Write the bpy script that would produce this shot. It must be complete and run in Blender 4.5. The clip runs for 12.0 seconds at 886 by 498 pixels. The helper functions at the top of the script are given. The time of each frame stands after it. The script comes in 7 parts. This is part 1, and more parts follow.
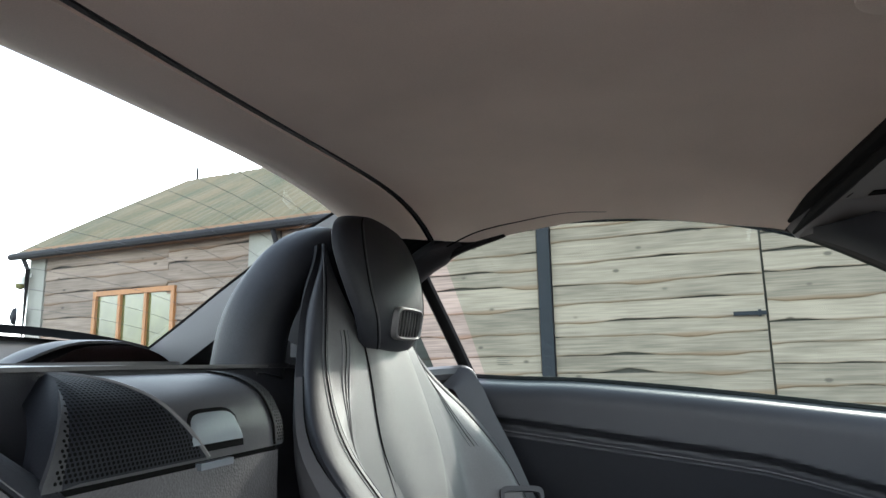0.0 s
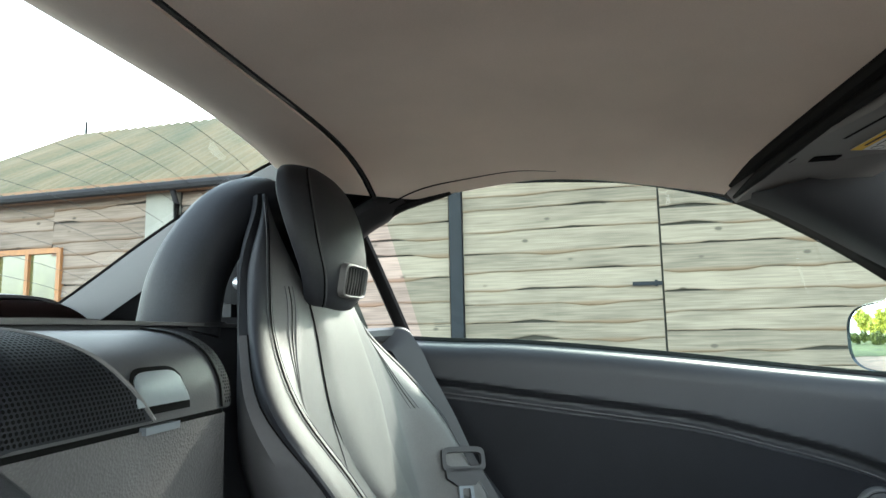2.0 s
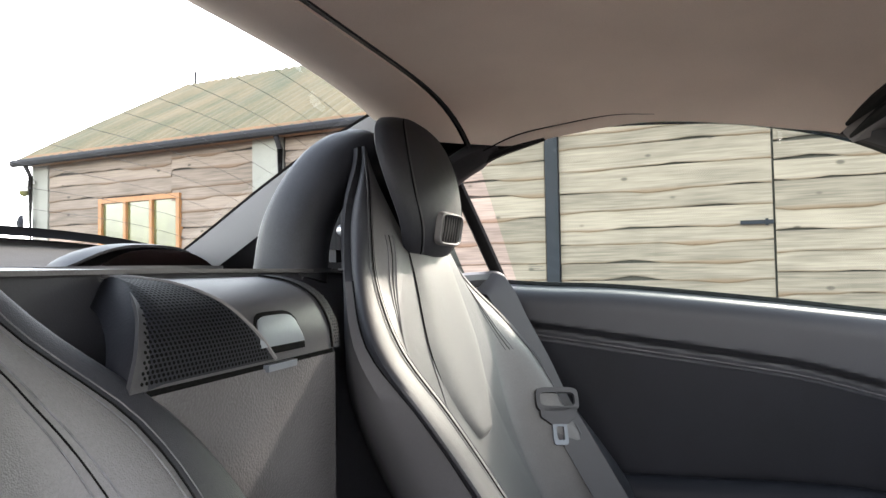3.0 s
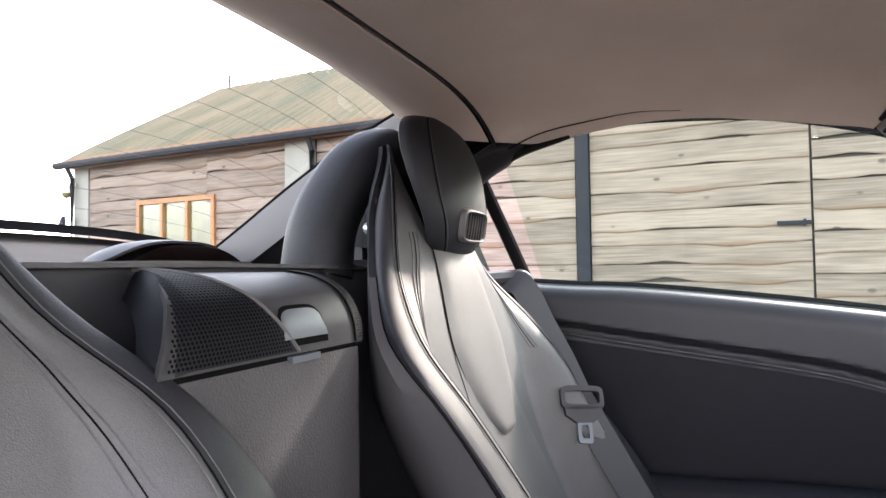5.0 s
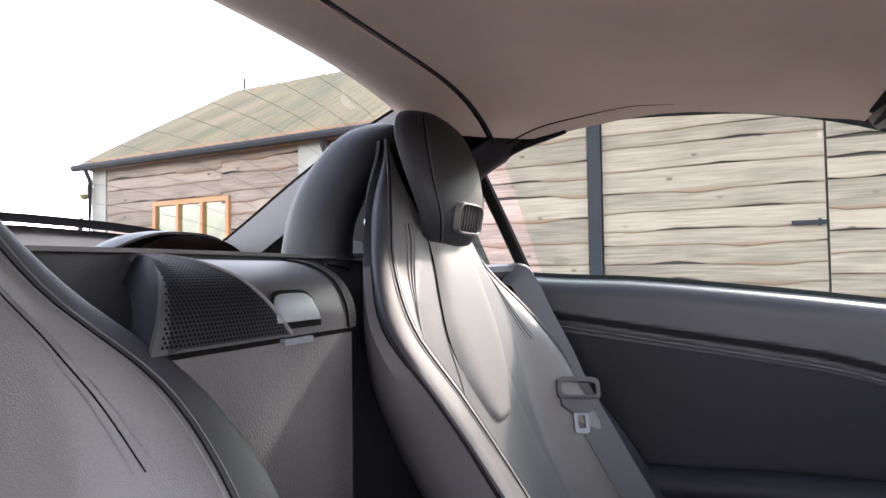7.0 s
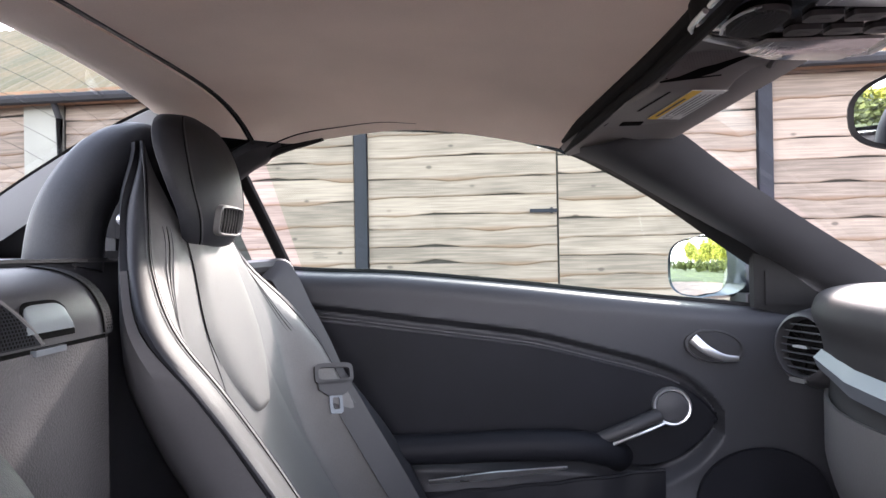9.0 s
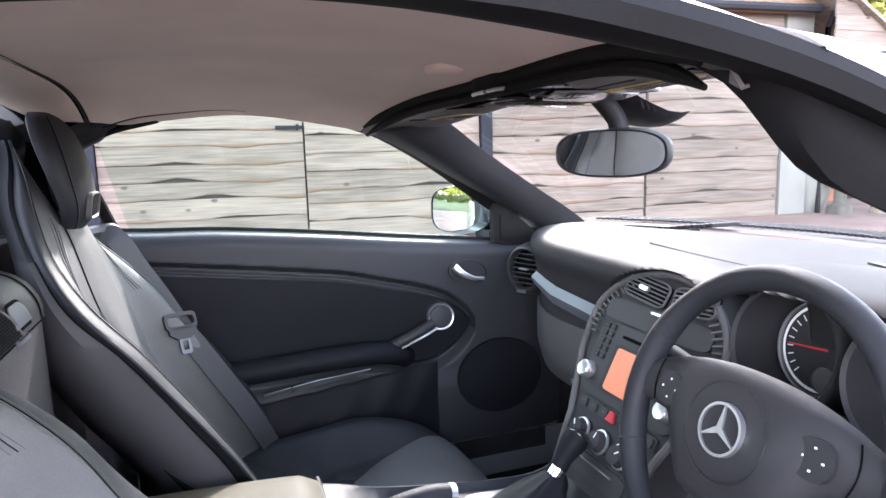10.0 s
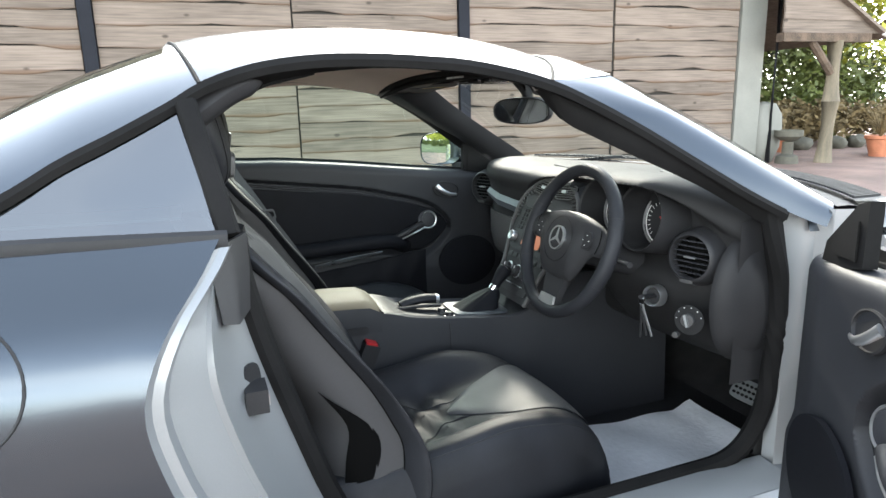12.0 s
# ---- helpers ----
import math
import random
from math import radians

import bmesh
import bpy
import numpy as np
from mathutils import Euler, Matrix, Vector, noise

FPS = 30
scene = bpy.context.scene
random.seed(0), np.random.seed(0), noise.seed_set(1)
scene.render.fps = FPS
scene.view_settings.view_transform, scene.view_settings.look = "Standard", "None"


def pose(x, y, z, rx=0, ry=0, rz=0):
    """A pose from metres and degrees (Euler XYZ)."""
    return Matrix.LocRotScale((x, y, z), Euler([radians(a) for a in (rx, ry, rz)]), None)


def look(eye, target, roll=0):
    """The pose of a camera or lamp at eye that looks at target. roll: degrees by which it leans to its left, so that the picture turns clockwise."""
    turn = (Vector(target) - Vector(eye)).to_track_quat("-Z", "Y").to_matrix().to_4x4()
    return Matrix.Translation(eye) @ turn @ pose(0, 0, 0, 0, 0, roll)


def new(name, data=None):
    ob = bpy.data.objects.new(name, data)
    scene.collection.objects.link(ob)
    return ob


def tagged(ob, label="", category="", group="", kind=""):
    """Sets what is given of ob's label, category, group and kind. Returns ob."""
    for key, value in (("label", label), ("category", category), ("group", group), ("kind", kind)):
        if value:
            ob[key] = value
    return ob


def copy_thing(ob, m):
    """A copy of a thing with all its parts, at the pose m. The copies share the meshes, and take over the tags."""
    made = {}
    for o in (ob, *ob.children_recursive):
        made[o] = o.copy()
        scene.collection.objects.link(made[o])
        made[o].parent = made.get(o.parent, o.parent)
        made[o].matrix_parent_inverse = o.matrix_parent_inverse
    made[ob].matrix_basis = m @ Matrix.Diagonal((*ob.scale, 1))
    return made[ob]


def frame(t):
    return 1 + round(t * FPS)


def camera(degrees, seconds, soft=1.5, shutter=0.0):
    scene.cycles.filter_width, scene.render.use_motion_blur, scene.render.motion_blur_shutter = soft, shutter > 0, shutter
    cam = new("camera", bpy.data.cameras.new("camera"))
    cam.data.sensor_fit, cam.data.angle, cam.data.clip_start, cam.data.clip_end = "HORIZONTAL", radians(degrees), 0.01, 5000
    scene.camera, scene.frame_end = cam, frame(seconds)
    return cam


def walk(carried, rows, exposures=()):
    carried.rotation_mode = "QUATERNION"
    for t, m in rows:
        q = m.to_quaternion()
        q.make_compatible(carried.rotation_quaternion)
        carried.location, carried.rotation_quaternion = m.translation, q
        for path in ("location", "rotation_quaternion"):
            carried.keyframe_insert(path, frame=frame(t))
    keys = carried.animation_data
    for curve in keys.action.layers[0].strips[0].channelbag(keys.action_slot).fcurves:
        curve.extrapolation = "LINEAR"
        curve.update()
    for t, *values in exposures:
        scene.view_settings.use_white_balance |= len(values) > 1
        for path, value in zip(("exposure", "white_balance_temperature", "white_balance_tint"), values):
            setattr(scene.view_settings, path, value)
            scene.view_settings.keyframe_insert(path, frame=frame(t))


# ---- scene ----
cam = camera(69.1, 12.0, soft=1.5)
# seconds, eye, target, roll
PATH = [
    (0, (0.348, -0.49, 0.985), (-0.317, 1.364, 1.334), -1.2),
    (0.5, (0.36, -0.496, 0.967), (0.066, 1.451, 1.318), -1.5),
    (1, (0.359, -0.471, 0.954), (0.24, 1.486, 1.344), -1.7),
    (1.5, (0.329, -0.443, 0.961), (0.19, 1.514, 1.347), -1.4),
    (2, (0.279, -0.468, 0.974), (-0.115, 1.477, 1.222), -1.2),
    (2.5, (0.289, -0.478, 0.981), (-0.322, 1.426, 1.044), -1.1),
    (3, (0.287, -0.491, 0.983), (-0.398, 1.387, 1.05), -1.0),
    (5, (0.298, -0.494, 0.977), (-0.475, 1.349, 1.049), -0.8),
    (5.5, (0.303, -0.494, 0.974), (-0.482, 1.344, 1.05), -0.8),
    (6, (0.309, -0.492, 0.971), (-0.489, 1.34, 1.046), -0.9),
    (6.5, (0.314, -0.496, 0.968), (-0.496, 1.331, 1.045), -0.8),
    (6.7, (0.318, -0.496, 0.965), (-0.496, 1.329, 1.042), -0.8),
    (8.3, (0.393, -0.569, 0.959), (-0.274, 1.316, 1.025), -0.7),
    (8.5, (0.395, -0.557, 0.96), (-0.154, 1.365, 1.023), -0.9),
    (9, (0.371, -0.594, 0.991), (0.246, 1.402, 0.995), -1.0),
    (9.5, (0.301, -0.726, 1.071), (0.66, 1.223, 0.8), -1.4),
    (10, (0.185, -0.903, 1.119), (0.842, 0.961, 0.816), -1.6),
    (10.5, (0.023, -1.131, 1.169), (0.731, 0.703, 0.804), -1.6),
    (11, (-0.032, -1.302, 1.196), (0.674, 0.525, 0.792), -1.6),
    (11.5, (-0.077, -1.544, 1.194), (0.623, 0.277, 0.755), -1.5),
    (12, (-0.127, -1.715, 1.137), (0.573, 0.106, 0.692), -1.4),
]
EXPOSURES = [(t, s, k, g) for t, s, k, g in ((0.0, 3.0, 6200, 8), (0.5, 3.5, 6150, 13), (1.0, 3.6, 6150, 9), (2.0, 3.45, 6300, 0), (3.0, 3.55, 6800, 14), (6.7, 3.5, 6600, 22), (8.5, 3.7, 6600, 26), (9.5, 3.75, 6200, 18), (10.0, 3.7, 6100, 20), (10.5, 3.35, 6000, 8), (11.0, 3.05, 5700, 4), (11.5, 2.9, 5900, 6), (12.0, 2.85, 6500, 4))]
walk(cam, [(t, look(eye, target, roll)) for t, eye, target, roll in PATH], EXPOSURES)

# ---- daylight: low hazy autumn sun over the barn, on the passenger side of the car ----
SUN_TO = Vector((0.31, 0.81, 0.49)).normalized()
world = bpy.data.worlds.new("sky")
scene.world = world
world.use_nodes = True
wn = world.node_tree
sky = wn.nodes.new("ShaderNodeTexSky")
sky.sky_type = "NISHITA"
sky.sun_disc = False
sky.sun_elevation = math.asin(SUN_TO.z)
sky.sun_rotation = math.atan2(SUN_TO.x, SUN_TO.y)
sky.air_density, sky.dust_density, sky.ozone_density = 0.9, 1.4, 1.2
wn.nodes["Background"].inputs["Strength"].default_value = 0.15
# thin hazy cloud over a pale blue sky
hue = wn.nodes.new("ShaderNodeHueSaturation")
hue.inputs["Saturation"].default_value = 0.75
cloud = wn.nodes.new("ShaderNodeHueSaturation")
cloud.inputs["Saturation"].default_value, cloud.inputs["Value"].default_value = 0.10, 2.0
for n in (hue, cloud):
    wn.links.new(sky.outputs[0], n.inputs["Color"])
cn = wn.nodes.new("ShaderNodeTexNoise")
cn.inputs["Scale"].default_value, cn.inputs["Detail"].default_value, cn.inputs["Roughness"].default_value = 2.0, 3, 0.45
cm = wn.nodes.new("ShaderNodeMapping")
cm.inputs["Scale"].default_value = (1, 1, 2.6)
cc = wn.nodes.new("ShaderNodeTexCoord")
wn.links.new(cc.outputs["Generated"], cm.inputs["Vector"])
wn.links.new(cm.outputs[0], cn.inputs["Vector"])
cr = wn.nodes.new("ShaderNodeMapRange")
cr.inputs["From Min"].default_value, cr.inputs["From Max"].default_value = 0.28, 0.52
wn.links.new(cn.outputs["Fac"], cr.inputs["Value"])
mix = wn.nodes.new("ShaderNodeMixRGB")
# the cloud lies low over the horizon and thins out overhead
cx = wn.nodes.new("ShaderNodeSeparateXYZ")
wn.links.new(cc.outputs["Generated"], cx.inputs[0])
ce = wn.nodes.new("ShaderNodeMapRange")
ce.inputs["From Min"].default_value, ce.inputs["From Max"].default_value = 0.25, 0.60
ce.inputs["To Min"].default_value, ce.inputs["To Max"].default_value = 1.0, 0.25
wn.links.new(cx.outputs["Z"], ce.inputs["Value"])
cf = wn.nodes.new("ShaderNodeMath")
cf.operation = "MULTIPLY"
wn.links.new(cr.outputs[0], cf.inputs[0])
wn.links.new(ce.outputs[0], cf.inputs[1])
wn.links.new(cf.outputs[0], mix.inputs[0])
wn.links.new(hue.outputs[0], mix.inputs[1])
wn.links.new(cloud.outputs[0], mix.inputs[2])
wn.links.new(mix.outputs[0], wn.nodes["Background"].inputs["Color"])
sun_data = bpy.data.lights.new("sun", "SUN")
sun_data.energy, sun_data.angle, sun_data.color = 0.62, radians(3.0), (1.0, 0.91, 0.80)
sun = new("sun", sun_data)
sun.matrix_world = look(SUN_TO * 30, (0, 0, 0))

# ---- materials ----
def nodes_of(m):
    m.use_nodes = True
    return m.node_tree, m.node_tree.nodes["Principled BSDF"]


def mat(name, colour, rough=0.5, metal=0.0, vary=0.12, scale=6.0, fine=120.0, bump=0.15, dist=0.001, spec=0.5, coat=0.0, grain=(1, 1, 1), tint=None, rand=0.0, vor=0.0):
    """A surface with two scales of variation: broad blotches of colour and a fine relief."""
    m = bpy.data.materials.new(name)
    t, p = nodes_of(m)
    L = t.links
    co = t.nodes.new("ShaderNodeTexCoord")
    mp = t.nodes.new("ShaderNodeMapping")
    mp.inputs["Scale"].default_value = grain
    L.new(co.outputs["Object"], mp.inputs["Vector"])
    n1 = t.nodes.new("ShaderNodeTexNoise")
    n1.inputs["Scale"].default_value, n1.inputs["Detail"].default_value = scale, 4
    n2 = t.nodes.new("ShaderNodeTexNoise")
    n2.inputs["Scale"].default_value, n2.inputs["Detail"].default_value = fine, 2
    for n in (n1, n2):
        L.new(mp.outputs[0], n.inputs["Vector"])
    mixn = t.nodes.new("ShaderNodeMath")
    mixn.operation = "MULTIPLY_ADD"
    mixn.inputs[1].default_value = 0.35
    L.new(n2.outputs["Fac"], mixn.inputs[0])
    L.new(n1.outputs["Fac"], mixn.inputs[2])
    fac = mixn.outputs[0]
    if rand:
        oi = t.nodes.new("ShaderNodeObjectInfo")
        ad = t.nodes.new("ShaderNodeMath")
        ad.operation = "MULTIPLY_ADD"
        ad.inputs[1].default_value = rand
        L.new(oi.outputs["Random"], ad.inputs[0])
        L.new(fac, ad.inputs[2])
        fac = ad.outputs[0]
    ramp = t.nodes.new("ShaderNodeValToRGB")
    c = Vector(colour)
    d = Vector(tint) if tint else c * (1 - 2.2 * vary)
    ramp.color_ramp.elements[0].position, ramp.color_ramp.elements[1].position = 0.45, 0.95 + rand
    ramp.color_ramp.elements[0].color = (*d, 1)
    ramp.color_ramp.elements[1].color = (*(c * (1 + vary)), 1)
    L.new(fac, ramp.inputs[0])
    L.new(ramp.outputs[0], p.inputs["Base Color"])
    p.inputs["Roughness"].default_value, p.inputs["Metallic"].default_value = rough, metal
    p.inputs["Specular IOR Level"].default_value = spec
    p.inputs["Coat Weight"].default_value = coat
    p.inputs["Coat Roughness"].default_value = 0.05
    if bump:
        h = n2.outputs["Fac"]
        if vor:
            v = t.nodes.new("ShaderNodeTexVoronoi")
            v.inputs["Scale"].default_value = vor
            L.new(co.outputs["Object"], v.inputs["Vector"])
            h = v.outputs["Distance"]
        b = t.nodes.new("ShaderNodeBump")
        b.inputs["Strength"].default_value, b.inputs["Distance"].default_value = bump, dist
        L.new(h, b.inputs["Height"])
        L.new(b.outputs[0], p.inputs["Normal"])
        r = t.nodes.new("ShaderNodeMapRange")
        r.inputs["To Min"].default_value, r.inputs["To Max"].default_value = max(0.02, rough - 0.1), min(1, rough + 0.1)
        L.new(n1.outputs["Fac"], r.inputs["Value"])
        L.new(r.outputs[0], p.inputs["Roughness"])
    return m


def glass(name, colour=(1, 1, 1), gloss=0.08, rough=0.0, graze=0.75):
    """Thin sheet glass: clear or tinted, with a reflection that grows at grazing angles."""
    m = bpy.data.materials.new(name)
    t, p = nodes_of(m)
    t.nodes.remove(p)
    tr = t.nodes.new("ShaderNodeBsdfTransparent")
    tr.inputs[0].default_value = (*colour, 1)
    gl = t.nodes.new("ShaderNodeBsdfGlossy")
    gl.inputs["Roughness"].default_value = rough
    lw = t.nodes.new("ShaderNodeLayerWeight")
    lw.inputs[0].default_value = 0.5
    pw = t.nodes.new("ShaderNodeMath")
    pw.operation = "POWER"
    pw.inputs[1].default_value = 4.0
    fr = t.nodes.new("ShaderNodeMath")
    fr.operation = "MULTIPLY_ADD"
    fr.use_clamp = True
    fr.inputs[1].default_value, fr.inputs[2].default_value = graze, gloss
    t.links.new(lw.outputs["Facing"], pw.inputs[0])
    t.links.new(pw.outputs[0], fr.inputs[0])
    mx = t.nodes.new("ShaderNodeMixShader")
    t.links.new(fr.outputs[0], mx.inputs[0])
    t.links.new(tr.outputs[0], mx.inputs[1])
    t.links.new(gl.outputs[0], mx.inputs[2])
    t.links.new(mx.outputs[0], t.nodes["Material Output"].inputs[0])
    return m


def glow(name, colour, strength):
    m = bpy.data.materials.new(name)
    t, p = nodes_of(m)
    p.inputs["Base Color"].default_value = (*colour, 1)
    p.inputs["Emission Color"].default_value = (*colour, 1)
    p.inputs["Emission Strength"].default_value = strength
    p.inputs["Roughness"].default_value = 0.35
    return m


M_PAINT = mat("silver_blue_paint", (0.062, 0.073, 0.087), 0.22, 0.75, 0.03, 2, 7, 0.0, 0.0002, coat=0.35)
M_JAMB = mat("silver_jamb_paint", (0.25, 0.26, 0.27), 0.42, 0.4, 0.04, 3, 500, 0.03, 0.0002, coat=0.5)
M_LEATHER = mat("black_leather", (0.016, 0.017, 0.0205), 0.55, 0, 0.2, 9, 420, 0.30, 0.0006, spec=0.24, vor=900)
M_LEATHER_IN = mat("dark_grey_leather", (0.050, 0.048, 0.049), 0.55, 0, 0.15, 9, 420, 0.5, 0.0010, spec=0.25, vor=420)
M_FACE = mat("charcoal_seat_leather", (0.080, 0.0795, 0.079), 0.50, 0, 0.12, 7, 420, 0.38, 0.0007, spec=0.3, vor=850)
# dark armrest leather with the cream of sunlight mixed into its base colour
M_LID = mat("sunlit_cream_armrest_leather", (0.10, 0.088, 0.060), 0.6, 0, 0.12, 7, 420, 0.12, 0.0003, spec=0.12, vor=850)
M_PANEL = mat("mid_grey_grained_leather", (0.095, 0.093, 0.089), 0.52, 0, 0.12, 7, 420, 0.35, 0.0007, spec=0.3, vor=900)
M_SHELL = mat("grey_seat_shell", (0.052, 0.051, 0.053), 0.65, 0, 0.06, 5, 300, 0.1, 0.0003, spec=0.2)
M_STITCH = mat("grey_stitching", (0.075, 0.075, 0.08), 0.8, 0, 0.2, 60, 500, 0.2, 0.0004)
M_PLASTIC = mat("charcoal_plastic", (0.027, 0.027, 0.029), 0.48, 0, 0.12, 6, 600, 0.2, 0.0004, spec=0.25, vor=600)
M_NAVY = mat("dark_blue_grey_trim", (0.027, 0.028, 0.032), 0.5, 0, 0.08, 5, 500, 0.28, 0.0005, spec=0.22, vor=700)
M_DARK = mat("black_trim", (0.023, 0.023, 0.025), 0.6, 0, 0.15, 6, 300, 0.15, 0.0004, spec=0.25)
M_CLOTH = mat("black_door_insert", (0.0075, 0.008, 0.0105), 0.6, 0, 0.15, 8, 500, 0.25, 0.0005, spec=0.12, vor=500)
M_GREY_TRIM = mat("grey_trim", (0.070, 0.069, 0.069), 0.46, 0, 0.10, 5, 400, 0.28, 0.0006, spec=0.28, vor=450)
M_DASH = mat("charcoal_soft_dash", (0.023, 0.023, 0.024), 0.6, 0, 0.10, 5, 500, 0.25, 0.0005, spec=0.10, vor=800)
M_VISOR = mat("warm_charcoal_visor", (0.145, 0.135, 0.130), 0.6, 0, 0.08, 5, 500, 0.2, 0.0004, vor=700)
M_PALE_TRIM = mat("pale_grey_trim", (0.25, 0.255, 0.26), 0.6, 0, 0.05, 5, 500, 0.1, 0.0003)
M_LINER = mat("beige_grey_headliner", (0.78, 0.66, 0.56), 0.92, 0, 0.07, 4, 700, 0.25, 0.0005)
M_RUBBER = mat("black_rubber", (0.009, 0.0088, 0.009), 0.75, 0, 0.15, 12, 200, 0.1, 0.0005, spec=0.12)
M_SILVER = mat("satin_silver", (0.55, 0.56, 0.57), 0.3, 0.9, 0.04, 9, 300, 0.05, 0.0002)
M_CHROME = mat("chrome", (0.8, 0.8, 0.8), 0.08, 1.0, 0.02, 9, 300, 0)
M_STRIP = mat("blue_grey_aluminium_strip", (0.095, 0.107, 0.12), 0.45, 0.4, 0.04, 9, 300, 0.05, 0.0002)
M_BELT = mat("grey_belt_webbing", (0.026, 0.026, 0.028), 0.7, 0, 0.1, 20, 900, 0.4, 0.0005)
M_CARPET = mat("black_carpet", (0.020, 0.020, 0.021), 0.95, 0, 0.3, 20, 900, 0.6, 0.002)
M_PAPER = mat("white_paper_mat", (0.78, 0.785, 0.80), 0.75, 0, 0.05, 6, 60, 0.4, 0.004)
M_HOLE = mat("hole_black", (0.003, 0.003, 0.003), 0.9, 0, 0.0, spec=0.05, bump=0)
M_GLOSS = mat("glossy_black_plastic", (0.010, 0.010, 0.011), 0.14, 0, 0.1, 6, 300, 0.03, 0.0003, coat=0.6)
M_LAMP = mat("clear_ribbed_lens", (0.22, 0.22, 0.22), 0.12, 0, 0.1, 20, 300, 0.1, 0.0005, coat=0.5)
M_RED = mat("red_plastic", (0.40, 0.02, 0.025), 0.4, 0, 0.05)
M_WHITE = mat("white_print", (0.75, 0.75, 0.73), 0.6, 0, 0.03)
M_YELLOW = mat("yellow_print", (0.85, 0.55, 0.05), 0.6, 0, 0.03)
M_LENS = mat("dark_red_lens", (0.012, 0.006, 0.006), 0.2, 0, 0.05, bump=0, coat=0.5)
M_SCREEN = glow("orange_display", (0.28, 0.09, 0.04), 0.14)
M_GLASS = glass("clear_glass", (0.92, 0.96, 0.93), 0.04)
M_REAR_GLASS = glass("grey_tinted_rear_glass", (0.72, 0.77, 0.75), 0.04)
M_GREEN_GLASS = glass("green_tinted_glass", (0.745, 0.88, 0.80), 0.05)
M_TINT_GLASS = glass("green_tinted_reflecting_glass", (0.20, 0.28, 0.29), 0.30)
M_MIRROR = mat("mirror_glass", (0.85, 0.87, 0.88), 0.01, 1.0, 0.0, bump=0)
def board_mat(name, pale, dark, edge):
    """Rough sawn board: long grain, weather blotches, knots and a bark-brown waney lower edge."""
    m = bpy.data.materials.new(name)
    t, p = nodes_of(m)
    L, N = t.links, t.nodes
    co, oi = N.new("ShaderNodeTexCoord"), N.new("ShaderNodeObjectInfo")
    off = N.new("ShaderNodeVectorMath")
    off.operation = "MULTIPLY_ADD"
    off.inputs[1].default_value = (1, 1, 1)
    sh = N.new("ShaderNodeVectorMath")
    sh.operation = "SCALE"
    sh.inputs[0].default_value = (37.0, 11.0, 23.0)
    L.new(oi.outputs["Random"], sh.inputs["Scale"])
    L.new(co.outputs["Object"], off.inputs[0])
    L.new(sh.outputs[0], off.inputs[2])

    def tex(scale, grain, detail=5):
        mp, n = N.new("ShaderNodeMapping"), N.new("ShaderNodeTexNoise")
        mp.inputs["Scale"].default_value = grain
        n.inputs["Scale"].default_value, n.inputs["Detail"].default_value = scale, detail
        L.new(off.outputs[0], mp.inputs["Vector"])
        L.new(mp.outputs[0], n.inputs["Vector"])
        return n.outputs["Fac"]

    def math_node(op, a, b):
        n = N.new("ShaderNodeMath")
        n.operation = op
        for k, v in enumerate((a, b)):
            if isinstance(v, float):
                n.inputs[k].default_value = v
            else:
                L.new(v, n.inputs[k])
        return n.outputs[0]

    grain, blotch = tex(9.0, (0.22, 1, 5.5)), tex(2.4, (0.5, 1, 1.6), 3)
    v = math_node("ADD", math_node("MULTIPLY", grain, 0.75), math_node("MULTIPLY", blotch, 0.5))
    v = math_node("ADD", v, math_node("MULTIPLY", oi.outputs["Random"], 0.22))
    ramp = N.new("ShaderNodeValToRGB")
    ramp.color_ramp.elements[0].position, ramp.color_ramp.elements[1].position = 0.50, 0.95
    ramp.color_ramp.elements[0].color, ramp.color_ramp.elements[1].color = (*dark, 1), (*pale, 1)
    L.new(v, ramp.inputs[0])
    # knots
    km, kv = N.new("ShaderNodeMapping"), N.new("ShaderNodeTexVoronoi")
    km.inputs["Scale"].default_value = (0.55, 1, 1.0)
    kv.inputs["Scale"].default_value = 3.6
    L.new(off.outputs[0], km.inputs["Vector"])
    L.new(km.outputs[0], kv.inputs["Vector"])
    kr = N.new("ShaderNodeMapRange")
    kr.inputs["From Min"].default_value, kr.inputs["From Max"].default_value = 0.10, 0.05
    L.new(kv.outputs["Distance"], kr.inputs["Value"])
    mx = N.new("ShaderNodeMixRGB")
    mx.inputs[2].default_value = (*(Vector(dark) * 0.45), 1)
    L.new(math_node("MULTIPLY", kr.outputs[0], 0.8), mx.inputs[0])
    L.new(ramp.outputs[0], mx.inputs[1])
    # bark edge
    sx = N.new("ShaderNodeSeparateXYZ")
    L.new(co.outputs["Object"], sx.inputs[0])
    er = N.new("ShaderNodeMapRange")
    er.inputs["From Min"].default_value, er.inputs["From Max"].default_value = 0.045, 0.012
    L.new(math_node("ADD", sx.outputs["Z"], math_node("MULTIPLY", blotch, 0.035)), er.inputs["Value"])
    m2 = N.new("ShaderNodeMixRGB")
    m2.inputs[2].default_value = (*edge, 1)
    L.new(math_node("MULTIPLY", er.outputs[0], 0.75), m2.inputs[0])
    L.new(mx.outputs[0], m2.inputs[1])
    L.new(m2.outputs[0], p.inputs["Base Color"])
    p.inputs["Roughness"].default_value = 0.85
    p.inputs["Specular IOR Level"].default_value = 0.3
    b = N.new("ShaderNodeBump")
    b.inputs["Strength"].default_value, b.inputs["Distance"].default_value = 0.6, 0.006
    L.new(grain, b.inputs["Height"])
    L.new(b.outputs[0], p.inputs["Normal"])
    return m


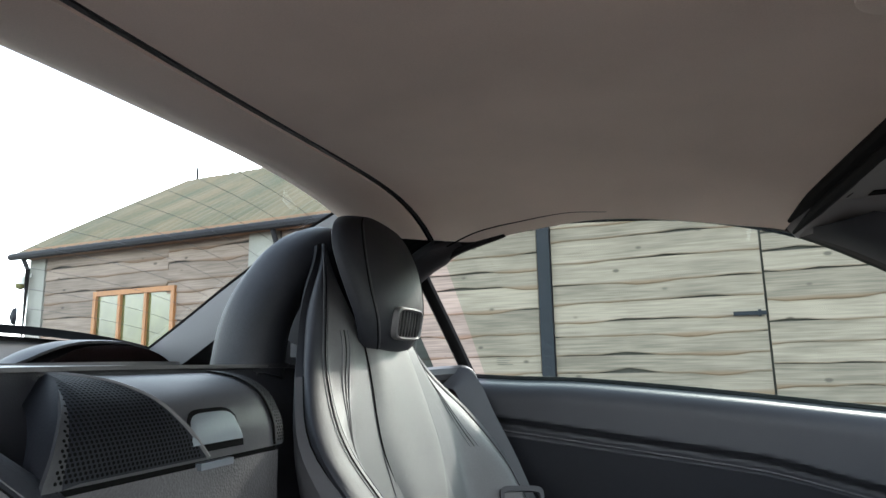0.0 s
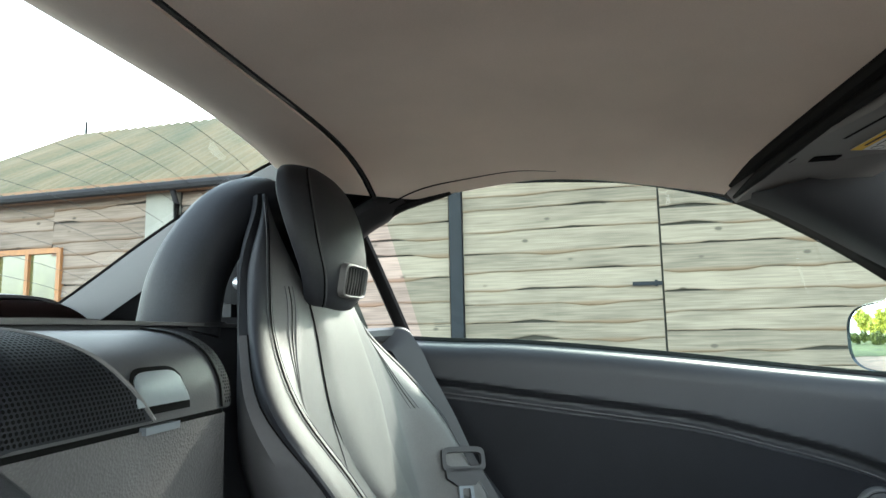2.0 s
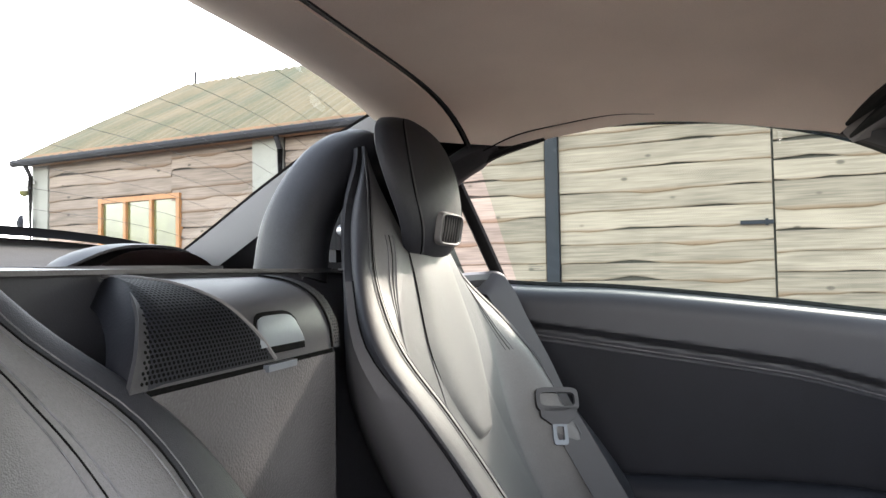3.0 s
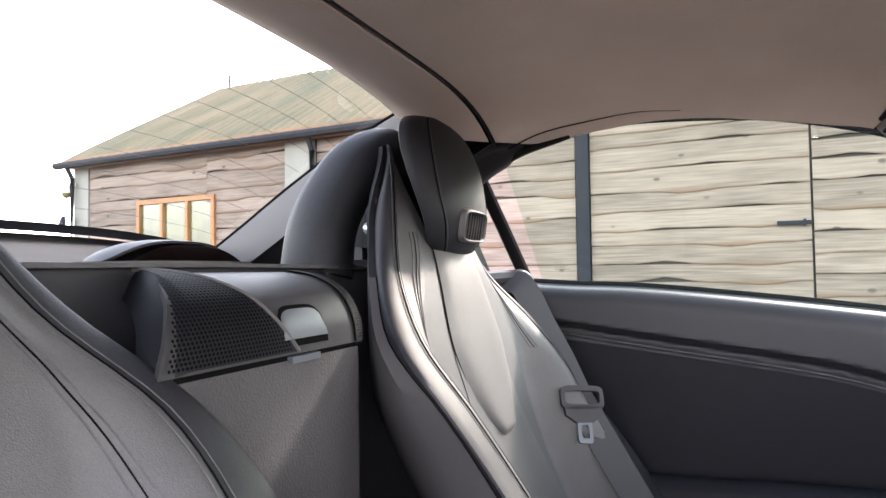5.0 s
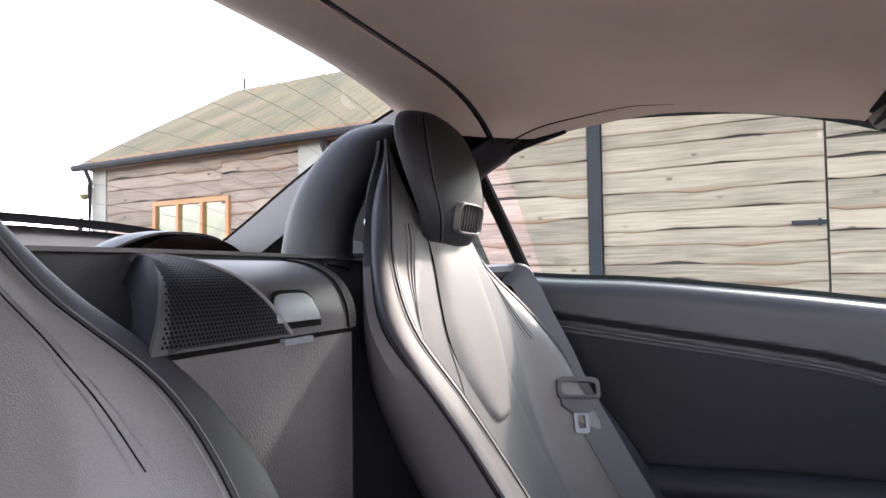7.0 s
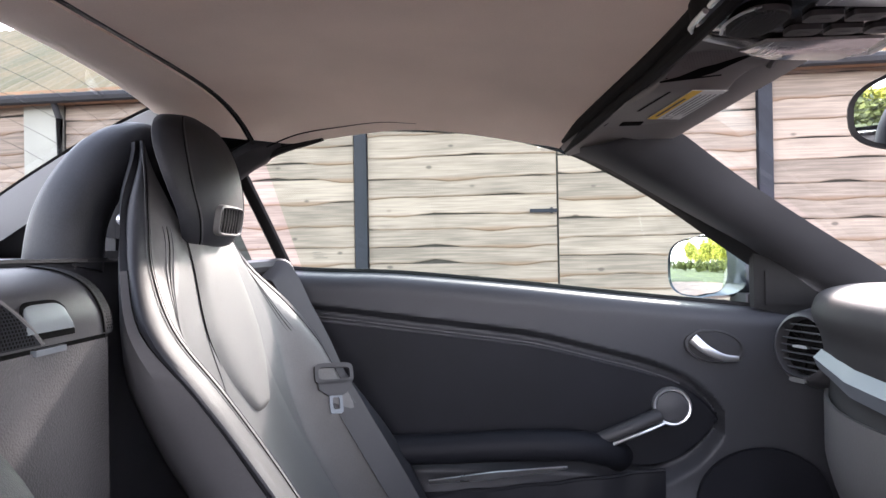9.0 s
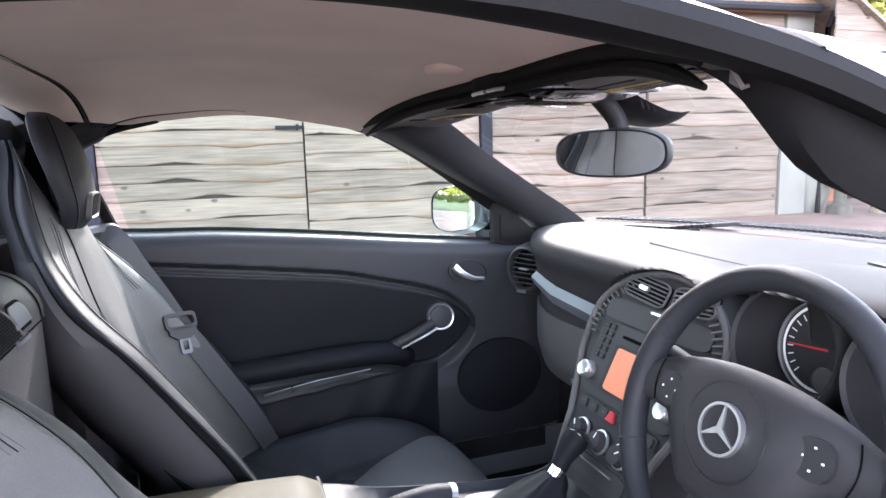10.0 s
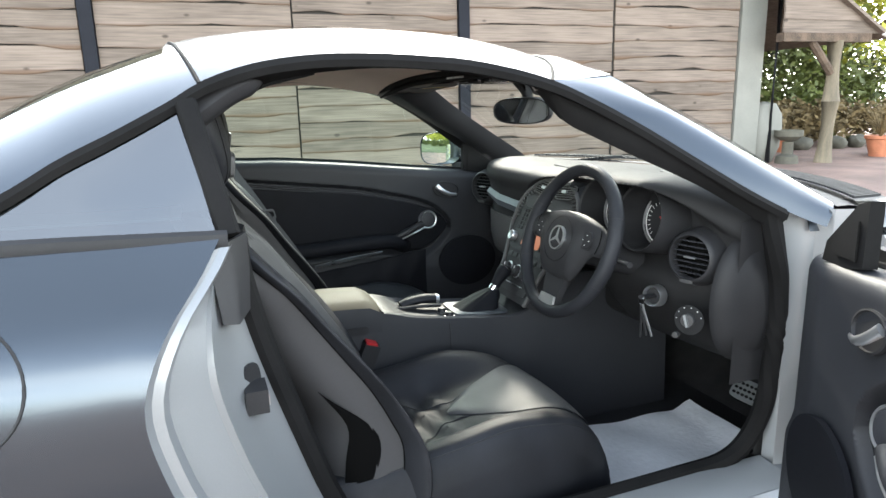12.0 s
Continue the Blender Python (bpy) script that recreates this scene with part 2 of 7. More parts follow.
M_BOARD = board_mat("weathered_boards", (0.212, 0.170, 0.140), (0.100, 0.081, 0.066), (0.110, 0.066, 0.040))
M_BOARD_WARM = mat("orange_brown_boards", (0.18, 0.105, 0.06), 0.85, 0, 0.2, 5, 60, 0.5, 0.006, grain=(0.25, 1, 3), tint=(0.11, 0.07, 0.042), rand=0.4)
M_POST = mat("grey_steel_post", (0.016, 0.0175, 0.023), 0.7, 0.0, 0.1, 5, 90, 0.2, 0.001, spec=0.12)
M_GAP = mat("dark_gap", (0.03, 0.026, 0.022), 0.9)
M_BLOCK = mat("white_painted_block", (0.20, 0.20, 0.178), 0.8, 0, 0.08, 2, 60, 0.4, 0.004)
M_ROOF = mat("mossy_corrugated_roof", (0.125, 0.092, 0.052), 0.9, 0, 0.3, 0.9, 25, 0.4, 0.01, grain=(1.4, 0.35, 1), tint=(0.060, 0.062, 0.030))
M_OAK = mat("oak_frame", (0.28, 0.125, 0.042), 0.6, 0, 0.12, 6, 80, 0.2, 0.001, grain=(4, 4, 0.6))
M_PANE = mat("dark_window_pane", (0.10, 0.10, 0.035), 0.06, 0, 0.3, 1.2, 4, 0)
M_GUTTER = mat("dark_gutter", (0.022, 0.022, 0.025), 0.7, 0, 0.1, spec=0.15)
M_GROUND = mat("red_brown_gravel", (0.23, 0.152, 0.122), 0.95, 0, 0.3, 1.3, 70, 0.8, 0.01, tint=(0.135, 0.089, 0.074))
M_GRASS = mat("grass", (0.075, 0.095, 0.028), 0.95, 0, 0.3, 0.6, 60, 0.8, 0.03)
M_LEAF = mat("green_leaves", (0.115, 0.135, 0.03), 0.6, 0, 0.3, 1.5, 40, 0.2, 0.002, tint=(0.025, 0.036, 0.010))
M_LEAF_Y = mat("yellowing_leaves", (0.42, 0.40, 0.05), 0.6, 0, 0.3, 1.5, 40, 0.2, 0.002, tint=(0.10, 0.13, 0.02))
M_DRY = mat("dry_stems", (0.16, 0.115, 0.05), 0.8, 0, 0.3, 5, 40, 0.2, 0.002)
M_BARK = mat("bark", (0.12, 0.085, 0.06), 0.9, 0, 0.3, 5, 40, 0.8, 0.01)
M_LOG = mat("pale_log", (0.18, 0.15, 0.105), 0.8, 0, 0.2, 4, 40, 0.5, 0.005, grain=(3, 3, 0.4))
M_POT = mat("terracotta", (0.45, 0.17, 0.09), 0.8, 0, 0.15, 6, 80, 0.2, 0.002)
M_STONE = mat("grey_stone", (0.10, 0.095, 0.075), 0.9, 0, 0.2, 5, 60, 0.5, 0.008)
M_TYRE = mat("tyre_rubber", (0.02, 0.02, 0.02), 0.85, 0, 0.1)

# ---- mesh helpers ----
def part(name, bm, material, parent=None, label="", smooth=True, bevel=0.0):
    """Links a bmesh as one mesh object, under a thing or a part."""
    if bevel:
        sharp = [e for e in bm.edges if len(e.link_faces) == 2 and e.calc_face_angle(0) > 0.6]
        bmesh.ops.bevel(bm, geom=sharp, offset=bevel, segments=2, affect="EDGES", clamp_overlap=True)
    me = bpy.data.meshes.new(name)
    bmesh.ops.recalc_face_normals(bm, faces=bm.faces)
    bm.to_mesh(me)
    bm.free()
    if smooth:
        me.shade_smooth()
        me.set_sharp_from_angle(angle=radians(38))
    me.materials.append(material)
    ob = new(name, me)
    if parent:
        ob.parent = parent
    if label:
        ob["label"] = label
    return ob


def thing(name, label, category, at=(0, 0, 0), group="", kind=""):
    ob = new(name)
    ob.empty_display_size = 0.05
    ob.location = at
    return tagged(ob, label, category, group, kind)


def spline(pts, n=12):
    """Smooth curve through points, n steps a span."""
    p = [Vector(q) for q in pts]
    if len(p) == 2:
        return [p[0].lerp(p[1], i / n) for i in range(n + 1)]
    p = [p[0] * 2 - p[1], *p, p[-1] * 2 - p[-2]]
    out = []
    for a, b, c, d in zip(p, p[1:], p[2:], p[3:]):
        for i in range(n):
            t = i / n
            out.append(0.5 * (2 * b + (c - a) * t + (2 * a - 5 * b + 4 * c - d) * t * t + (3 * b - a - 3 * c + d) * t ** 3))
    return out + [p[-2].copy()]


def resample(pts, n):
    """n + 1 points at even steps along a polyline."""
    ls = [0.0]
    for a, b in zip(pts, pts[1:]):
        ls.append(ls[-1] + (b - a).length)
    out, k = [], 0
    for i in range(n + 1):
        s = ls[-1] * i / n
        while k < len(pts) - 2 and ls[k + 1] < s:
            k += 1
        d = ls[k + 1] - ls[k]
        out.append(pts[k].lerp(pts[k + 1], min(1, max(0, (s - ls[k]) / d if d else 0))))
    return out


def curve_fn(pairs):
    """A smooth function through (x, value) pairs."""
    pts = spline([(a, b, 0) for a, b in pairs], 10)
    xs, ys = [p.x for p in pts], [p.y for p in pts]
    return lambda x: float(np.interp(x, xs, ys))


def grid(rows, closed=False, thick=0.0, caps=False, bm=None):
    """A surface over rows of equally many points; thick gives it a back."""
    bm = bm or bmesh.new()
    vs = [[bm.verts.new(p) for p in r] for r in rows]
    m = len(rows[0])
    for a, b in zip(vs, vs[1:]):
        for j in range(m if closed else m - 1):
            k = (j + 1) % m
            q = [a[j], a[k], b[k], b[j]]
            u = [v for i, v in enumerate(q) if all((v.co - w.co).length > 1e-6 for w in q[:i])]
            if len(u) > 2:
                try:
                    bm.faces.new(u)
                except ValueError:
                    pass
    if caps and closed:
        for r in (vs[0], vs[-1]):
            try:
                bm.faces.new(r)
            except ValueError:
                pass
    if thick:
        bmesh.ops.recalc_face_normals(bm, faces=bm.faces)
        bmesh.ops.solidify(bm, geom=bm.faces[:], thickness=thick)
    return bm


def loft(curves, n=24, **kw):
    """A surface over several curves, each resampled to n steps."""
    return grid([resample([Vector(p) for p in c], n) for c in curves], **kw)


def tube(pts, r, sides=10, flat=1.0, up=(0, 0, 1), bm=None, caps=True, taper=None, turn=0.0):
    """A tube along points; flat squeezes it along the up direction."""
    pts = [Vector(p) for p in pts]
    rows = []
    for i, p in enumerate(pts):
        d = (pts[min(i + 1, len(pts) - 1)] - pts[max(i - 1, 0)]).normalized()
        s = d.cross(Vector(up))
        s = s.normalized() if s.length > 1e-4 else Vector((1, 0, 0))
        u = s.cross(d)
        k = r * (taper(i / (len(pts) - 1)) if taper else 1)
        rows.append([p + s * (k * math.cos(a + turn)) + u * (k * flat * math.sin(a + turn)) for a in (2 * math.pi * j / sides for j in range(sides))])
    return grid(rows, closed=True, caps=caps, bm=bm)


def box(x0, x1, y0, y1, z0, z1, bm=None):
    bm = bm or bmesh.new()
    v = [bm.verts.new((x, y, z)) for x in (x0, x1) for y in (y0, y1) for z in (z0, z1)]
    for f in ((0, 1, 3, 2), (4, 6, 7, 5), (0, 4, 5, 1), (2, 3, 7, 6), (0, 2, 6, 4), (1, 5, 7, 3)):
        bm.faces.new([v[i] for i in f])
    return bm


def prism(poly, m, depth, bm=None):
    """A flat outline (u, v), set by the pose m, given a depth along its own z."""
    bm = bm or bmesh.new()
    a = [bm.verts.new(m @ Vector((u, v, 0))) for u, v in poly]
    b = [bm.verts.new(m @ Vector((u, v, depth))) for u, v in poly]
    bm.faces.new(a)
    bm.faces.new(b[::-1])
    for i in range(len(a)):
        j = (i + 1) % len(a)
        bm.faces.new((a[i], b[i], b[j], a[j]))
    return bm


def oval(rx, ry, n=24, p=2.0):
    """A superellipse outline."""
    out = []
    for i in range(n):
        c, s = math.cos(2 * math.pi * i / n), math.sin(2 * math.pi * i / n)
        out.append((rx * math.copysign(abs(c) ** (2 / p), c), ry * math.copysign(abs(s) ** (2 / p), s)))
    return out


def lathe(profile, m, n=28, bm=None):
    """Turns (radius, height) pairs round the z of the pose m."""
    return grid([[m @ Vector((r * math.cos(a), r * math.sin(a), h)) for a in (2 * math.pi * j / n for j in range(n))] for r, h in profile], closed=True, bm=bm)


def frame_to(at, z, x=(0, 0, 1)):
    """A pose at a place, whose z looks along z and whose y keeps near x."""
    z = Vector(z).normalized()
    a = Vector(x).cross(z).normalized()
    m = Matrix((a, z.cross(a), z)).transposed().to_4x4()
    m.translation = at
    return m


def sstep(a, b, x):
    t = min(1, max(0, (x - a) / (b - a)))
    return t * t * (3 - 2 * t)


# ---- the yard: ground, barn, garden ----
BX, BY, BA = -1.185, 7.274, math.atan2(-0.0583, 1.0)  # a point of the barn's front and its bearing
M_BARN = pose(BX, BY, 0, 0, 0, math.degrees(BA))


def barn(u, v, z):
    """u along the front, v behind it."""
    return M_BARN @ Vector((u, v, z))


bm = bmesh.new()
rows = []
for i in range(41):
    x = -60 + 120 * i / 40
    rows.append([(x * abs(x) / 30 if abs(x) > 30 else x, y, 0.0) for y in [-120, -60, -30, -20, -14, -10, -6, -3, 0, 3, 5, 7, 9, 14, 20, 40, 80, 160]])
tagged(part("ground", grid(rows), M_GROUND), "red-brown gravel yard with scattered fallen leaves", "ground", kind="structure")

lawn = part("lawn", grid([[(-11 - 6 * i - 0.3 * math.sin(y * 0.7) * (i == 0), y, 0.02) for y in range(-40, 61, 2)] for i in range(12)], thick=0.016), M_GRASS)
tagged(lawn, "green lawn beyond the gravel yard", "lawn", kind="structure")
EAVE, U0, U1 = 3.12, -9.35, 9.55
wall = tagged(part("wall_north", box(U0, U1, 0.004, 0.14, 0, EAVE), M_GAP), "barn wall clad in weathered waney-edge boards", "wall", kind="structure")
wall.matrix_world = M_BARN


def board_mesh(seed, w, h):
    """One waney-edge board: sawn face, wavering lower edge, tilted out at its foot."""
    rnd = random.Random(seed)
    n = max(6, int(w / 0.16))
    ph, am = [rnd.uniform(0, 6.3) for _ in range(4)], rnd.uniform(0.010, 0.027)
    fr, bk = [], []
    for i in range(n + 1):
        x = w * i / n
        e = am * (math.sin(x * 2.1 + ph[0]) + 0.7 * math.sin(x * 4.7 + ph[1]) + 0.5 * math.sin(x * 9.3 + ph[2])) + rnd.uniform(-0.004, 0.004)
        fr.append([(x, -0.032, e), (x, -0.038, e + 0.014), (x, -0.022, h), (x, 0.0, h)])
    bm = grid(fr)
    grid([[r[0], (r[0][0], 0.0, r[0][2] + 0.004)] for r in fr], bm=bm)
    bmesh.ops.remove_doubles(bm, verts=bm.verts, dist=1e-5)
    for x in (0, w):
        vs = [v for v in bm.verts if abs(v.co.x - x) < 1e-6]
        vs.sort(key=lambda v: math.atan2(v.co.z - h / 2, v.co.y + 0.02))
        try:
            bm.faces.new(vs)
        except ValueError:
            pass
    me = bpy.data.meshes.new("board")
    bmesh.ops.recalc_face_normals(bm, faces=bm.faces)
    bm.to_mesh(me)
    bm.free()
    return me


# bays of boarding between the posts and joints, in metres along the front
BAYS = [(-8.93, -6.05, 0.0), (-6.05, -4.42, 0.0), (-3.85, -2.3, 0.0), (-2.3, -0.02, 0.0), (0.16, 2.44, 0.0), (2.46, 4.70, 0.0), (4.87, 7.18, 0.0), (7.22, 9.50, 0.0)]
brnd = random.Random(5)
BOARDS = []
for k, (a, b, z) in enumerate(BAYS):
    top = EAVE - 0.05
    while z < top - 0.03:
        h = min(brnd.choice((0.17, 0.2, 0.22, 0.24, 0.27, 0.29)), top - z)
        hole = (-7.65, -5.85) if k < 2 and 1.2 < z + h / 2 < 2.26 else None
        spans = [(a, b)] if not hole else [(a, max(a, hole[0])), (min(b, hole[1]), b)]
        for s0, s1 in spans:
            if s1 - s0 > 0.08:
                BOARDS.append((s0, s1 - s0, z, h))
        z += h

post_spots = [(0.0, 0.155), (4.715, 0.155)]
for u, w in post_spots:
    p = tagged(part("barn_post", box(u, u + w - 0.004, -0.085, 0.0, 0, EAVE), M_POST, bevel=0.006), "dark grey painted steel post on barn wall", "post", group="barn posts")
    p.matrix_world = M_BARN
lat = thing("barn_door_latch", "rusty iron latch bar on barn door boards", "latch", M_BARN @ Vector((2.28, -0.07, 1.44)))
lat.rotation_euler = (0, 0, BA)
part("bar", box(-0.16, 0.16, -0.02, 0.0, -0.022, 0.022), M_POST, lat, bevel=0.005)
part("staple", box(0.08, 0.11, -0.035, 0.01, -0.035, 0.035), M_POST, lat, bevel=0.005)
for nm, u0, u1, v in (("white_pilaster", -9.35, -8.95, -0.05), ("white_pilaster", -4.40, -3.90, -0.09), ("white_pilaster", 9.53, 10.02, -0.06)):
    p = tagged(part(nm, box(u0, u1, v, 0.2, 0, EAVE), M_BLOCK, bevel=0.01), "white painted blockwork pilaster of the barn", "pilaster", kind="structure")
    p.matrix_world = M_BARN

# side walls and roof close the barn
tagged(part("wall_west", grid([[barn(U0, v, z) for z in (0, EAVE + (0.0 if v in (0.06, 7.6) else 2.3))] for v in (0.06, 3.8, 7.6)], thick=0.1), M_BLOCK), "white painted gable wall of the barn", "wall", kind="structure")
tagged(part("wall_east", grid([[barn(10.1, v, z) for z in (0, EAVE + (0.0 if v in (0.06, 7.6) else 2.3))] for v in (0.06, 3.8, 7.6)], thick=0.1), M_BLOCK), "white painted gable wall of the barn", "wall", kind="structure")
tagged(part("wall_back", grid([[barn(u, 7.6, z) for z in (0, EAVE)] for u in (U0, 10.1)], thick=0.1), M_BLOCK), "plain back wall of the barn", "wall", kind="structure")
rows = []
for i in range(0, 261):
    u = U0 - 0.25 + 19.9 * i / 260
    dz = 0.022 * math.sin(i * math.pi * 0.7)
    rows.append([barn(u, v, EAVE + 0.06 + 2.3 * t + dz) for v, t in ((-0.25, -0.06), (0.4, 0.12), (1.2, 0.33), (2.4, 0.64), (3.8, 1.0))] + [barn(u, 7.8, EAVE + dz)])
tagged(part("barn_roof", grid(rows), M_ROOF), "mossy rust-streaked corrugated barn roof", "roof", kind="structure")
tagged(part("gutter", tube([barn(U0 - 0.2, -0.28, EAVE - 0.12), barn(9.9, -0.28, EAVE - 0.12)], 0.065, 8), M_GUTTER), "dark half-round gutter under the barn eaves", "gutter", kind="structure")
tagged(part("fascia", box(U0, 9.9, -0.16, -0.05, EAVE - 0.16, EAVE + 0.02), M_BOARD_WARM), "orange-brown fascia board under the eaves", "fascia", kind="structure").matrix_world = M_BARN
for u in (-3.86, -9.27, 10.2):
    d = tagged(part("drainpipe", tube([(u, -0.14, 0.0), (u, -0.14, EAVE - 0.35), (u, -0.26, EAVE - 0.12)], 0.04, 8), M_GUTTER), "dark drainpipe beside white pilaster", "drainpipe")
    d.matrix_world = M_BARN

win = thing("window_1", "three-light oak barn window with dark panes", "window", barn(-6.75, -0.02, 1.22), kind="structure")
win.rotation_euler = (0, 0, BA)
for x0, x1, z0, z1 in ((-0.9, 0.9, 0.98, 1.06), (-0.9, 0.9, -0.02, 0.05), (-0.9, -0.83, 0.05, 0.98), (0.83, 0.9, 0.05, 0.98), (-0.32, -0.26, 0.05, 0.98), (0.26, 0.32, 0.05, 0.98)):
    part("window_frame", box(x0, x1, -0.06, 0.03, z0, z1), M_OAK, win, bevel=0.006)
for a in (-0.575, 0.0, 0.575):
    part("pane", box(a - 0.26, a + 0.26, -0.012, -0.004, 0.05, 0.98), M_PANE, win, smooth=False)

# ---- the car: x ahead, y to its passenger side, z up; its middle plane is y = 0 ----
car = thing("roadster_car", "silver-blue two-seat hardtop roadster, driver's door open", "car")
EDGE_Z = curve_fn([(-0.72, 0.90), (-0.62, 0.925), (-0.50, 0.965), (-0.373, 1.027), (-0.304, 1.068), (-0.23, 1.104), (-0.15, 1.146), (-0.095, 1.178), (-0.016, 1.204), (0.077, 1.218), (0.175, 1.221), (0.278, 1.217), (0.386, 1.207), (0.519, 1.176), (0.617, 1.132), (0.715, 1.077), (0.824, 1.007), (0.926, 0.943), (1.022, 0.892), (1.10, 0.86)])
EDGE_Y = curve_fn([(-0.72, 0.79), (-0.62, 0.76), (-0.50, 0.722), (-0.373, 0.686), (-0.23, 0.642), (-0.095, 0.602), (-0.016, 0.588), (0.077, 0.579), (0.175, 0.577), (0.278, 0.579), (0.386, 0.585), (0.519, 0.602), (0.617, 0.627), (0.715, 0.657), (0.824, 0.697), (0.926, 0.733), (1.022, 0.761), (1.10, 0.785)])
CROWN = curve_fn([(-0.72, 1.005), (-0.62, 1.053), (-0.45, 1.148), (-0.35, 1.198), (-0.25, 1.238), (-0.13, 1.276), (0.02, 1.297), (0.2, 1.306), (0.4, 1.298), (0.52, 1.282), (0.62, 1.259), (0.80, 1.21)])
INNER_Z = curve_fn([(-0.20, 1.05), (-0.10, 1.105), (-0.026, 1.158), (0.012, 1.176), (0.076, 1.19), (0.138, 1.197), (0.218, 1.203), (0.297, 1.200), (0.375, 1.19), (0.454, 1.177), (0.513, 1.166), (0.598, 1.133), (0.727, 1.067), (0.811, 1.025), (0.886, 0.985), (1.0, 0.925)])
INNER_Y = curve_fn([(-0.20, 0.60), (-0.10, 0.585), (-0.026, 0.564), (0.012, 0.551), (0.076, 0.54), (0.218, 0.53), (0.297, 0.532), (0.375, 0.54), (0.454, 0.549), (0.513, 0.556), (0.598, 0.582), (0.727, 0.632), (0.811, 0.664), (0.886, 0.688), (1.0, 0.72)])


def skin(x, s, drop=0.0, ye=None, ze=None, p=3.2):
    """The roof's outer surface at x and the fraction s of its half width."""
    ye, ze = ye or EDGE_Y(x), ze or EDGE_Z(x)
    return Vector((x, s * ye, CROWN(x) - drop - (CROWN(x) - drop - ze) * abs(s) ** p))


S = [-1 + 2 * i / 32 for i in range(33)]
roof_front = lambda s: 0.53 + 0.14 * (1 - abs(s) ** 2.5)
roof_rear = lambda s: -0.10 - 0.05 * (1 - s * s)
part("roof_panel", grid([[skin(roof_rear(s) + (roof_front(s) - roof_rear(s)) * i / 30, s) for s in S] for i in range(31)], thick=0.012), M_PAINT, car, "silver-blue painted roof panel")


for edge, off in ((roof_front, 0.003), (roof_rear, -0.003)):
    part("roof_joint", tube([skin(edge(s) + off, s) + Vector((0, 0, -0.0005)) for s in S], 0.0042, 6), M_RUBBER, car, "black joint between the roof panels")


def glass_top(y):
    return Vector((0.78 - 0.07 * (y / 0.53) ** 2, y, 1.226 - 0.038 * (y / 0.53) ** 2))


def glass_foot(y):
    return Vector((1.45 - 0.27 * (y / 0.68) ** 2, y, 0.905))


rows = []
for s in S:
    a, b = skin(roof_front(s) + 0.006, s), glass_top(s * 0.545) + Vector((0, 0, 0.012 * (1 - s * s)))
    rows.append([a.lerp(b, i / 6) + Vector((0, 0, 0.012 * math.sin(math.pi * i / 6) * (1 - s ** 4))) for i in range(7)])
part("windscreen_header", grid(rows), M_PAINT, car)
rows = []
for i in range(25):
    s = -1 + 2 * i / 24
    a, b = glass_top(s * 0.535), glass_foot(s * 0.70)
    rows.append([a.lerp(b, j / 14) + Vector((0.3, 0, 0.6)) * (0.02 * math.sin(math.pi * j / 14)) for j in range(15)])
ws = part("windscreen", grid(rows), M_GLASS, car, "clear windscreen")
ws.visible_shadow = False

# rear quarter of the hardtop: heated window and painted flanks
REAR = [-0.155 - 0.465 * i / 16 for i in range(17)]
yg = lambda x: 0.42 + 0.08 * (x + 0.155) / -0.465
rw = part("rear_window", grid([[skin(x, yg(x) / EDGE_Y(x) * k / 10, 0.004) for k in range(-10, 11)] for x in REAR]), M_REAR_GLASS, car, "heated rear window with thin wires")
rw.visible_shadow = False
for i in range(1, 11):
    x = -0.155 - 0.465 * i / 11.5
    part("heater_wire", tube([skin(x, (yg(x) - 0.02) / EDGE_Y(x) * k / 10, 0.007) for k in range(-10, 11)], 0.00035, 3), M_DARK, rw)
for sg in (1, -1):
    part("flank", grid([[skin(x, sg * (yg(x) / EDGE_Y(x) + (1 - yg(x) / EDGE_Y(x)) * k / 10)) for k in range(11)] for x in [-0.105, -0.13] + REAR + [-0.68, -0.72]]), M_PAINT, car)
    part("glass_border", grid([[skin(x, sg * (yg(x) - w) / EDGE_Y(x), 0.006) for w in (0.014, 0.0, -0.004)] for x in REAR]), M_DARK, rw)
part("glass_border", grid([[skin(x, yg(x) / EDGE_Y(x) * k / 10, 0.006) for k in range(-10, 11)] for x in (-0.600, -0.622)]), M_DARK, rw)
part("rear_roof_strip", grid([[skin(roof_rear(s) - 0.006 + (-0.155 - roof_rear(s) + 0.006) * i / 4, s * 0.72) for s in S] for i in range(5)]), M_PAINT, car)

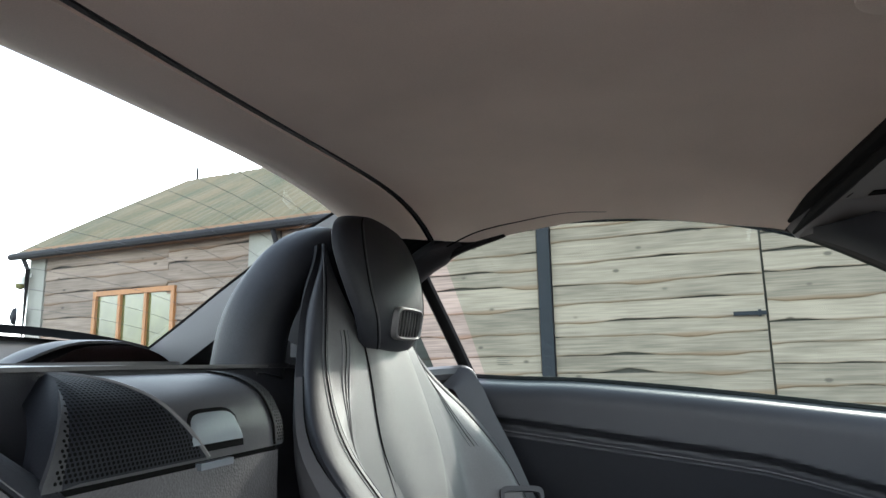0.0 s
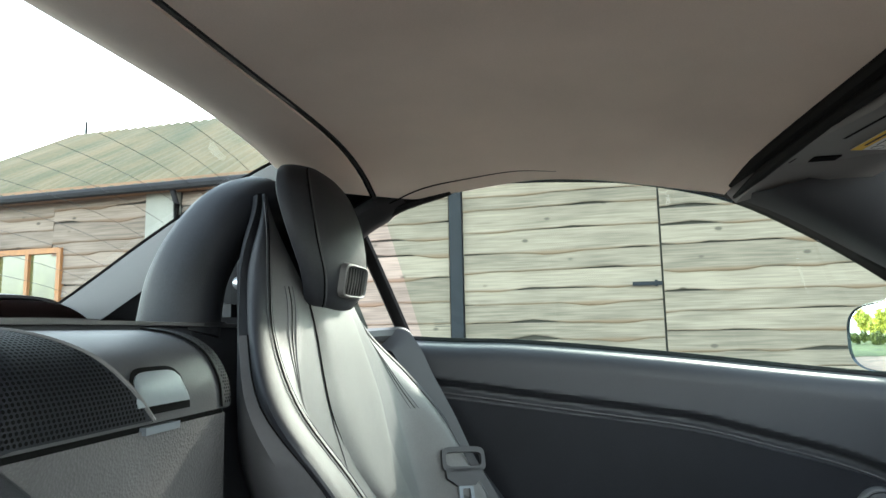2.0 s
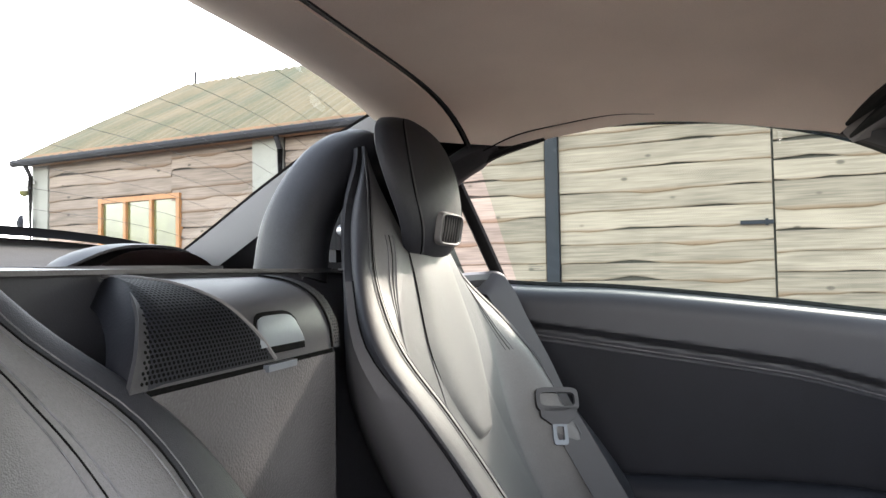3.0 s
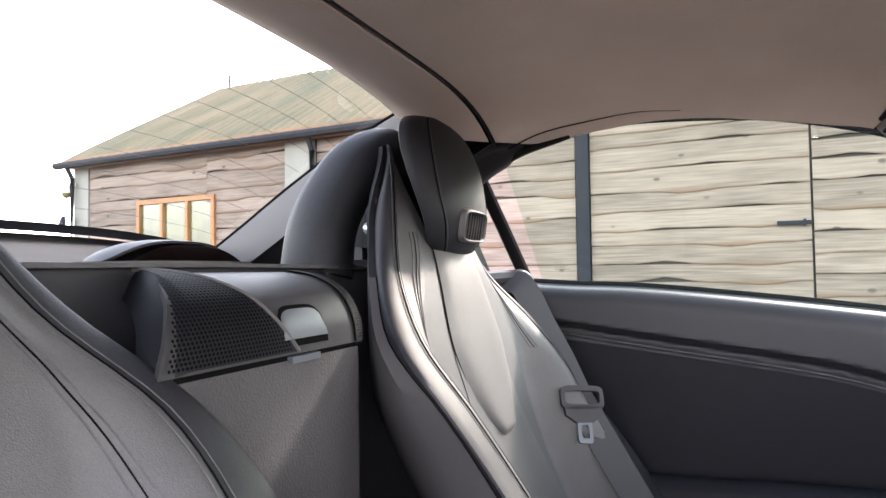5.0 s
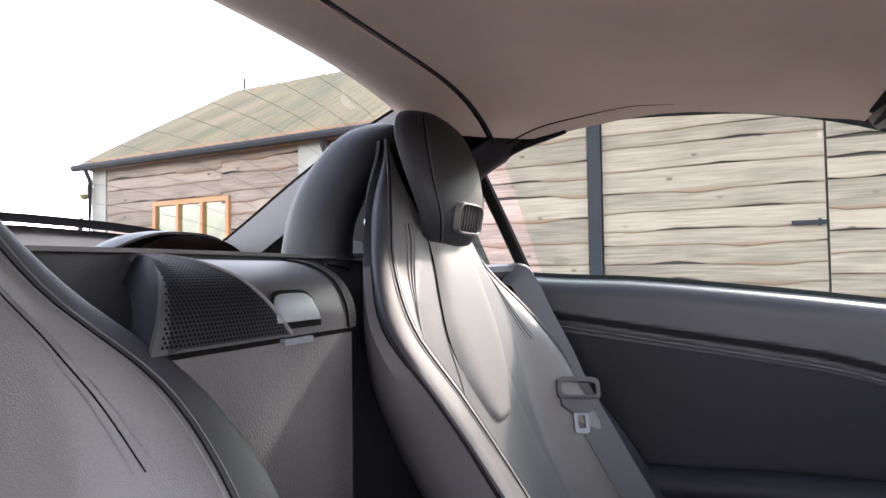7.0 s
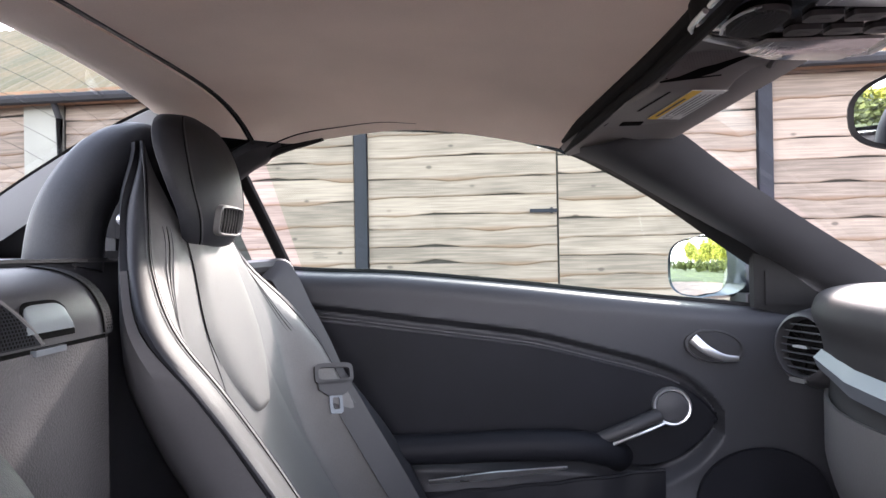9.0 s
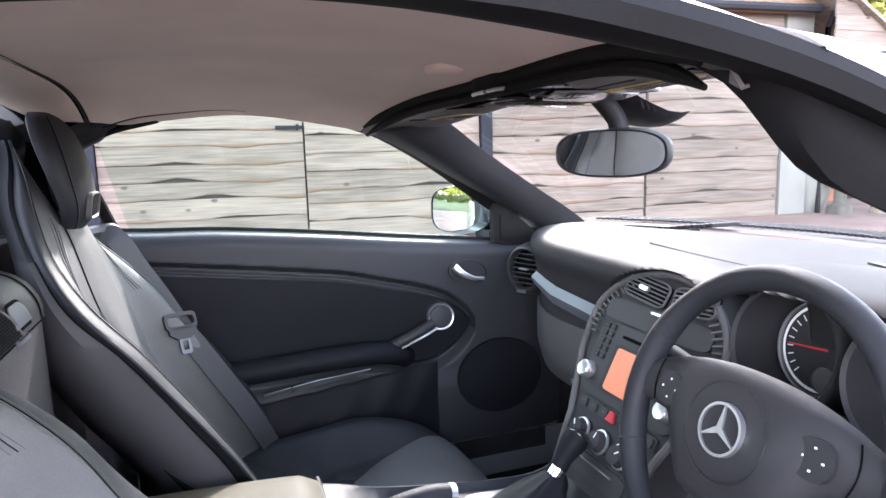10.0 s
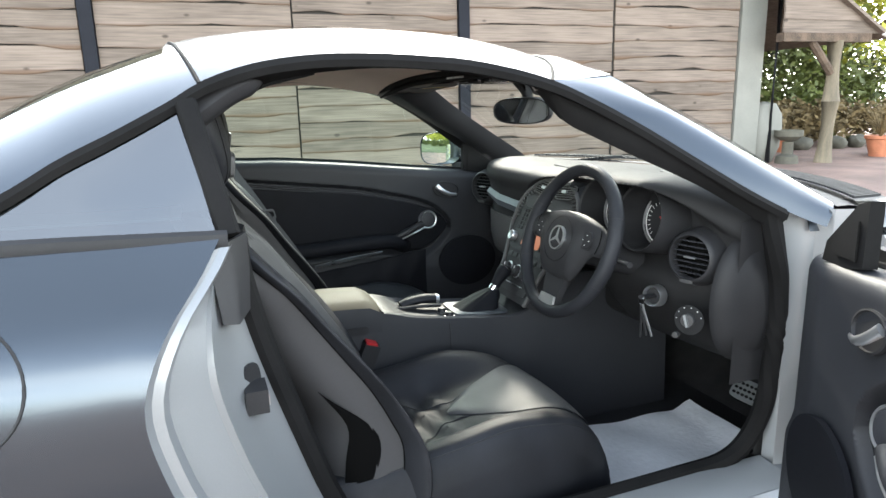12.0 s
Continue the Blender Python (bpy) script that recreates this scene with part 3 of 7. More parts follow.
# drip rail seals over the doors, and the windscreen pillars
for sg in (1, -1):
    rows = []
    for i in range(61):
        x = -0.46 + 1.46 * i / 60
        o, n = Vector((x, sg * EDGE_Y(x), EDGE_Z(x))), Vector((x, sg * INNER_Y(max(x, -0.1)), INNER_Z(max(x, -0.1))))
        if x < -0.02:
            n = o + Vector((0, -sg * 0.035, -0.012))
        out = Vector((0, sg, 0))
        rows.append([o + Vector((0, 0, 0.003)), o + out * 0.006 + Vector((0, 0, -0.008)), o + out * 0.002 + Vector((0, 0, -0.020 if sg < 0 else -0.007)), o.lerp(n, 0.35) + Vector((0, 0, -0.014 if sg < 0 else -0.004)), o.lerp(n, 0.6) + Vector((0, 0, -0.010 if sg < 0 else -0.003)), n, n + Vector((0, -sg * 0.012, 0.012))])
    part("door_seal", grid(rows), M_RUBBER, car, "black rubber seal over the door")
    A = [(0.513, 0.556, 1.166), (0.598, 0.582, 1.133), (0.727, 0.632, 1.067), (0.811, 0.664, 1.025), (0.886, 0.690, 0.985), (1.02, 0.735, 0.90)]
    B = [(0.68, 0.50, 1.194), (0.715, 0.517, 1.178), (0.819, 0.562, 1.113), (0.961, 0.612, 1.031), (1.119, 0.664, 0.944), (1.20, 0.69, 0.89)]
    C = [(0.706, 0.545, 1.183), (0.77, 0.575, 1.143), (0.845, 0.605, 1.100), (0.942, 0.648, 1.040), (1.08, 0.70, 0.955), (1.15, 0.73, 0.908)]
    fl = lambda c: resample(spline([(x, sg * y, z) for x, y, z in c], 8), 30)
    a, b, c = fl(A), fl(B), fl(C)
    d = [Vector((x, sg * EDGE_Y(x), EDGE_Z(x))) for x in (0.526 + 0.56 * i / 30 for i in range(31))]
    mid = [p.lerp(q, 0.5) + Vector((-0.012, -sg * 0.022, -0.012)) for p, q in zip(a, b)]
    part("pillar_trim", grid([[p, p.lerp(m, 0.5) + Vector((0, -sg * 0.006, -0.004)), m, m.lerp(q, 0.5) + Vector((0, -sg * 0.006, 0.0)), q, q + Vector((0.010, sg * 0.012, -0.004))] for p, m, q in zip(a, mid, b)]), M_PLASTIC, car, "charcoal windscreen pillar trim")
    part("pillar", grid([[p.lerp(q, k / 8) + Vector((0.3, sg * 0.5, 0.8)) * (0.016 * math.sin(math.pi * k / 8) * min(1, i / 9)) for k in range(9)] + [q + Vector((0.004, -sg * 0.02, -0.006))] for i, (p, q) in enumerate(zip(d, c))]), M_PAINT, car, "silver-blue painted windscreen pillar")
    part("screen_seal", tube([p.lerp(q, 0.6) + Vector((0.004, 0, -0.010)) for p, q in zip(b, c)], 0.010, 6), M_RUBBER, car)
    if sg < 0:  # the open door bares the seal along the pillar
        drop = [Vector((-0.021, 0.010, -0.042)) * sstep(0, 6, i) for i in range(31)]
        part("pillar_seal", grid([[p + Vector((0, -0.012, 0.006)), p + q * 0.3 + Vector((0, -0.016, 0)), p + q * 0.75 + Vector((0, -0.010, 0)), p + q, p + q * 0.9 + Vector((0, 0.03, 0.004)), p + Vector((0, 0.04, 0.01))] for p, q in zip(a, drop)]), M_RUBBER, car, "black rubber door seal on the pillar")
    # quarter window behind the door
    qa = [(x, sg * (EDGE_Y(x) - 0.004), EDGE_Z(x) - 0.016) for x in [-0.47 + 0.33 * i / 16 for i in range(17)]]
    qb = [(x, sg * 0.728, 0.958) for x in [-0.47 + 0.365 * i / 16 for i in range(17)]]
    q = part("quarter_window", loft([qa, qb], 16), M_TINT_GLASS, car, "green-tinted quarter window reflecting the sky")
    q.visible_shadow = False
    if sg < 0:
        part("window_post", tube([(-0.127, sg * 0.618, 1.148), (-0.107, sg * 0.672, 1.055), (-0.086, sg * 0.728, 0.952)], 0.0165, 8, 0.5, (0, 1, 0)), M_RUBBER, car, "black quarter window post")
    part("waist_trim", tube([(-0.50, sg * 0.742, 0.962), (-0.30, sg * 0.738, 0.955), (-0.09, sg * 0.74, 0.946)], 0.013, 8, 1.3), M_DARK, car)
    # inner trim beside the rear window, and the dark well under it
    ca = [skin(x, sg * (yg(x) - 0.012) / EDGE_Y(x), 0.012) for x in REAR]
    cb = [Vector((p.x + 0.032, sg * (abs(p.y) + 0.034), p.z - 0.038)) for p in ca]
    cm = [p.lerp(q, 0.5) + Vector((0.006, 0, -0.004)) for p, q in zip(ca, cb)]
    part("rear_pillar_trim", grid([list(r) for r in zip(ca, cm, cb)], thick=0.004), M_PALE_TRIM, car, "pale grey trim beside the rear window")
    cc = [Vector((p.x + 0.02, sg * (abs(p.y) + 0.10), max(0.98, p.z - 0.10))) for p in cb]
    part("rear_well", grid([[p, q, (q.x, q.y + sg * 0.03, 0.97)] for p, q in zip(cb, cc)]), M_DARK, car)

# lower body
SIDE = curve_fn([(0.18, 0.80), (0.28, 0.85), (0.45, 0.878), (0.6, 0.882), (0.74, 0.873), (0.81, 0.860), (0.87, 0.832), (0.92, 0.786), (0.955, 0.748)])
SHUT = curve_fn([(0.18, 0.10), (0.30, 0.02), (0.45, -0.08), (0.58, -0.168), (0.671, -0.203), (0.761, -0.216), (0.846, -0.183), (0.912, -0.13), (0.955, -0.10)])
END = lambda x: 1.0 if x > -1.3 else 1 - 0.35 * ((-1.3 - x) / 0.45) ** 2
NOSE = lambda x: 1.0 if x < 1.7 else 1 - 0.45 * ((x - 1.7) / 0.7) ** 2


def side_grid(sg, x0, x1, tops, arch, n=44):
    """Body side between two limits (functions of z), with a wheel arch."""
    zs = [0.18 + (0.955 - 0.18) * i / 28 for i in range(29)]
    rows = []
    for z in zs:
        a, b = x0(z), x1(z)
        rows.append([Vector((a + (b - a) * k / n, sg * SIDE(z) * END(a + (b - a) * k / n) * NOSE(a + (b - a) * k / n), tops(z, a + (b - a) * k / n))) for k in range(n + 1)])
    bm = grid(rows)
    if arch:
        bmesh.ops.delete(bm, geom=[f for f in bm.faces if (f.calc_center_median().xz - Vector((arch, 0.31))).length < 0.35], context="FACES")
    return bm


part("rear_wing", side_grid(-1, lambda z: -1.72, SHUT, lambda z, x: z + 0.03 * max(0, (-x - 0.3)) * (z > 0.8), -0.82), M_PAINT, car, "silver-blue rear wing with round fuel flap")
part("rear_wing", side_grid(1, lambda z: -1.72, SHUT, lambda z, x: z + 0.03 * max(0, (-x - 0.3)) * (z > 0.8), -0.82), M_PAINT, car)
hood_z = lambda z, x: z if z < 0.7 else z - (z - 0.7) / 0.255 * (0.10 + 0.20 * max(0, (x - 1.1)) / 1.25)
for sg in (1, -1):
    part("front_wing", side_grid(sg, lambda z: 1.12, lambda z: 2.36, hood_z, 1.61), M_PAINT, car)
    part("sill", grid([[(x, sg * y, z) for y, z in ((0.80, 0.18), (0.845, 0.24), (0.80, 0.29), (0.70, 0.305), (0.68, 0.20))] for x in (-0.05, 0.5, 1.16)]), M_JAMB, car)
for sg in (1, -1):
    part("wing_top", grid([[(x, sg * y, z - 0.05 * (x - 1.08)) for y, z in ((0.66, 0.902), (0.70, 0.898), (0.728, 0.887), (0.744, 0.872), (0.752, 0.852))] for x in [1.075 + 0.40 * i / 8 for i in range(9)]]), M_PAINT, car, "silver-blue wing beside the windscreen foot")
part("bonnet", grid([[(x, NOSE(x) * 0.775 * k / 12, 0.905 - 0.012 * (1 - (k / 12) ** 2) - 0.05 * abs(k / 12) ** 3 - 0.21 * max(0, (x - 1.40) / 0.95) ** 1.35 - 0.05 * (k / 12) ** 2) for k in range(-12, 13)] for x in [1.30 + 1.06 * i / 24 for i in range(25)]]), M_PAINT, car, "silver-blue bonnet")
part("cowl", grid([[(glass_foot(y * 0.72).x + dx, y * 0.76, 0.902 - 0.012 * (dx > 0.05)) for dx in (-0.01, 0.03, 0.09, 0.16)] for y in [-1 + 2 * i / 20 for i in range(21)]]), M_DARK, car, "black scuttle under the windscreen")
scuttle = part("scuttle_grille", grid([[(glass_foot(y * 0.72).x + dx, y * 0.755, 0.907) for dx in (0.055, 0.105, 0.155)] for y in [-1 + 2 * i / 20 for i in range(21)]]), M_DARK, car, "black louvred grille in the scuttle")
for k in range(96):
    y = -0.72 + 1.44 * k / 95
    x = glass_foot(y * 0.954).x
    part("louvre", prism([(x + 0.062, y - 0.0026), (x + 0.148, y - 0.0026), (x + 0.148, y + 0.0026), (x + 0.062, y + 0.0026)], pose(0, 0, 0.907), 0.005), M_DARK, scuttle)
for sg in (1, -1):
    lv = bmesh.new()
    for i in range(16):
        y = sg * (0.36 + 0.018 * i)
        box(1.335 - 0.004 * i, 1.42 - 0.006 * i, y, y + 0.008, 0.912 - 0.0026 * i, 0.922 - 0.0026 * i, lv)
    part("louvre", lv, M_DARK, car)
part("front_bumper", grid([[(2.36 + 0.05 * math.sin(math.pi * t) - 0.0 * k, NOSE(2.36) * 0.86 * k / 10 * (1 - 0.1 * t), 0.18 + 0.52 * t) for t in (0, 0.2, 0.4, 0.6, 0.8, 1)] for k in range(-10, 11)]), M_PAINT, car)
part("boot_lid", grid([[(x, 0.80 * END(x) * k / 12, 1.005 + 0.035 * (1 - (k / 12) ** 2) - 0.045 * abs(k / 12) ** 4 - 0.02 * (-0.62 - x)) for k in range(-12, 13)] for x in [-0.60 - 1.12 * i / 20 for i in range(21)]]), M_PAINT, car, "silver-blue boot lid")
part("rear_bumper", grid([[(-1.72 - 0.05 * math.sin(math.pi * t), 0.80 * END(-1.72) * k / 10, 0.18 + 0.80 * t) for t in (0, 0.2, 0.4, 0.6, 0.8, 1)] for k in range(-10, 11)]), M_PAINT, car)
part("underbody", box(-1.6, 2.2, -0.74, 0.74, 0.14, 0.16), M_DARK, car)
for x in (-0.82, 1.61):
    for sg in (1, -1):
        m = frame_to((x, sg * 0.76, 0.31), (0, sg, 0))
        w = part("wheel", lathe([(0.19, -0.10), (0.30, -0.10), (0.31, -0.06), (0.31, 0.06), (0.30, 0.09), (0.21, 0.095)], m), M_TYRE, car, "black tyre on silver rim")
        part("rim", lathe([(0.21, 0.09), (0.19, 0.06), (0.08, 0.05), (0.0, 0.055)], m), M_SILVER, w)
        part("arch_liner", lathe([(0.36, -0.14), (0.36, 0.10)], m), M_DARK, w)
part("fuel_flap", tube([(-0.425 + 0.082 * math.cos(a), -SIDE(0.815 + 0.082 * math.sin(a)) * 1.001, 0.815 + 0.082 * math.sin(a)) for a in [2 * math.pi * i / 40 for i in range(41)]], 0.0022, 5, caps=False), M_DARK, car, "round fuel flap gap")

# driver's door opening: painted jamb, seal, striker
ZJ = [0.94 - 0.60 * i / 24 for i in range(25)]
SEALX = curve_fn([(0.30, 0.16), (0.36, 0.115), (0.453, 0.058), (0.622, 0.002), (0.771, -0.041), (0.888, -0.065), (0.95, -0.072)])
rows = []
for z in ZJ:
    xs, xe, y = SHUT(z), SEALX(z) - 0.03, SIDE(z)
    rows.append([(xs, -y, z), (xs + 0.008, -y + 0.012, z), (xs + 0.022, -y + 0.014, z), (xs + 0.028, -y + 0.035, z), (xs + 0.55 * (xe - xs), -y + 0.055, z), (xs + 0.62 * (xe - xs), -y + 0.050, z), (xs + 0.72 * (xe - xs), -y + 0.085, z), (xe, -0.705, z), (xe + 0.02, -0.69, z)])
part("door_jamb", grid(rows), M_JAMB, car, "silver painted door jamb with striker")
part("jamb_cover", loft([[(-0.125, -0.755, 0.93), (-0.09, -0.745, 0.945), (-0.06, -0.70, 0.95)], [(-0.115, -0.765, 0.89), (-0.085, -0.75, 0.89), (-0.06, -0.70, 0.89)], [(-0.108, -0.775, 0.83), (-0.085, -0.765, 0.825), (-0.065, -0.71, 0.83)]], 10, thick=0.006), M_PLASTIC, car, "folded dark grey rubber cover flap")
seal_path = [(-0.082, -0.69, 0.955), (-0.078, -0.685, 0.93)] + [(SEALX(z) - 0.012, -0.685, z) for z in (0.88, 0.77, 0.62, 0.45, 0.36)] + [(0.24, -0.69, 0.312), (0.45, -0.69, 0.305), (0.80, -0.69, 0.305), (0.96, -0.70, 0.325), (1.03, -0.71, 0.42), (1.045, -0.715, 0.56), (1.04, -0.72, 0.72), (1.01, -0.725, 0.82), (0.99, -0.72, 0.92)]
part("opening_seal", tube(resample(spline(seal_path, 8), 110), 0.021, 8), M_RUBBER, car, "black rubber door opening seal")
part("front_jamb", grid([[(1.03 + 0.015 * (z < 0.5), -0.71, z), (1.055, -0.735, z), (1.10, -0.745, z), (1.115, -0.775, z), (1.15, -0.79, z), (1.16, -SIDE(z) + 0.01, z)] for z in [0.30 + 0.60 * i / 16 for i in range(17)]]), M_JAMB, car)
part("sill_plate", grid([[(x, y, z) for y, z in ((-0.80, 0.288), (-0.77, 0.31), (-0.71, 0.315), (-0.69, 0.30))] for x in [0.14 + 0.9 * i / 10 for i in range(11)]]), M_JAMB, car)
st = part("striker_plate", prism(oval(0.022, 0.05, 20, 3), frame_to((-0.078, -0.735, 0.70), (0.75, -0.66, 0), (0, 0, 1)), 0.006), M_DARK, car, "black door striker")
part("striker_loop", box(-0.088, -0.055, -0.782, -0.732, 0.685, 0.722), M_DARK, st, bevel=0.006)
part("striker_slot", box(-0.0545, -0.053, -0.775, -0.745, 0.694, 0.712), M_SILVER, st)

# ---- cabin shell ----
def liner_skin(x, s):
    e = Vector((x, INNER_Y(x), INNER_Z(x)))
    top = CROWN(x) - 0.045
    return Vector((x, s * e.y, top - (top - e.z) * abs(s) ** (3.6 + 2.4 * sstep(0.12, -0.03, x))))


lin_front = lambda s: 0.508 + 0.073 * (1 - abs(s) ** 2.5)
lin_rear = lambda s: -0.030 - 0.010 * (1 - s * s)
part("headliner", grid([[liner_skin(lin_rear(s) + (lin_front(s) - lin_rear(s)) * i / 30, s * (1 - 0.08 * max(0, 1 - i / 6) ** 2)) for s in S] for i in range(31)], thick=-0.004), M_LINER, car, "beige-grey fabric headliner")
part("liner_groove", tube([liner_skin(lin_rear(s) - 0.004, s) + Vector((0, 0, 0.004)) for s in S], 0.0026, 6, caps=False), M_DARK, car)
rows = []
for s in S:
    s *= 0.90
    a = liner_skin(lin_rear(s) - 0.008, s)
    b = skin(-0.152, s * 0.74, 0.018)
    rows.append([a, a.lerp(b, 0.3) + Vector((0, 0, -0.008)), a.lerp(b, 0.7) + Vector((0, 0, -0.010)), b])
part("rear_liner", grid(rows, thick=0.004), M_LINER, car, "beige rear roof trim")
part("roof_catch", prism(oval(0.014, 0.006, 14), frame_to((-0.085, 0.40, 1.19), (0.5, -0.3, -1)), 0.004), M_GREY_TRIM, car)
# roof frame end above each quarter window
for sg in (1, -1):
    part("roof_frame_end", tube(spline([(0.01, sg * 0.548, 1.190), (-0.05, sg * 0.556, 1.168), (-0.095, sg * 0.562, 1.140), (-0.130, sg * 0.566, 1.115)], 6), 0.030, 10, 0.8, taper=lambda t: 0.35 + 0.65 * sstep(0, 0.25, t)), M_DARK, car)
    part("roof_frame_flap", tube(spline([(0.09, sg * 0.535, 1.192), (0.0, sg * 0.55, 1.174), (-0.06, sg * 0.565, 1.142)], 6), 0.009, 6, 0.7, taper=lambda t: 0.25 + 0.75 * math.sin(math.pi * min(1, 0.08 + 0.8 * t))), M_RUBBER, car)
# header trim across the windscreen top
rows = []
for s in S:
    a = liner_skin(lin_front(s) + 0.004, s)
    b = glass_top(s * 0.53) + Vector((-0.02, 0, -0.014))
    rows.append([a + Vector((-0.004, 0, 0.01)), a + Vector((0.012, 0, -0.010)), a.lerp(b, 0.3) + Vector((0, 0, -0.002)), a.lerp(b, 0.65) + Vector((0, 0, -0.004)), b, b + Vector((0.02, 0, 0.012))])
part("header_trim", grid(rows, thick=0.003), M_VISOR, car, "charcoal windscreen header trim")
for dx, dz, r in ((0.003, -0.004, 0.009), (0.007, -0.020, 0.0075)):
    part("header_seal", tube([liner_skin(lin_front(s) + dx, s * 0.95) + Vector((0, 0, dz)) for s in S], r, 8, 1.1, taper=lambda t: 0.3 + 0.7 * min(1, t / 0.06, (1 - t) / 0.06)), M_RUBBER, car, "thick black seal along the windscreen header")
# narrow shadow gap where the liner's side meets the roof frame
for sg in (1, -1):
    part("liner_gap", tube(spline([liner_skin(x, sg * w) + Vector((0, 0, -0.0035)) for x, w in ((-0.02, 0.955), (0.05, 0.945), (0.13, 0.935), (0.20, 0.935), (0.26, 0.95))], 6), 0.0015, 5, taper=lambda t: 1.0 - 0.8 * t), M_HOLE, car)
# floor, tunnel, bulkhead, rear deck
part("floor_carpet", box(-0.14, 1.62, -0.69, 0.69, 0.135, 0.15), M_CARPET, car, "black floor carpet")
part("firewall", grid([[(1.25, y, 0.62), (1.42, y, 0.45), (1.55, y, 0.28), (1.40, y, 0.16), (1.30, y, 0.15)] for y in (-0.70, 0, 0.70)]), M_CARPET, car)
for sg in (1, -1):
    part("kick_panel", grid([[(1.03, sg * 0.70, z), (1.3, sg * 0.70, z), (1.58, sg * 0.68, z)] for z in (0.15, 0.5, 0.86)]), M_CARPET, car)
    part("side_lining", grid([[(x, sg * 0.69, z) for z in (0.15, 0.31)] for x in (-0.14, 0.5, 1.05)]), M_CARPET, car)
part("bulkhead", grid([[(-0.135 - 0.03 * (z > 0.9), y, z) for z in (0.15, 0.6, 0.9, 0.975, 0.985)] for y in (-0.70, -0.3, 0, 0.3, 0.70)]), M_NAVY, car, "dark grey cabin bulkhead")
part("rear_deck", grid([[(x, y, 0.985 + 0.025 * max(0, (-0.2 - x)) + 0.004 * math.cos(y * 4)) for y in [-0.70 + 1.4 * k / 16 for k in range(17)]] for x in [-0.15 - 0.49 * i / 14 for i in range(15)]], thick=0.004), M_GREY_TRIM, car, "grey rear deck behind the seats")
DOME = [(-0.33 + 0.085 * math.cos(a), 0.115 + 0.118 * math.sin(a)) for a in [2 * math.pi * i / 40 for i in range(40)]]
part("lamp_base", prism(DOME, pose(0, 0, 0.986), 0.008), M_GREY_TRIM, car, "grey base of the brake lamp hood", bevel=0.002)
part("deck_upstand", grid([[skin(-0.618, yg(-0.618) / EDGE_Y(-0.618) * k / 10, 0.012), Vector((-0.605, 0.48 * k / 10, 1.025)), Vector((-0.575, 0.48 * k / 10, 1.000)), Vector((-0.52, 0.48 * k / 10, 0.9975))] for k in range(-10, 11)]), M_GREY_TRIM, car, "grey edge of the rear deck below the glass")
lamp_hood = part("lamp_hood", grid([[(-0.325 - 0.072 * math.cos(a) * (1 - abs(k / 10) ** 2.6) ** 0.5 - 0.004, 0.115 + 0.104 * k / 10, 0.992 + 0.030 * math.sin(a) * (1 - abs(k / 10) ** 2.8)) for a in [math.pi * 0.62 * j / 10 for j in range(11)]] for k in range(-10, 11)], thick=0.003), M_PLASTIC, car, "low dark hood on the rear deck")
part("lamp_lens", grid([[(-0.335 + 0.045 * math.sin(math.pi * t / 2), 0.115 + 0.094 * k / 10, 0.990 + 0.024 * (1 - abs(k / 10) ** 2.8) * t) for t in (0, 0.5, 1)] for k in range(-10, 11)]), M_LENS, lamp_hood, "dark red brake lamp lens")

# ---- seats ----
BACK_X = curve_fn([(0.36, 0.20), (0.46, 0.165), (0.55, 0.12), (0.65, 0.068), (0.755, 0.026), (0.9, -0.018), (1.0, -0.048), (1.08, -0.080), (1.16, -0.118)])
# the piped crest of the wing bolsters: how far ahead, how far out
CREST_X = curve_fn([(0.36, 0.262), (0.42, 0.272), (0.48, 0.264), (0.55, 0.236), (0.62, 0.196), (0.69, 0.153), (0.76, 0.107), (0.83, 0.061), (0.90, 0.001), (0.97, -0.053), (1.04, -0.078), (1.10, -0.090), (1.16, -0.112)])
CREST_W = curve_fn([(0.36, 0.215), (0.48, 0.215), (0.62, 0.205), (0.69, 0.203), (0.76, 0.208), (0.83, 0.221), (0.90, 0.217), (0.97, 0.166), (1.04, 0.127), (1.10, 0.105), (1.16, 0.073)])
# the seam between bolster and hard shell, and the shell's rear edge
SEAM_X = curve_fn([(0.36, 0.215), (0.48, 0.228), (0.55, 0.206), (0.62, 0.172), (0.69, 0.127), (0.76, 0.082), (0.83, 0.036), (0.90, -0.026), (0.97, -0.070), (1.04, -0.100), (1.10, -0.116), (1.16, -0.132)])
SEAM_W = curve_fn([(0.36, 0.235), (0.62, 0.226), (0.76, 0.232), (0.83, 0.244), (0.90, 0.240), (0.97, 0.188), (1.04, 0.138), (1.10, 0.110), (1.16, 0.072)])
SHELL_X = curve_fn([(0.36, 0.10), (0.48, 0.115), (0.55, 0.125), (0.62, 0.086), (0.69, 0.036), (0.76, -0.003), (0.83, -0.030), (0.90, -0.056), (0.97, -0.088), (1.04, -0.110), (1.10, -0.124), (1.16, -0.138)])


def back_front(z, u):
    """The backrest's face at height z and the fraction u of its half width."""
    a = abs(u)
    g = sstep(0.70, 1.0, a) - 0.05 * max(0, (a - 0.93) / 0.07) ** 2
    x = BACK_X(z)
    return Vector((x + (CREST_X(z) - x) * g, CREST_W(z) * u, z))


def top_z(u):
    """The backrest's upper outline: two wing tips beside the headrest."""
    return 1.03 + 0.124 * sstep(0.42, 0.98, abs(u))


def face(i, u):
    return back_front(0.37 + (top_z(u) - 0.37) * i / 56, u)


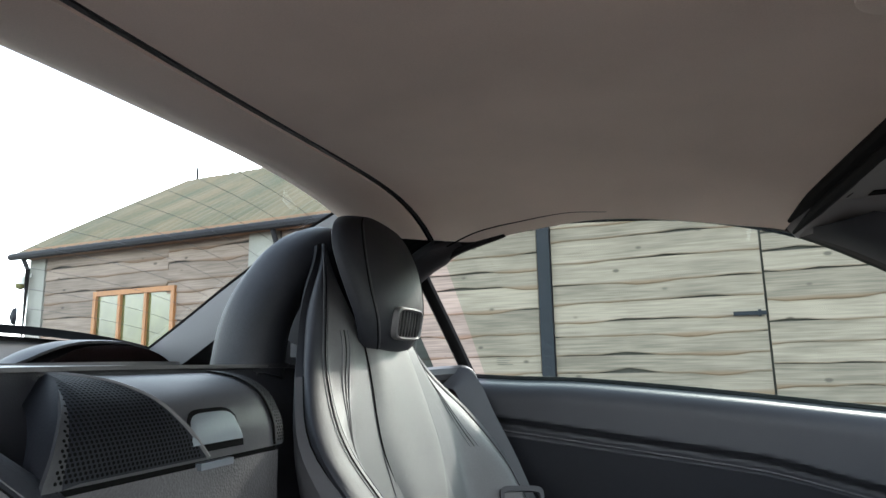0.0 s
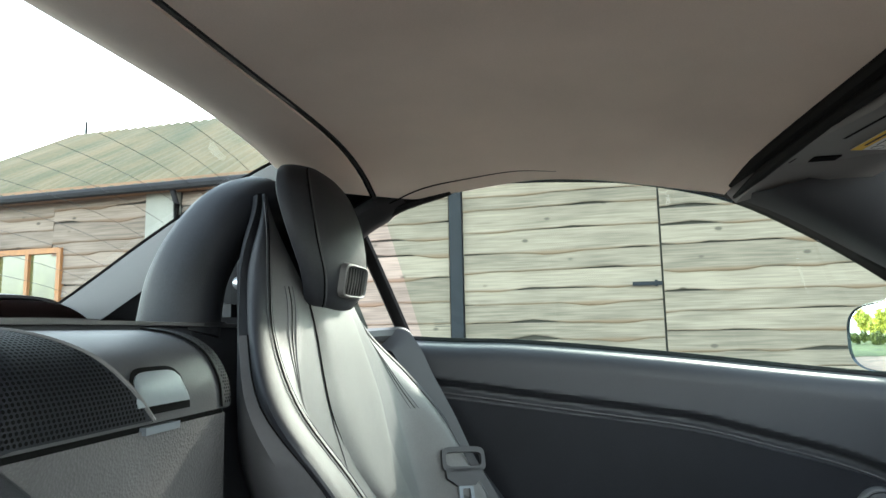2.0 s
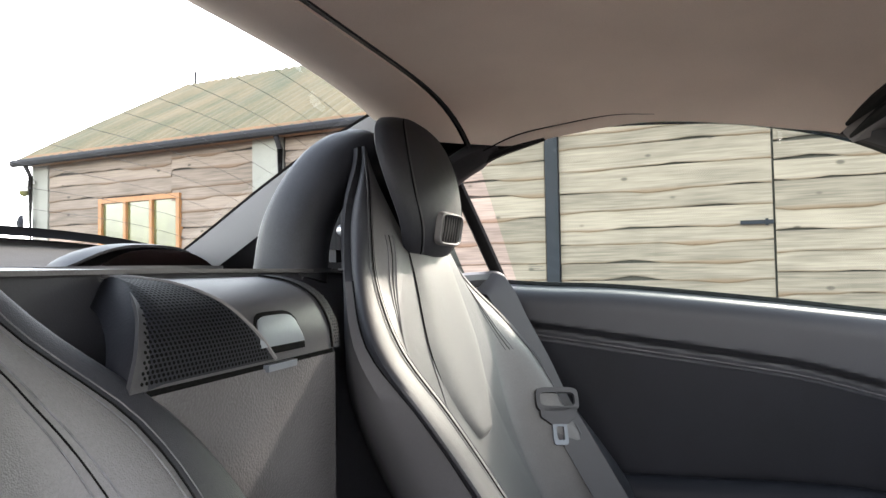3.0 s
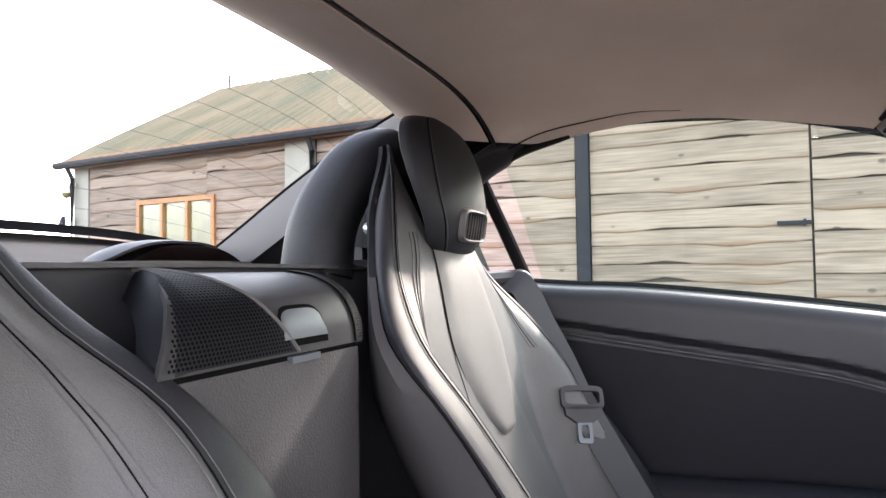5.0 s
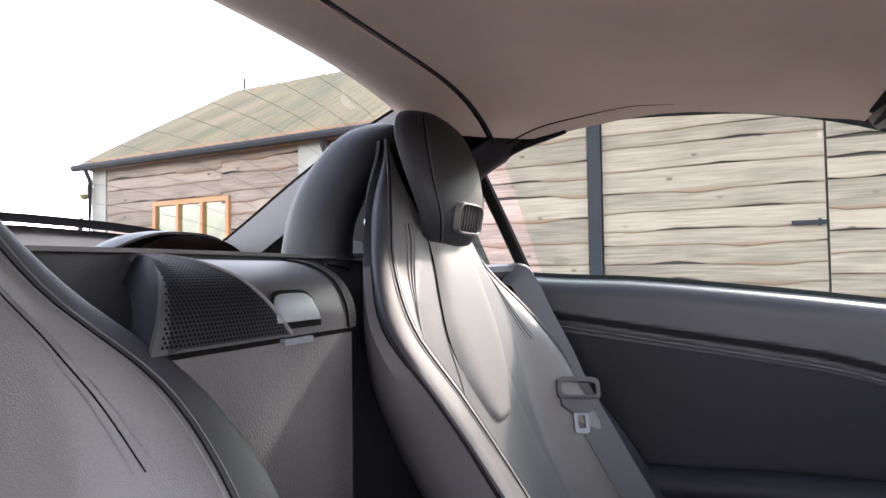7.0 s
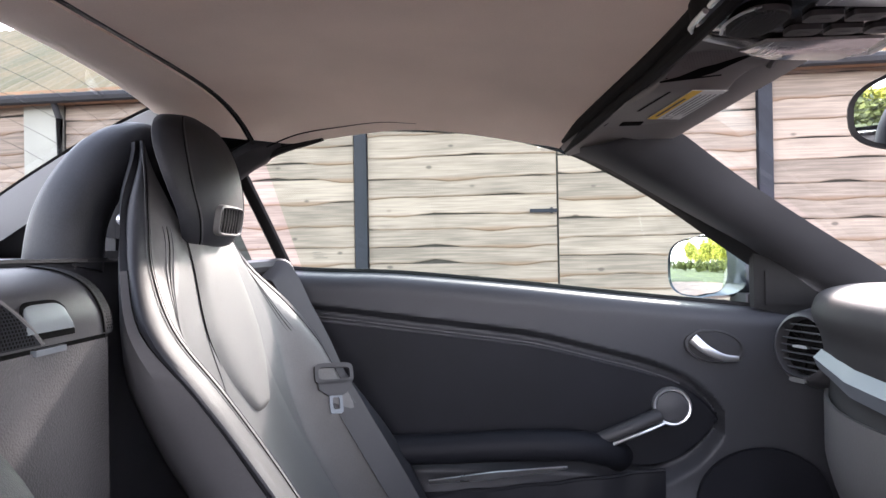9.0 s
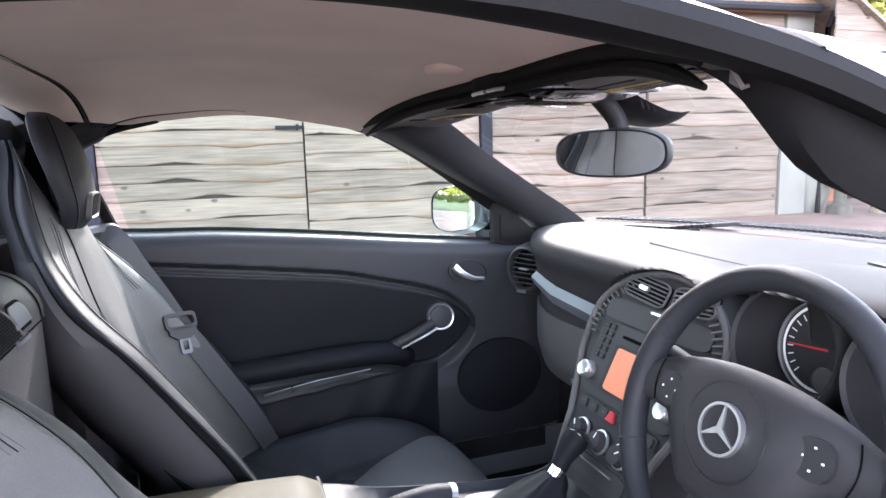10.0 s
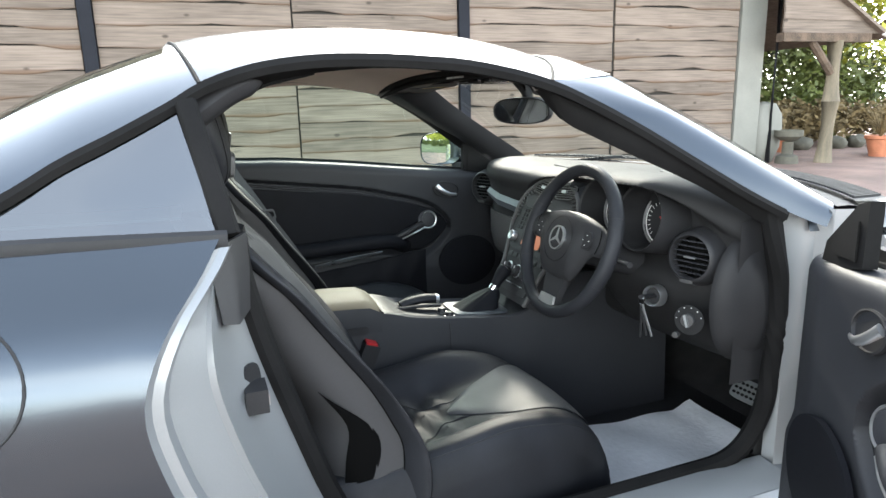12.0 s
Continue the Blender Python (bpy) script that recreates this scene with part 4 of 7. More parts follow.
# outlines of the stitched panels on the backrest: half width by height
PANEL_W = curve_fn([(0.748, 0.002), (0.754, 0.022), (0.768, 0.040), (0.79, 0.060), (0.815, 0.076), (0.845, 0.087), (0.88, 0.094), (0.92, 0.088), (0.96, 0.078), (1.01, 0.068), (1.04, 0.066)])
LOWER_W = curve_fn([(0.38, 0.150), (0.50, 0.148), (0.60, 0.140), (0.66, 0.128), (0.73, 0.108), (0.80, 0.092), (0.88, 0.098)])
SIDE_W = curve_fn([(0.60, 0.200), (0.75, 0.196), (0.87, 0.185), (0.93, 0.160), (0.97, 0.135), (1.01, 0.112), (1.05, 0.098)])


CUSH_Z = curve_fn([(0.08, 0.385), (0.25, 0.392), (0.40, 0.408), (0.50, 0.424), (0.60, 0.428), (0.66, 0.405), (0.70, 0.36), (0.722, 0.30), (0.728, 0.25)])


def make_seat(label):
    """A leather sports seat with a one-piece backrest, wing bolsters and headrest with an air vent."""
    st = thing("car_seat", label, "seat", group="car seats")
    N = 56
    us = [-1 + 2 * k / 112 for k in range(113)]
    part("backrest_face", grid([[face(i, u) for u in us] for i in range(N + 1)]), M_FACE, st, "charcoal leather backrest face")
    for sg in (1, -1):
        rows, shell, seam = [], [], []
        for i in range(N + 1):
            c = face(i, sg)
            z = c.z
            k = 0.2 + 0.8 * sstep(1.154, 1.03, z)
            q = c.lerp(Vector((SEAM_X(z), sg * SEAM_W(z), z)), k)
            e = q.lerp(Vector((SHELL_X(z), sg * (SEAM_W(z) - 0.012 * sstep(1.1, 0.9, z)), z)), k)
            bulge = 0.010 * sstep(1.155, 1.06, z) + 0.014 * sstep(1.02, 0.82, z)
            wide = sstep(0.82, 0.64, z)  # the bolsters swell towards the cushion
            rows.append([c.lerp(q, n / 8) + Vector((0.35 + 0.55 * wide, sg * (1.3 + 0.7 * wide), 0)) * (bulge * math.sin(math.pi * n / 8) ** 0.8) for n in range(9)])
            seam.append(q)
            back = Vector((e.x - 0.03 - 0.05 * sstep(1.0, 0.8, z), sg * 0.55 * SEAM_W(z), z))
            shell.append([q + Vector((-0.001, -sg * 0.003, 0)), q.lerp(e, 0.5) + Vector((0, sg * 0.008, 0)), e, e.lerp(back, 0.5) + Vector((0, sg * 0.006, 0)), back, Vector((back.x - 0.006, 0, z))])
        part("wing_bolster", grid(rows), M_LEATHER, st, "black leather wing bolster")
        part("seat_shell", grid(shell[:44]), M_SHELL, st, "grey hard seat shell half")
        part("wing_back", grid(shell[43:]), M_LEATHER, st, "black leather back of the seat wing")
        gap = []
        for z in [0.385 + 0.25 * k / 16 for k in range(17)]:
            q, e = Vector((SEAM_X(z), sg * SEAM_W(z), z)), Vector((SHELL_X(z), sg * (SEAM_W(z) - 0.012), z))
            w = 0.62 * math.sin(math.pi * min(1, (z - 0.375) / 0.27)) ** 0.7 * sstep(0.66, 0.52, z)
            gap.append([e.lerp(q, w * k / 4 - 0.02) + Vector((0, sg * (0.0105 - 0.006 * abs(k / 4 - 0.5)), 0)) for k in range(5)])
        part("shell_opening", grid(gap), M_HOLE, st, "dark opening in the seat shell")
        part("shell_joint", tube(seam[:44], 0.0016, 5), M_HOLE, st)
        part("bolster_seam", tube([face(i, sg) + Vector((0.0010, 0, 0)) for i in range(N + 1)], 0.0007, 6), M_HOLE, st)
        for du in (0.972, 1.0):
            dx = 0.0016 if du < 1 else 0.0008
            part("stitch_line", tube([face(i, sg * du) + Vector((dx, sg * 0.006 * (du == 1.0), 0)) for i in range(N)], 0.0005, 4), M_STITCH, st)
        # seams of the side panels: a groove between two rows of stitches
        zz = [0.85 + 0.18 * i / 30 for i in range(31)]
        on = lambda z, w: back_front(z, sg * min(0.99, w / CREST_W(z)))
        part("panel_seam", tube([on(z, SIDE_W(z)) + Vector((0.0002, 0, 0)) for z in zz], 0.0007, 4), M_HOLE, st)
        for dw in (-0.005, 0.005):
            part("stitch_line", tube([on(z, SIDE_W(z) + dw) + Vector((0.0004, 0, 0)) for z in zz], 0.0007, 4), M_STITCH, st)
        zz = [0.40 + 0.47 * i / 40 for i in range(41)]
        part("panel_seam", tube([on(z, LOWER_W(z)) + Vector((0.0004, 0, 0)) for z in zz], 0.0005, 4), M_STITCH, st)
    rows = [[back_front(0.39 + 0.48 * i / 30, LOWER_W(0.39 + 0.48 * i / 30) / CREST_W(0.39 + 0.48 * i / 30) * k / 8) + Vector((0.0012 + 0.004 * (1 - abs(k / 8) ** 4), 0, 0)) for k in range(-8, 9)] for i in range(31)]
    part("lower_panel", grid(rows), M_FACE, st, "charcoal leather lower back panel")
    # raised middle panel that narrows to a tongue
    rows = []
    for i in range(41):
        z = 0.748 + 0.29 * (i / 40) ** 1.4
        w = max(0.002, PANEL_W(z))
        rows.append([Vector((BACK_X(z) + 0.002 + 0.011 * (1 - abs(k / 8) ** 5) * sstep(0.748, 0.765, z), w * k / 8, z)) for k in range(-8, 9)])
    mp = part("middle_panel", grid(rows), M_PANEL, st, "grained dark grey leather middle panel")
    for sg in (1, -1):
        part("panel_seam", tube([r[8 + 8 * sg] + Vector((-0.0005, sg * 0.001, 0)) for r in rows], 0.0010, 5), M_HOLE, mp)
    # headrest: an upright egg, its face flattened, narrowing downwards
    HW = curve_fn([(0.994, 0.03), (1.002, 0.060), (1.02, 0.083), (1.045, 0.100), (1.08, 0.118), (1.115, 0.128), (1.145, 0.127), (1.172, 0.111), (1.190, 0.080), (1.200, 0.032)])
    HF = curve_fn([(0.994, -0.056), (1.002, -0.036), (1.02, -0.022), (1.05, -0.014), (1.09, -0.016), (1.13, -0.024), (1.165, -0.037), (1.188, -0.052), (1.200, -0.068)])
    rows = []
    for i in range(33):
        z = 1.097 - 0.103 * math.cos(math.pi * i / 32)
        w, f = HW(z), HF(z)
        dep = 0.020 * min(1, w / 0.10)
        row = []
        for j in range(40):
            t = 2 * math.pi * j / 40
            cy, cx = math.sin(t), math.cos(t)
            if cx >= 0:  # flattened face with rounded edges
                y, x = w * math.copysign(abs(cy) ** 0.8, cy), f - 0.022 * (1 - cx ** 0.6)
            else:  # the back narrows
                y, x = w * math.copysign(abs(cy) ** 1.15, cy), f - 0.022 - dep * abs(cx) ** 1.3
            row.append(Vector((x - 0.022 * (y / 0.14) ** 2, y, z)))
        rows.append(row)
    hr = part("headrest", grid(rows, closed=True, caps=True), M_LEATHER, st, "black leather headrest with air vent")
    for sg in (1, -1):
        line = []
        for i in range(33):
            z = 1.004 + 0.188 * i / 32
            y = HW(z) * (0.80 - 0.10 * sstep(1.05, 1.18, z))
            cx = math.sqrt(max(0, 1 - (y / HW(z)) ** 2.5))
            line.append(Vector((HF(z) - 0.022 * (1 - cx ** 0.6) - 0.022 * (y / 0.14) ** 2 + 0.0006, sg * y, z)))
        part("headrest_seam", tube(line, 0.0008, 4), M_HOLE, hr)
        part("stitch_line", tube([p + Vector((0.0006, -sg * 0.0045, 0)) for p in line], 0.0007, 4), M_STITCH, hr)
    m = frame_to((-0.0150, 0, 1.041), (1, 0, -0.16), (0, 0, 1))
    part("air_vent", grid([[m @ Vector((u * k, v * k, h)) for u, v in oval(0.046, 0.0225, 32, 5)] for k, h in ((1.06, -0.004), (1.0, 0.003), (0.92, 0.004), (0.86, 0.002), (0.84, -0.006))], closed=True), M_GREY_TRIM, hr, "grey framed air vent")
    part("vent_opening", prism(oval(0.0405, 0.0185, 28, 5), m @ pose(0, 0, -0.004), 0.001), M_HOLE, hr)
    for k in range(7):
        part("vent_slat", prism([(-0.0011, -0.0180), (0.0011, -0.0180), (0.0011, 0.0180), (-0.0011, 0.0180)], m @ pose(-0.0315 + 0.0105 * k, 0, -0.003), 0.0040), M_DARK, hr)
    # cushion
    xs = [0.08 + 0.645 * (i / 44) ** 0.9 for i in range(45)]

    def cush(x, u):
        a = abs(u)
        edge = 1 - 0.16 * sstep(0.5, 0.73, x) * a
        g = 0.062 * sstep(0.35, 0.75, a) * sstep(0.72, 0.42, x) - 0.075 * max(0, (a - 0.80) / 0.20) ** 2.2
        wr = 0.0055 * (math.sin(x * 92 + 9 * u) + 0.6 * math.sin(x * 57 - 14 * u + 1.0)) * sstep(0.47, 0.38, x) * sstep(0.12, 0.2, x) * sstep(0.62, 0.35, a)
        return Vector((x + 0.025 * (1 - u * u) * sstep(0.5, 0.66, x), 0.262 * u * edge, CUSH_Z(x) + g + wr))
    rows = [[cush(x, u) for u in us] for x in xs]
    for r in rows:
        r.insert(0, Vector((r[0].x, r[0].y * 0.97, 0.25)))
        r.append(Vector((r[-1].x, r[-1].y * 0.97, 0.25)))
    cu = part("cushion", grid(rows), M_LEATHER, st, "creased black leather seat cushion")
    rows = []
    for i in range(15):
        x = 0.405 + 0.29 * i / 14
        w = 0.02 + 0.66 * (i / 14) ** 0.75
        rows.append([cush(x, w * k / 8) + Vector((0.003, 0, 0.0025 + 0.005 * (1 - abs(k / 8) ** 4))) for k in range(-8, 9)])
    part("thigh_panel", grid(rows), M_FACE, st, "dark grey leather thigh panel")
    for sg in (1, -1):
        part("panel_seam", tube([cush(x, sg * (0.62 - 0.46 * sstep(0.2, 0.41, x) + 0.52 * sstep(0.41, 0.70, x))) + Vector((0, 0, 0.001)) for x in xs[3:39]], 0.0012, 4), M_DARK, cu)
        part("piping", tube([cush(x, sg * 0.88) for x in xs], 0.0016, 5), M_DARK, cu)
    part("seat_base", box(0.10, 0.62, -0.22, 0.22, 0.19, 0.28), M_DARK, st, bevel=0.015)
    for sg in (1, -1):
        part("seat_rail", box(0.02, 0.66, sg * 0.17 - 0.02, sg * 0.17 + 0.02, 0.15, 0.205), M_DARK, st)
        part("side_cover", loft([[(0.05, sg * 0.255, 0.33), (0.30, sg * 0.262, 0.30), (0.62, sg * 0.235, 0.28)], [(0.05, sg * 0.26, 0.22), (0.30, sg * 0.265, 0.205), (0.58, sg * 0.235, 0.22)]], 14, thick=0.008), M_PLASTIC, st)
    return st


seat = make_seat("black leather sports seat with grey shell and belt across it")
seat.location = (0.0, 0.368, 0)
driver = copy_thing(seat, pose(-0.013, -0.389, -0.012, 0, -1.5, 0))
driver["label"] = "black leather sports seat, sunlit cushion, beside the open door"

# seat belt of the passenger seat
belt = thing("seat_belt", "grey seat belt lying over the passenger seat", "seat belt")
bp = spline([(-0.050, 0.650, 0.962), (-0.018, 0.640, 0.945), (0.018, 0.619, 0.885), (0.056, 0.597, 0.825), (0.0905, 0.573, 0.765), (0.130, 0.557, 0.705), (0.170, 0.550, 0.64), (0.212, 0.548, 0.57), (0.252, 0.555, 0.49), (0.285, 0.595, 0.40)], 8)


def ribbon(pts, half, n, thick=0.0015):
    rows = []
    for i, p in enumerate(pts):
        d = (pts[min(i + 1, len(pts) - 1)] - pts[max(i - 1, 0)]).normalized()
        s = d.cross(Vector(n)).normalized() * half
        rows.append([p - s, p, p + s])
    return grid(rows, thick=thick)


part("webbing", ribbon(bp, 0.0255, (0.53, -0.77, 0.36)), M_BELT, belt, "dark grey woven webbing")
tm = frame_to((0.0930, 0.5665, 0.7685), (0.504, -0.777, 0.377), (-0.0115, 0.026, 0.069)) @ Matrix.Diagonal((1.17, 1.17, 1.17, 1))
ring = bmesh.new()
oo, ii = oval(0.031, 0.0165, 28, 5), oval(0.0255, 0.0095, 28, 5)
grid([[tm @ Vector((*p, h)) for p in o] for o, h in ((oo, 0.0), (oo, 0.007), (ii, 0.007), (ii, 0.0), (oo, 0.0))], closed=True, bm=ring)
part("tongue_head", ring, M_PLASTIC, belt, "black plastic belt tongue head")
part("tongue_body", prism([(-0.027, -0.012), (0.027, -0.012), (0.026, -0.024), (0.012, -0.034), (-0.012, -0.034), (-0.026, -0.024)], tm, 0.007), M_PLASTIC, belt, bevel=0.002)
tn = bmesh.new()
oo, ii = oval(0.0105, 0.0155, 20, 7), oval(0.0055, 0.009, 20, 7)
grid([[tm @ Vector((p[0], p[1] - 0.046, h)) for p in o] for o, h in ((oo, 0.002), (oo, 0.005), (ii, 0.005), (ii, 0.002), (oo, 0.002))], closed=True, bm=tn)
part("tongue_blade", tn, M_STRIP, belt, "shiny steel tongue blade")
# buckle of the driver's belt
bk = thing("belt_buckle", "black belt buckle with red release button", "belt buckle", (0.23, -0.118, 0.395))
bk.rotation_euler = (0.1, 0.35, 0)
part("stalk", box(-0.012, 0.012, -0.008, 0.008, -0.14, 0.06), M_DARK, bk)
part("housing", box(-0.022, 0.022, -0.015, 0.015, 0.04, 0.125), M_PLASTIC, bk, bevel=0.004)
part("button", box(-0.019, 0.012, -0.0135, 0.0135, 0.120, 0.130), M_RED, bk, bevel=0.002)

# ---- roll hoops, storage box with loudspeaker, behind the seats ----
for sg in (1, -1):
    hoop = thing("roll_hoop", "black leather covered roll hoop behind the seat", "roll hoop", group="roll hoops")
    path = spline([(-0.200, 0.246, 0.975), (-0.197, 0.258, 1.04), (-0.186, 0.283, 1.092), (-0.170, 0.316, 1.133), (-0.156, 0.368, 1.153), (-0.170, 0.420, 1.133), (-0.186, 0.453, 1.092), (-0.197, 0.478, 1.04), (-0.200, 0.490, 0.975)], 8)
    path = [Vector((p.x, sg * p.y, p.z)) for p in path]
    tilt = lambda t: 1.0 + 0.10 * abs(2 * t - 1) ** 2
    part("hoop", tube(path, 0.0425, 18, 1.08, (1, 0, 0), taper=tilt), M_LEATHER, hoop)
    for p0 in (0.246, 0.490):
        part("stitch_line", tube([p + Vector((0.036, -sg * 0.027 * (1 if p0 < 0.3 else -1), 0.0)).lerp(Vector((0.030, 0, 0.034)), sstep(1.06, 1.15, p.z)) for p in (path[:33] if p0 < 0.3 else path[32:])], 0.0012, 4), M_STITCH, hoop)
        part("collar", prism(oval(0.053, 0.055, 24, 2.4), pose(-0.200, sg * p0, 0.984), 0.005), M_PLASTIC, hoop)
    hinge = thing("hinge_bracket", "grey steel roof hinge bracket with bolts", "bracket", (-0.25, sg * 0.468, 1.075), group="hinge brackets")
    part("plate", prism(oval(0.04, 0.055, 20, 3), frame_to((0, 0, 0), (0.75, -sg * 0.6, 0)), 0.006), M_GREY_TRIM, hinge)
    part("arm", box(-0.02, 0.0, -0.01, 0.01, -0.075, 0.06), M_DARK, hinge, bevel=0.004)
    for dz in (-0.022, 0.02):
        part("bolt", lathe([(0.0, 0.009), (0.006, 0.009), (0.009, 0.006), (0.011, 0.0)], frame_to((0.012, -sg * 0.008, dz), (0.75, -sg * 0.6, 0)), 12), M_SILVER, hinge)

box_t = thing("storage_box", "black storage box between the seats with perforated speaker grille", "storage box")
BOXP = [(-0.052, 0.905), (-0.056, 0.930), (-0.072, 0.956), (-0.10, 0.972), (-0.135, 0.979), (-0.16, 0.980)]
prof = resample(spline([(x, 0, z) for x, z in BOXP], 6), 24)


def lid_pt(y, k, out=0.0):
    """A point of the rounded lid: y across, k from its front edge to its back."""
    p = prof[min(24, max(0, int(k)))].lerp(prof[min(24, max(0, int(k)) + 1)], k - int(k))
    return Vector((p.x + out * 0.7, y, p.z + out * 0.7))


part("lid", grid([[lid_pt(0.112 - (0.276 - 0.086 * (k / 24) ** 1.2) * (1 - i / 20), k) for k in range(25)] for i in range(21)], thick=0.004), M_PLASTIC, box_t, "grained black lid")
LEFT = lambda k: -0.172 + 0.086 * (k / 24) ** 1.2
EDGE = lambda k: -0.093 + 0.085 * (1 - k / 24) ** 1.5
gr = part("speaker_grille", grid([[lid_pt(LEFT(k) + (EDGE(k) - LEFT(k)) * j / 14, k, 0.004 - 0.034 * (1 - min(1, j / 3)) ** 2) for k in range(25)] for j in range(15)]), M_CLOTH, box_t, "perforated black speaker grille")
holes = bmesh.new()
for k in range(0, 42):
    kk = 0.4 + 23.2 * k / 42
    for j in range(40):
        y = LEFT(kk) + 0.09 * (EDGE(kk) - LEFT(kk)) + 0.0042 * j + 0.0021 * (k % 2)
        if y > EDGE(kk) - 0.004:
            break
        c, cx = lid_pt(y, kk, 0.0048), lid_pt(y, min(23.9, kk + 0.5), 0.0048)
        d = (cx - c).normalized() * 0.00145
        e = Vector((0, 0.00145, 0))
        vs = [holes.verts.new(c + d * math.cos(a) + e * math.sin(a)) for a in [math.pi * q / 3 for q in range(6)]]
        holes.faces.new(vs)
tagged(part("perforation", holes, M_HOLE, gr), kind="stuff")
part("grille_edge", tube([lid_pt(EDGE(k) + 0.002, k, 0.004) for k in range(25)], 0.0020, 6), M_GREY_TRIM, box_t)
gr2 = part("side_grille", grid([[lid_pt(0.098 + 0.013 * j / 4, k, 0.003) for k in range(22)] for j in range(5)]), M_DARK, box_t)
part("side_grille_edge", tube([lid_pt(0.096, k, 0.002) for k in range(22)], 0.0012, 5), M_HOLE, box_t)
sh = bmesh.new()
for k in range(40):
    for j in range(3):
        c = lid_pt(0.1005 + 0.0038 * j + 0.0019 * (k % 2), 0.5 + 0.5 * k, 0.0038)
        d = (lid_pt(0.1, min(23.9, 1 + 0.5 * k), 0.0038) - lid_pt(0.1, 0.5 + 0.5 * k, 0.0038)).normalized() * 0.0013
        sh.faces.new([sh.verts.new(c + d * math.cos(a) + Vector((0, 0.0013 * math.sin(a), 0))) for a in [math.pi * q / 3 for q in range(6)]])
tagged(part("perforation", sh, M_HOLE, gr2), kind="stuff")
# silver thumb catch: arched top, set into the lid's front
ARCH = lambda w: (1 - abs(w) ** 5) ** 0.4
part("catch_recess", grid([[lid_pt(0.008 + 0.0375 * (j / 8 - 1), 0.9 + (6.3 * ARCH((j / 8 - 1) * 0.999)) * k / 8, 0.0022) for k in range(9)] for j in range(17)]), M_HOLE, box_t)
part("lid_handle", grid([[lid_pt(0.008 + 0.0335 * (j / 8 - 1), 1.6 + (4.8 * ARCH((j / 8 - 1) * 0.99)) * k / 8, 0.0060 - 0.0025 * (k / 8)) for k in range(9)] for j in range(17)], thick=0.003), M_STRIP, box_t, "satin silver lid handle")
part("box_front", grid([[(-0.058 + 0.004 * (z > 0.5), y, z) for z in (0.16, 0.3, 0.5, 0.7, 0.85, 0.892, 0.9)] for y in [-0.163 + 0.270 * i / 12 for i in range(13)]] + [[(-0.14, 0.112, z) for z in (0.16, 0.3, 0.5, 0.7, 0.85, 0.892, 0.9)]]), M_LEATHER_IN, box_t, "grained dark grey box front")
part("lid_gap", box(-0.12, -0.056, -0.166, 0.106, 0.893, 0.907), M_HOLE, box_t)
part("gap_clip", box(-0.058, -0.050, -0.014, 0.030, 0.897, 0.903), M_STRIP, box_t, bevel=0.001)

# ---- doors ----
BELT_Z = curve_fn([(-0.06, 0.955), (0.05, 0.948), (0.19, 0.942), (0.417, 0.92), (0.639, 0.894), (0.898, 0.866), (1.0, 0.858), (1.13, 0.85)])
SWOOSH = curve_fn([(-0.06, 0.899), (0.047, 0.887), (0.208, 0.866), (0.39, 0.842), (0.48, 0.828), (0.58, 0.803), (0.665, 0.781), (0.734, 0.757), (0.775, 0.733), (0.81, 0.700), (0.832, 0.660), (0.838, 0.60), (0.84, 0.40)])
SWEEP = curve_fn([(-0.06, 0.562), (0.50, 0.558), (0.62, 0.535), (0.70, 0.532), (0.76, 0.556), (0.80, 0.590), (0.83, 0.637), (0.845, 0.70), (1.2, 1.0)])  # the insert's lower edge


def panel_y(x, z):
    """How far out the door's lining stands, for the closed passenger door."""
    t = min(1, (BELT_Z(x) - z) / 0.040)
    y = 0.718 - 0.040 * (1 - (1 - t) ** 2.4) ** (1 / 2.4)
    d = SWOOSH(x) - z
    ring = sstep(0.0, 0.018, d) * sstep(-0.008, 0.018, z - SWEEP(x))
    y += 0.014 * ring + 0.016 * ring * max(sstep(0.034, 0.022, d), sstep(0.034, 0.022, z - SWEEP(x)))
    y -= 0.012 * sstep(0.54, 0.48, z)
    y += 0.015 * sstep(0.98, 1.10, x)
    return y


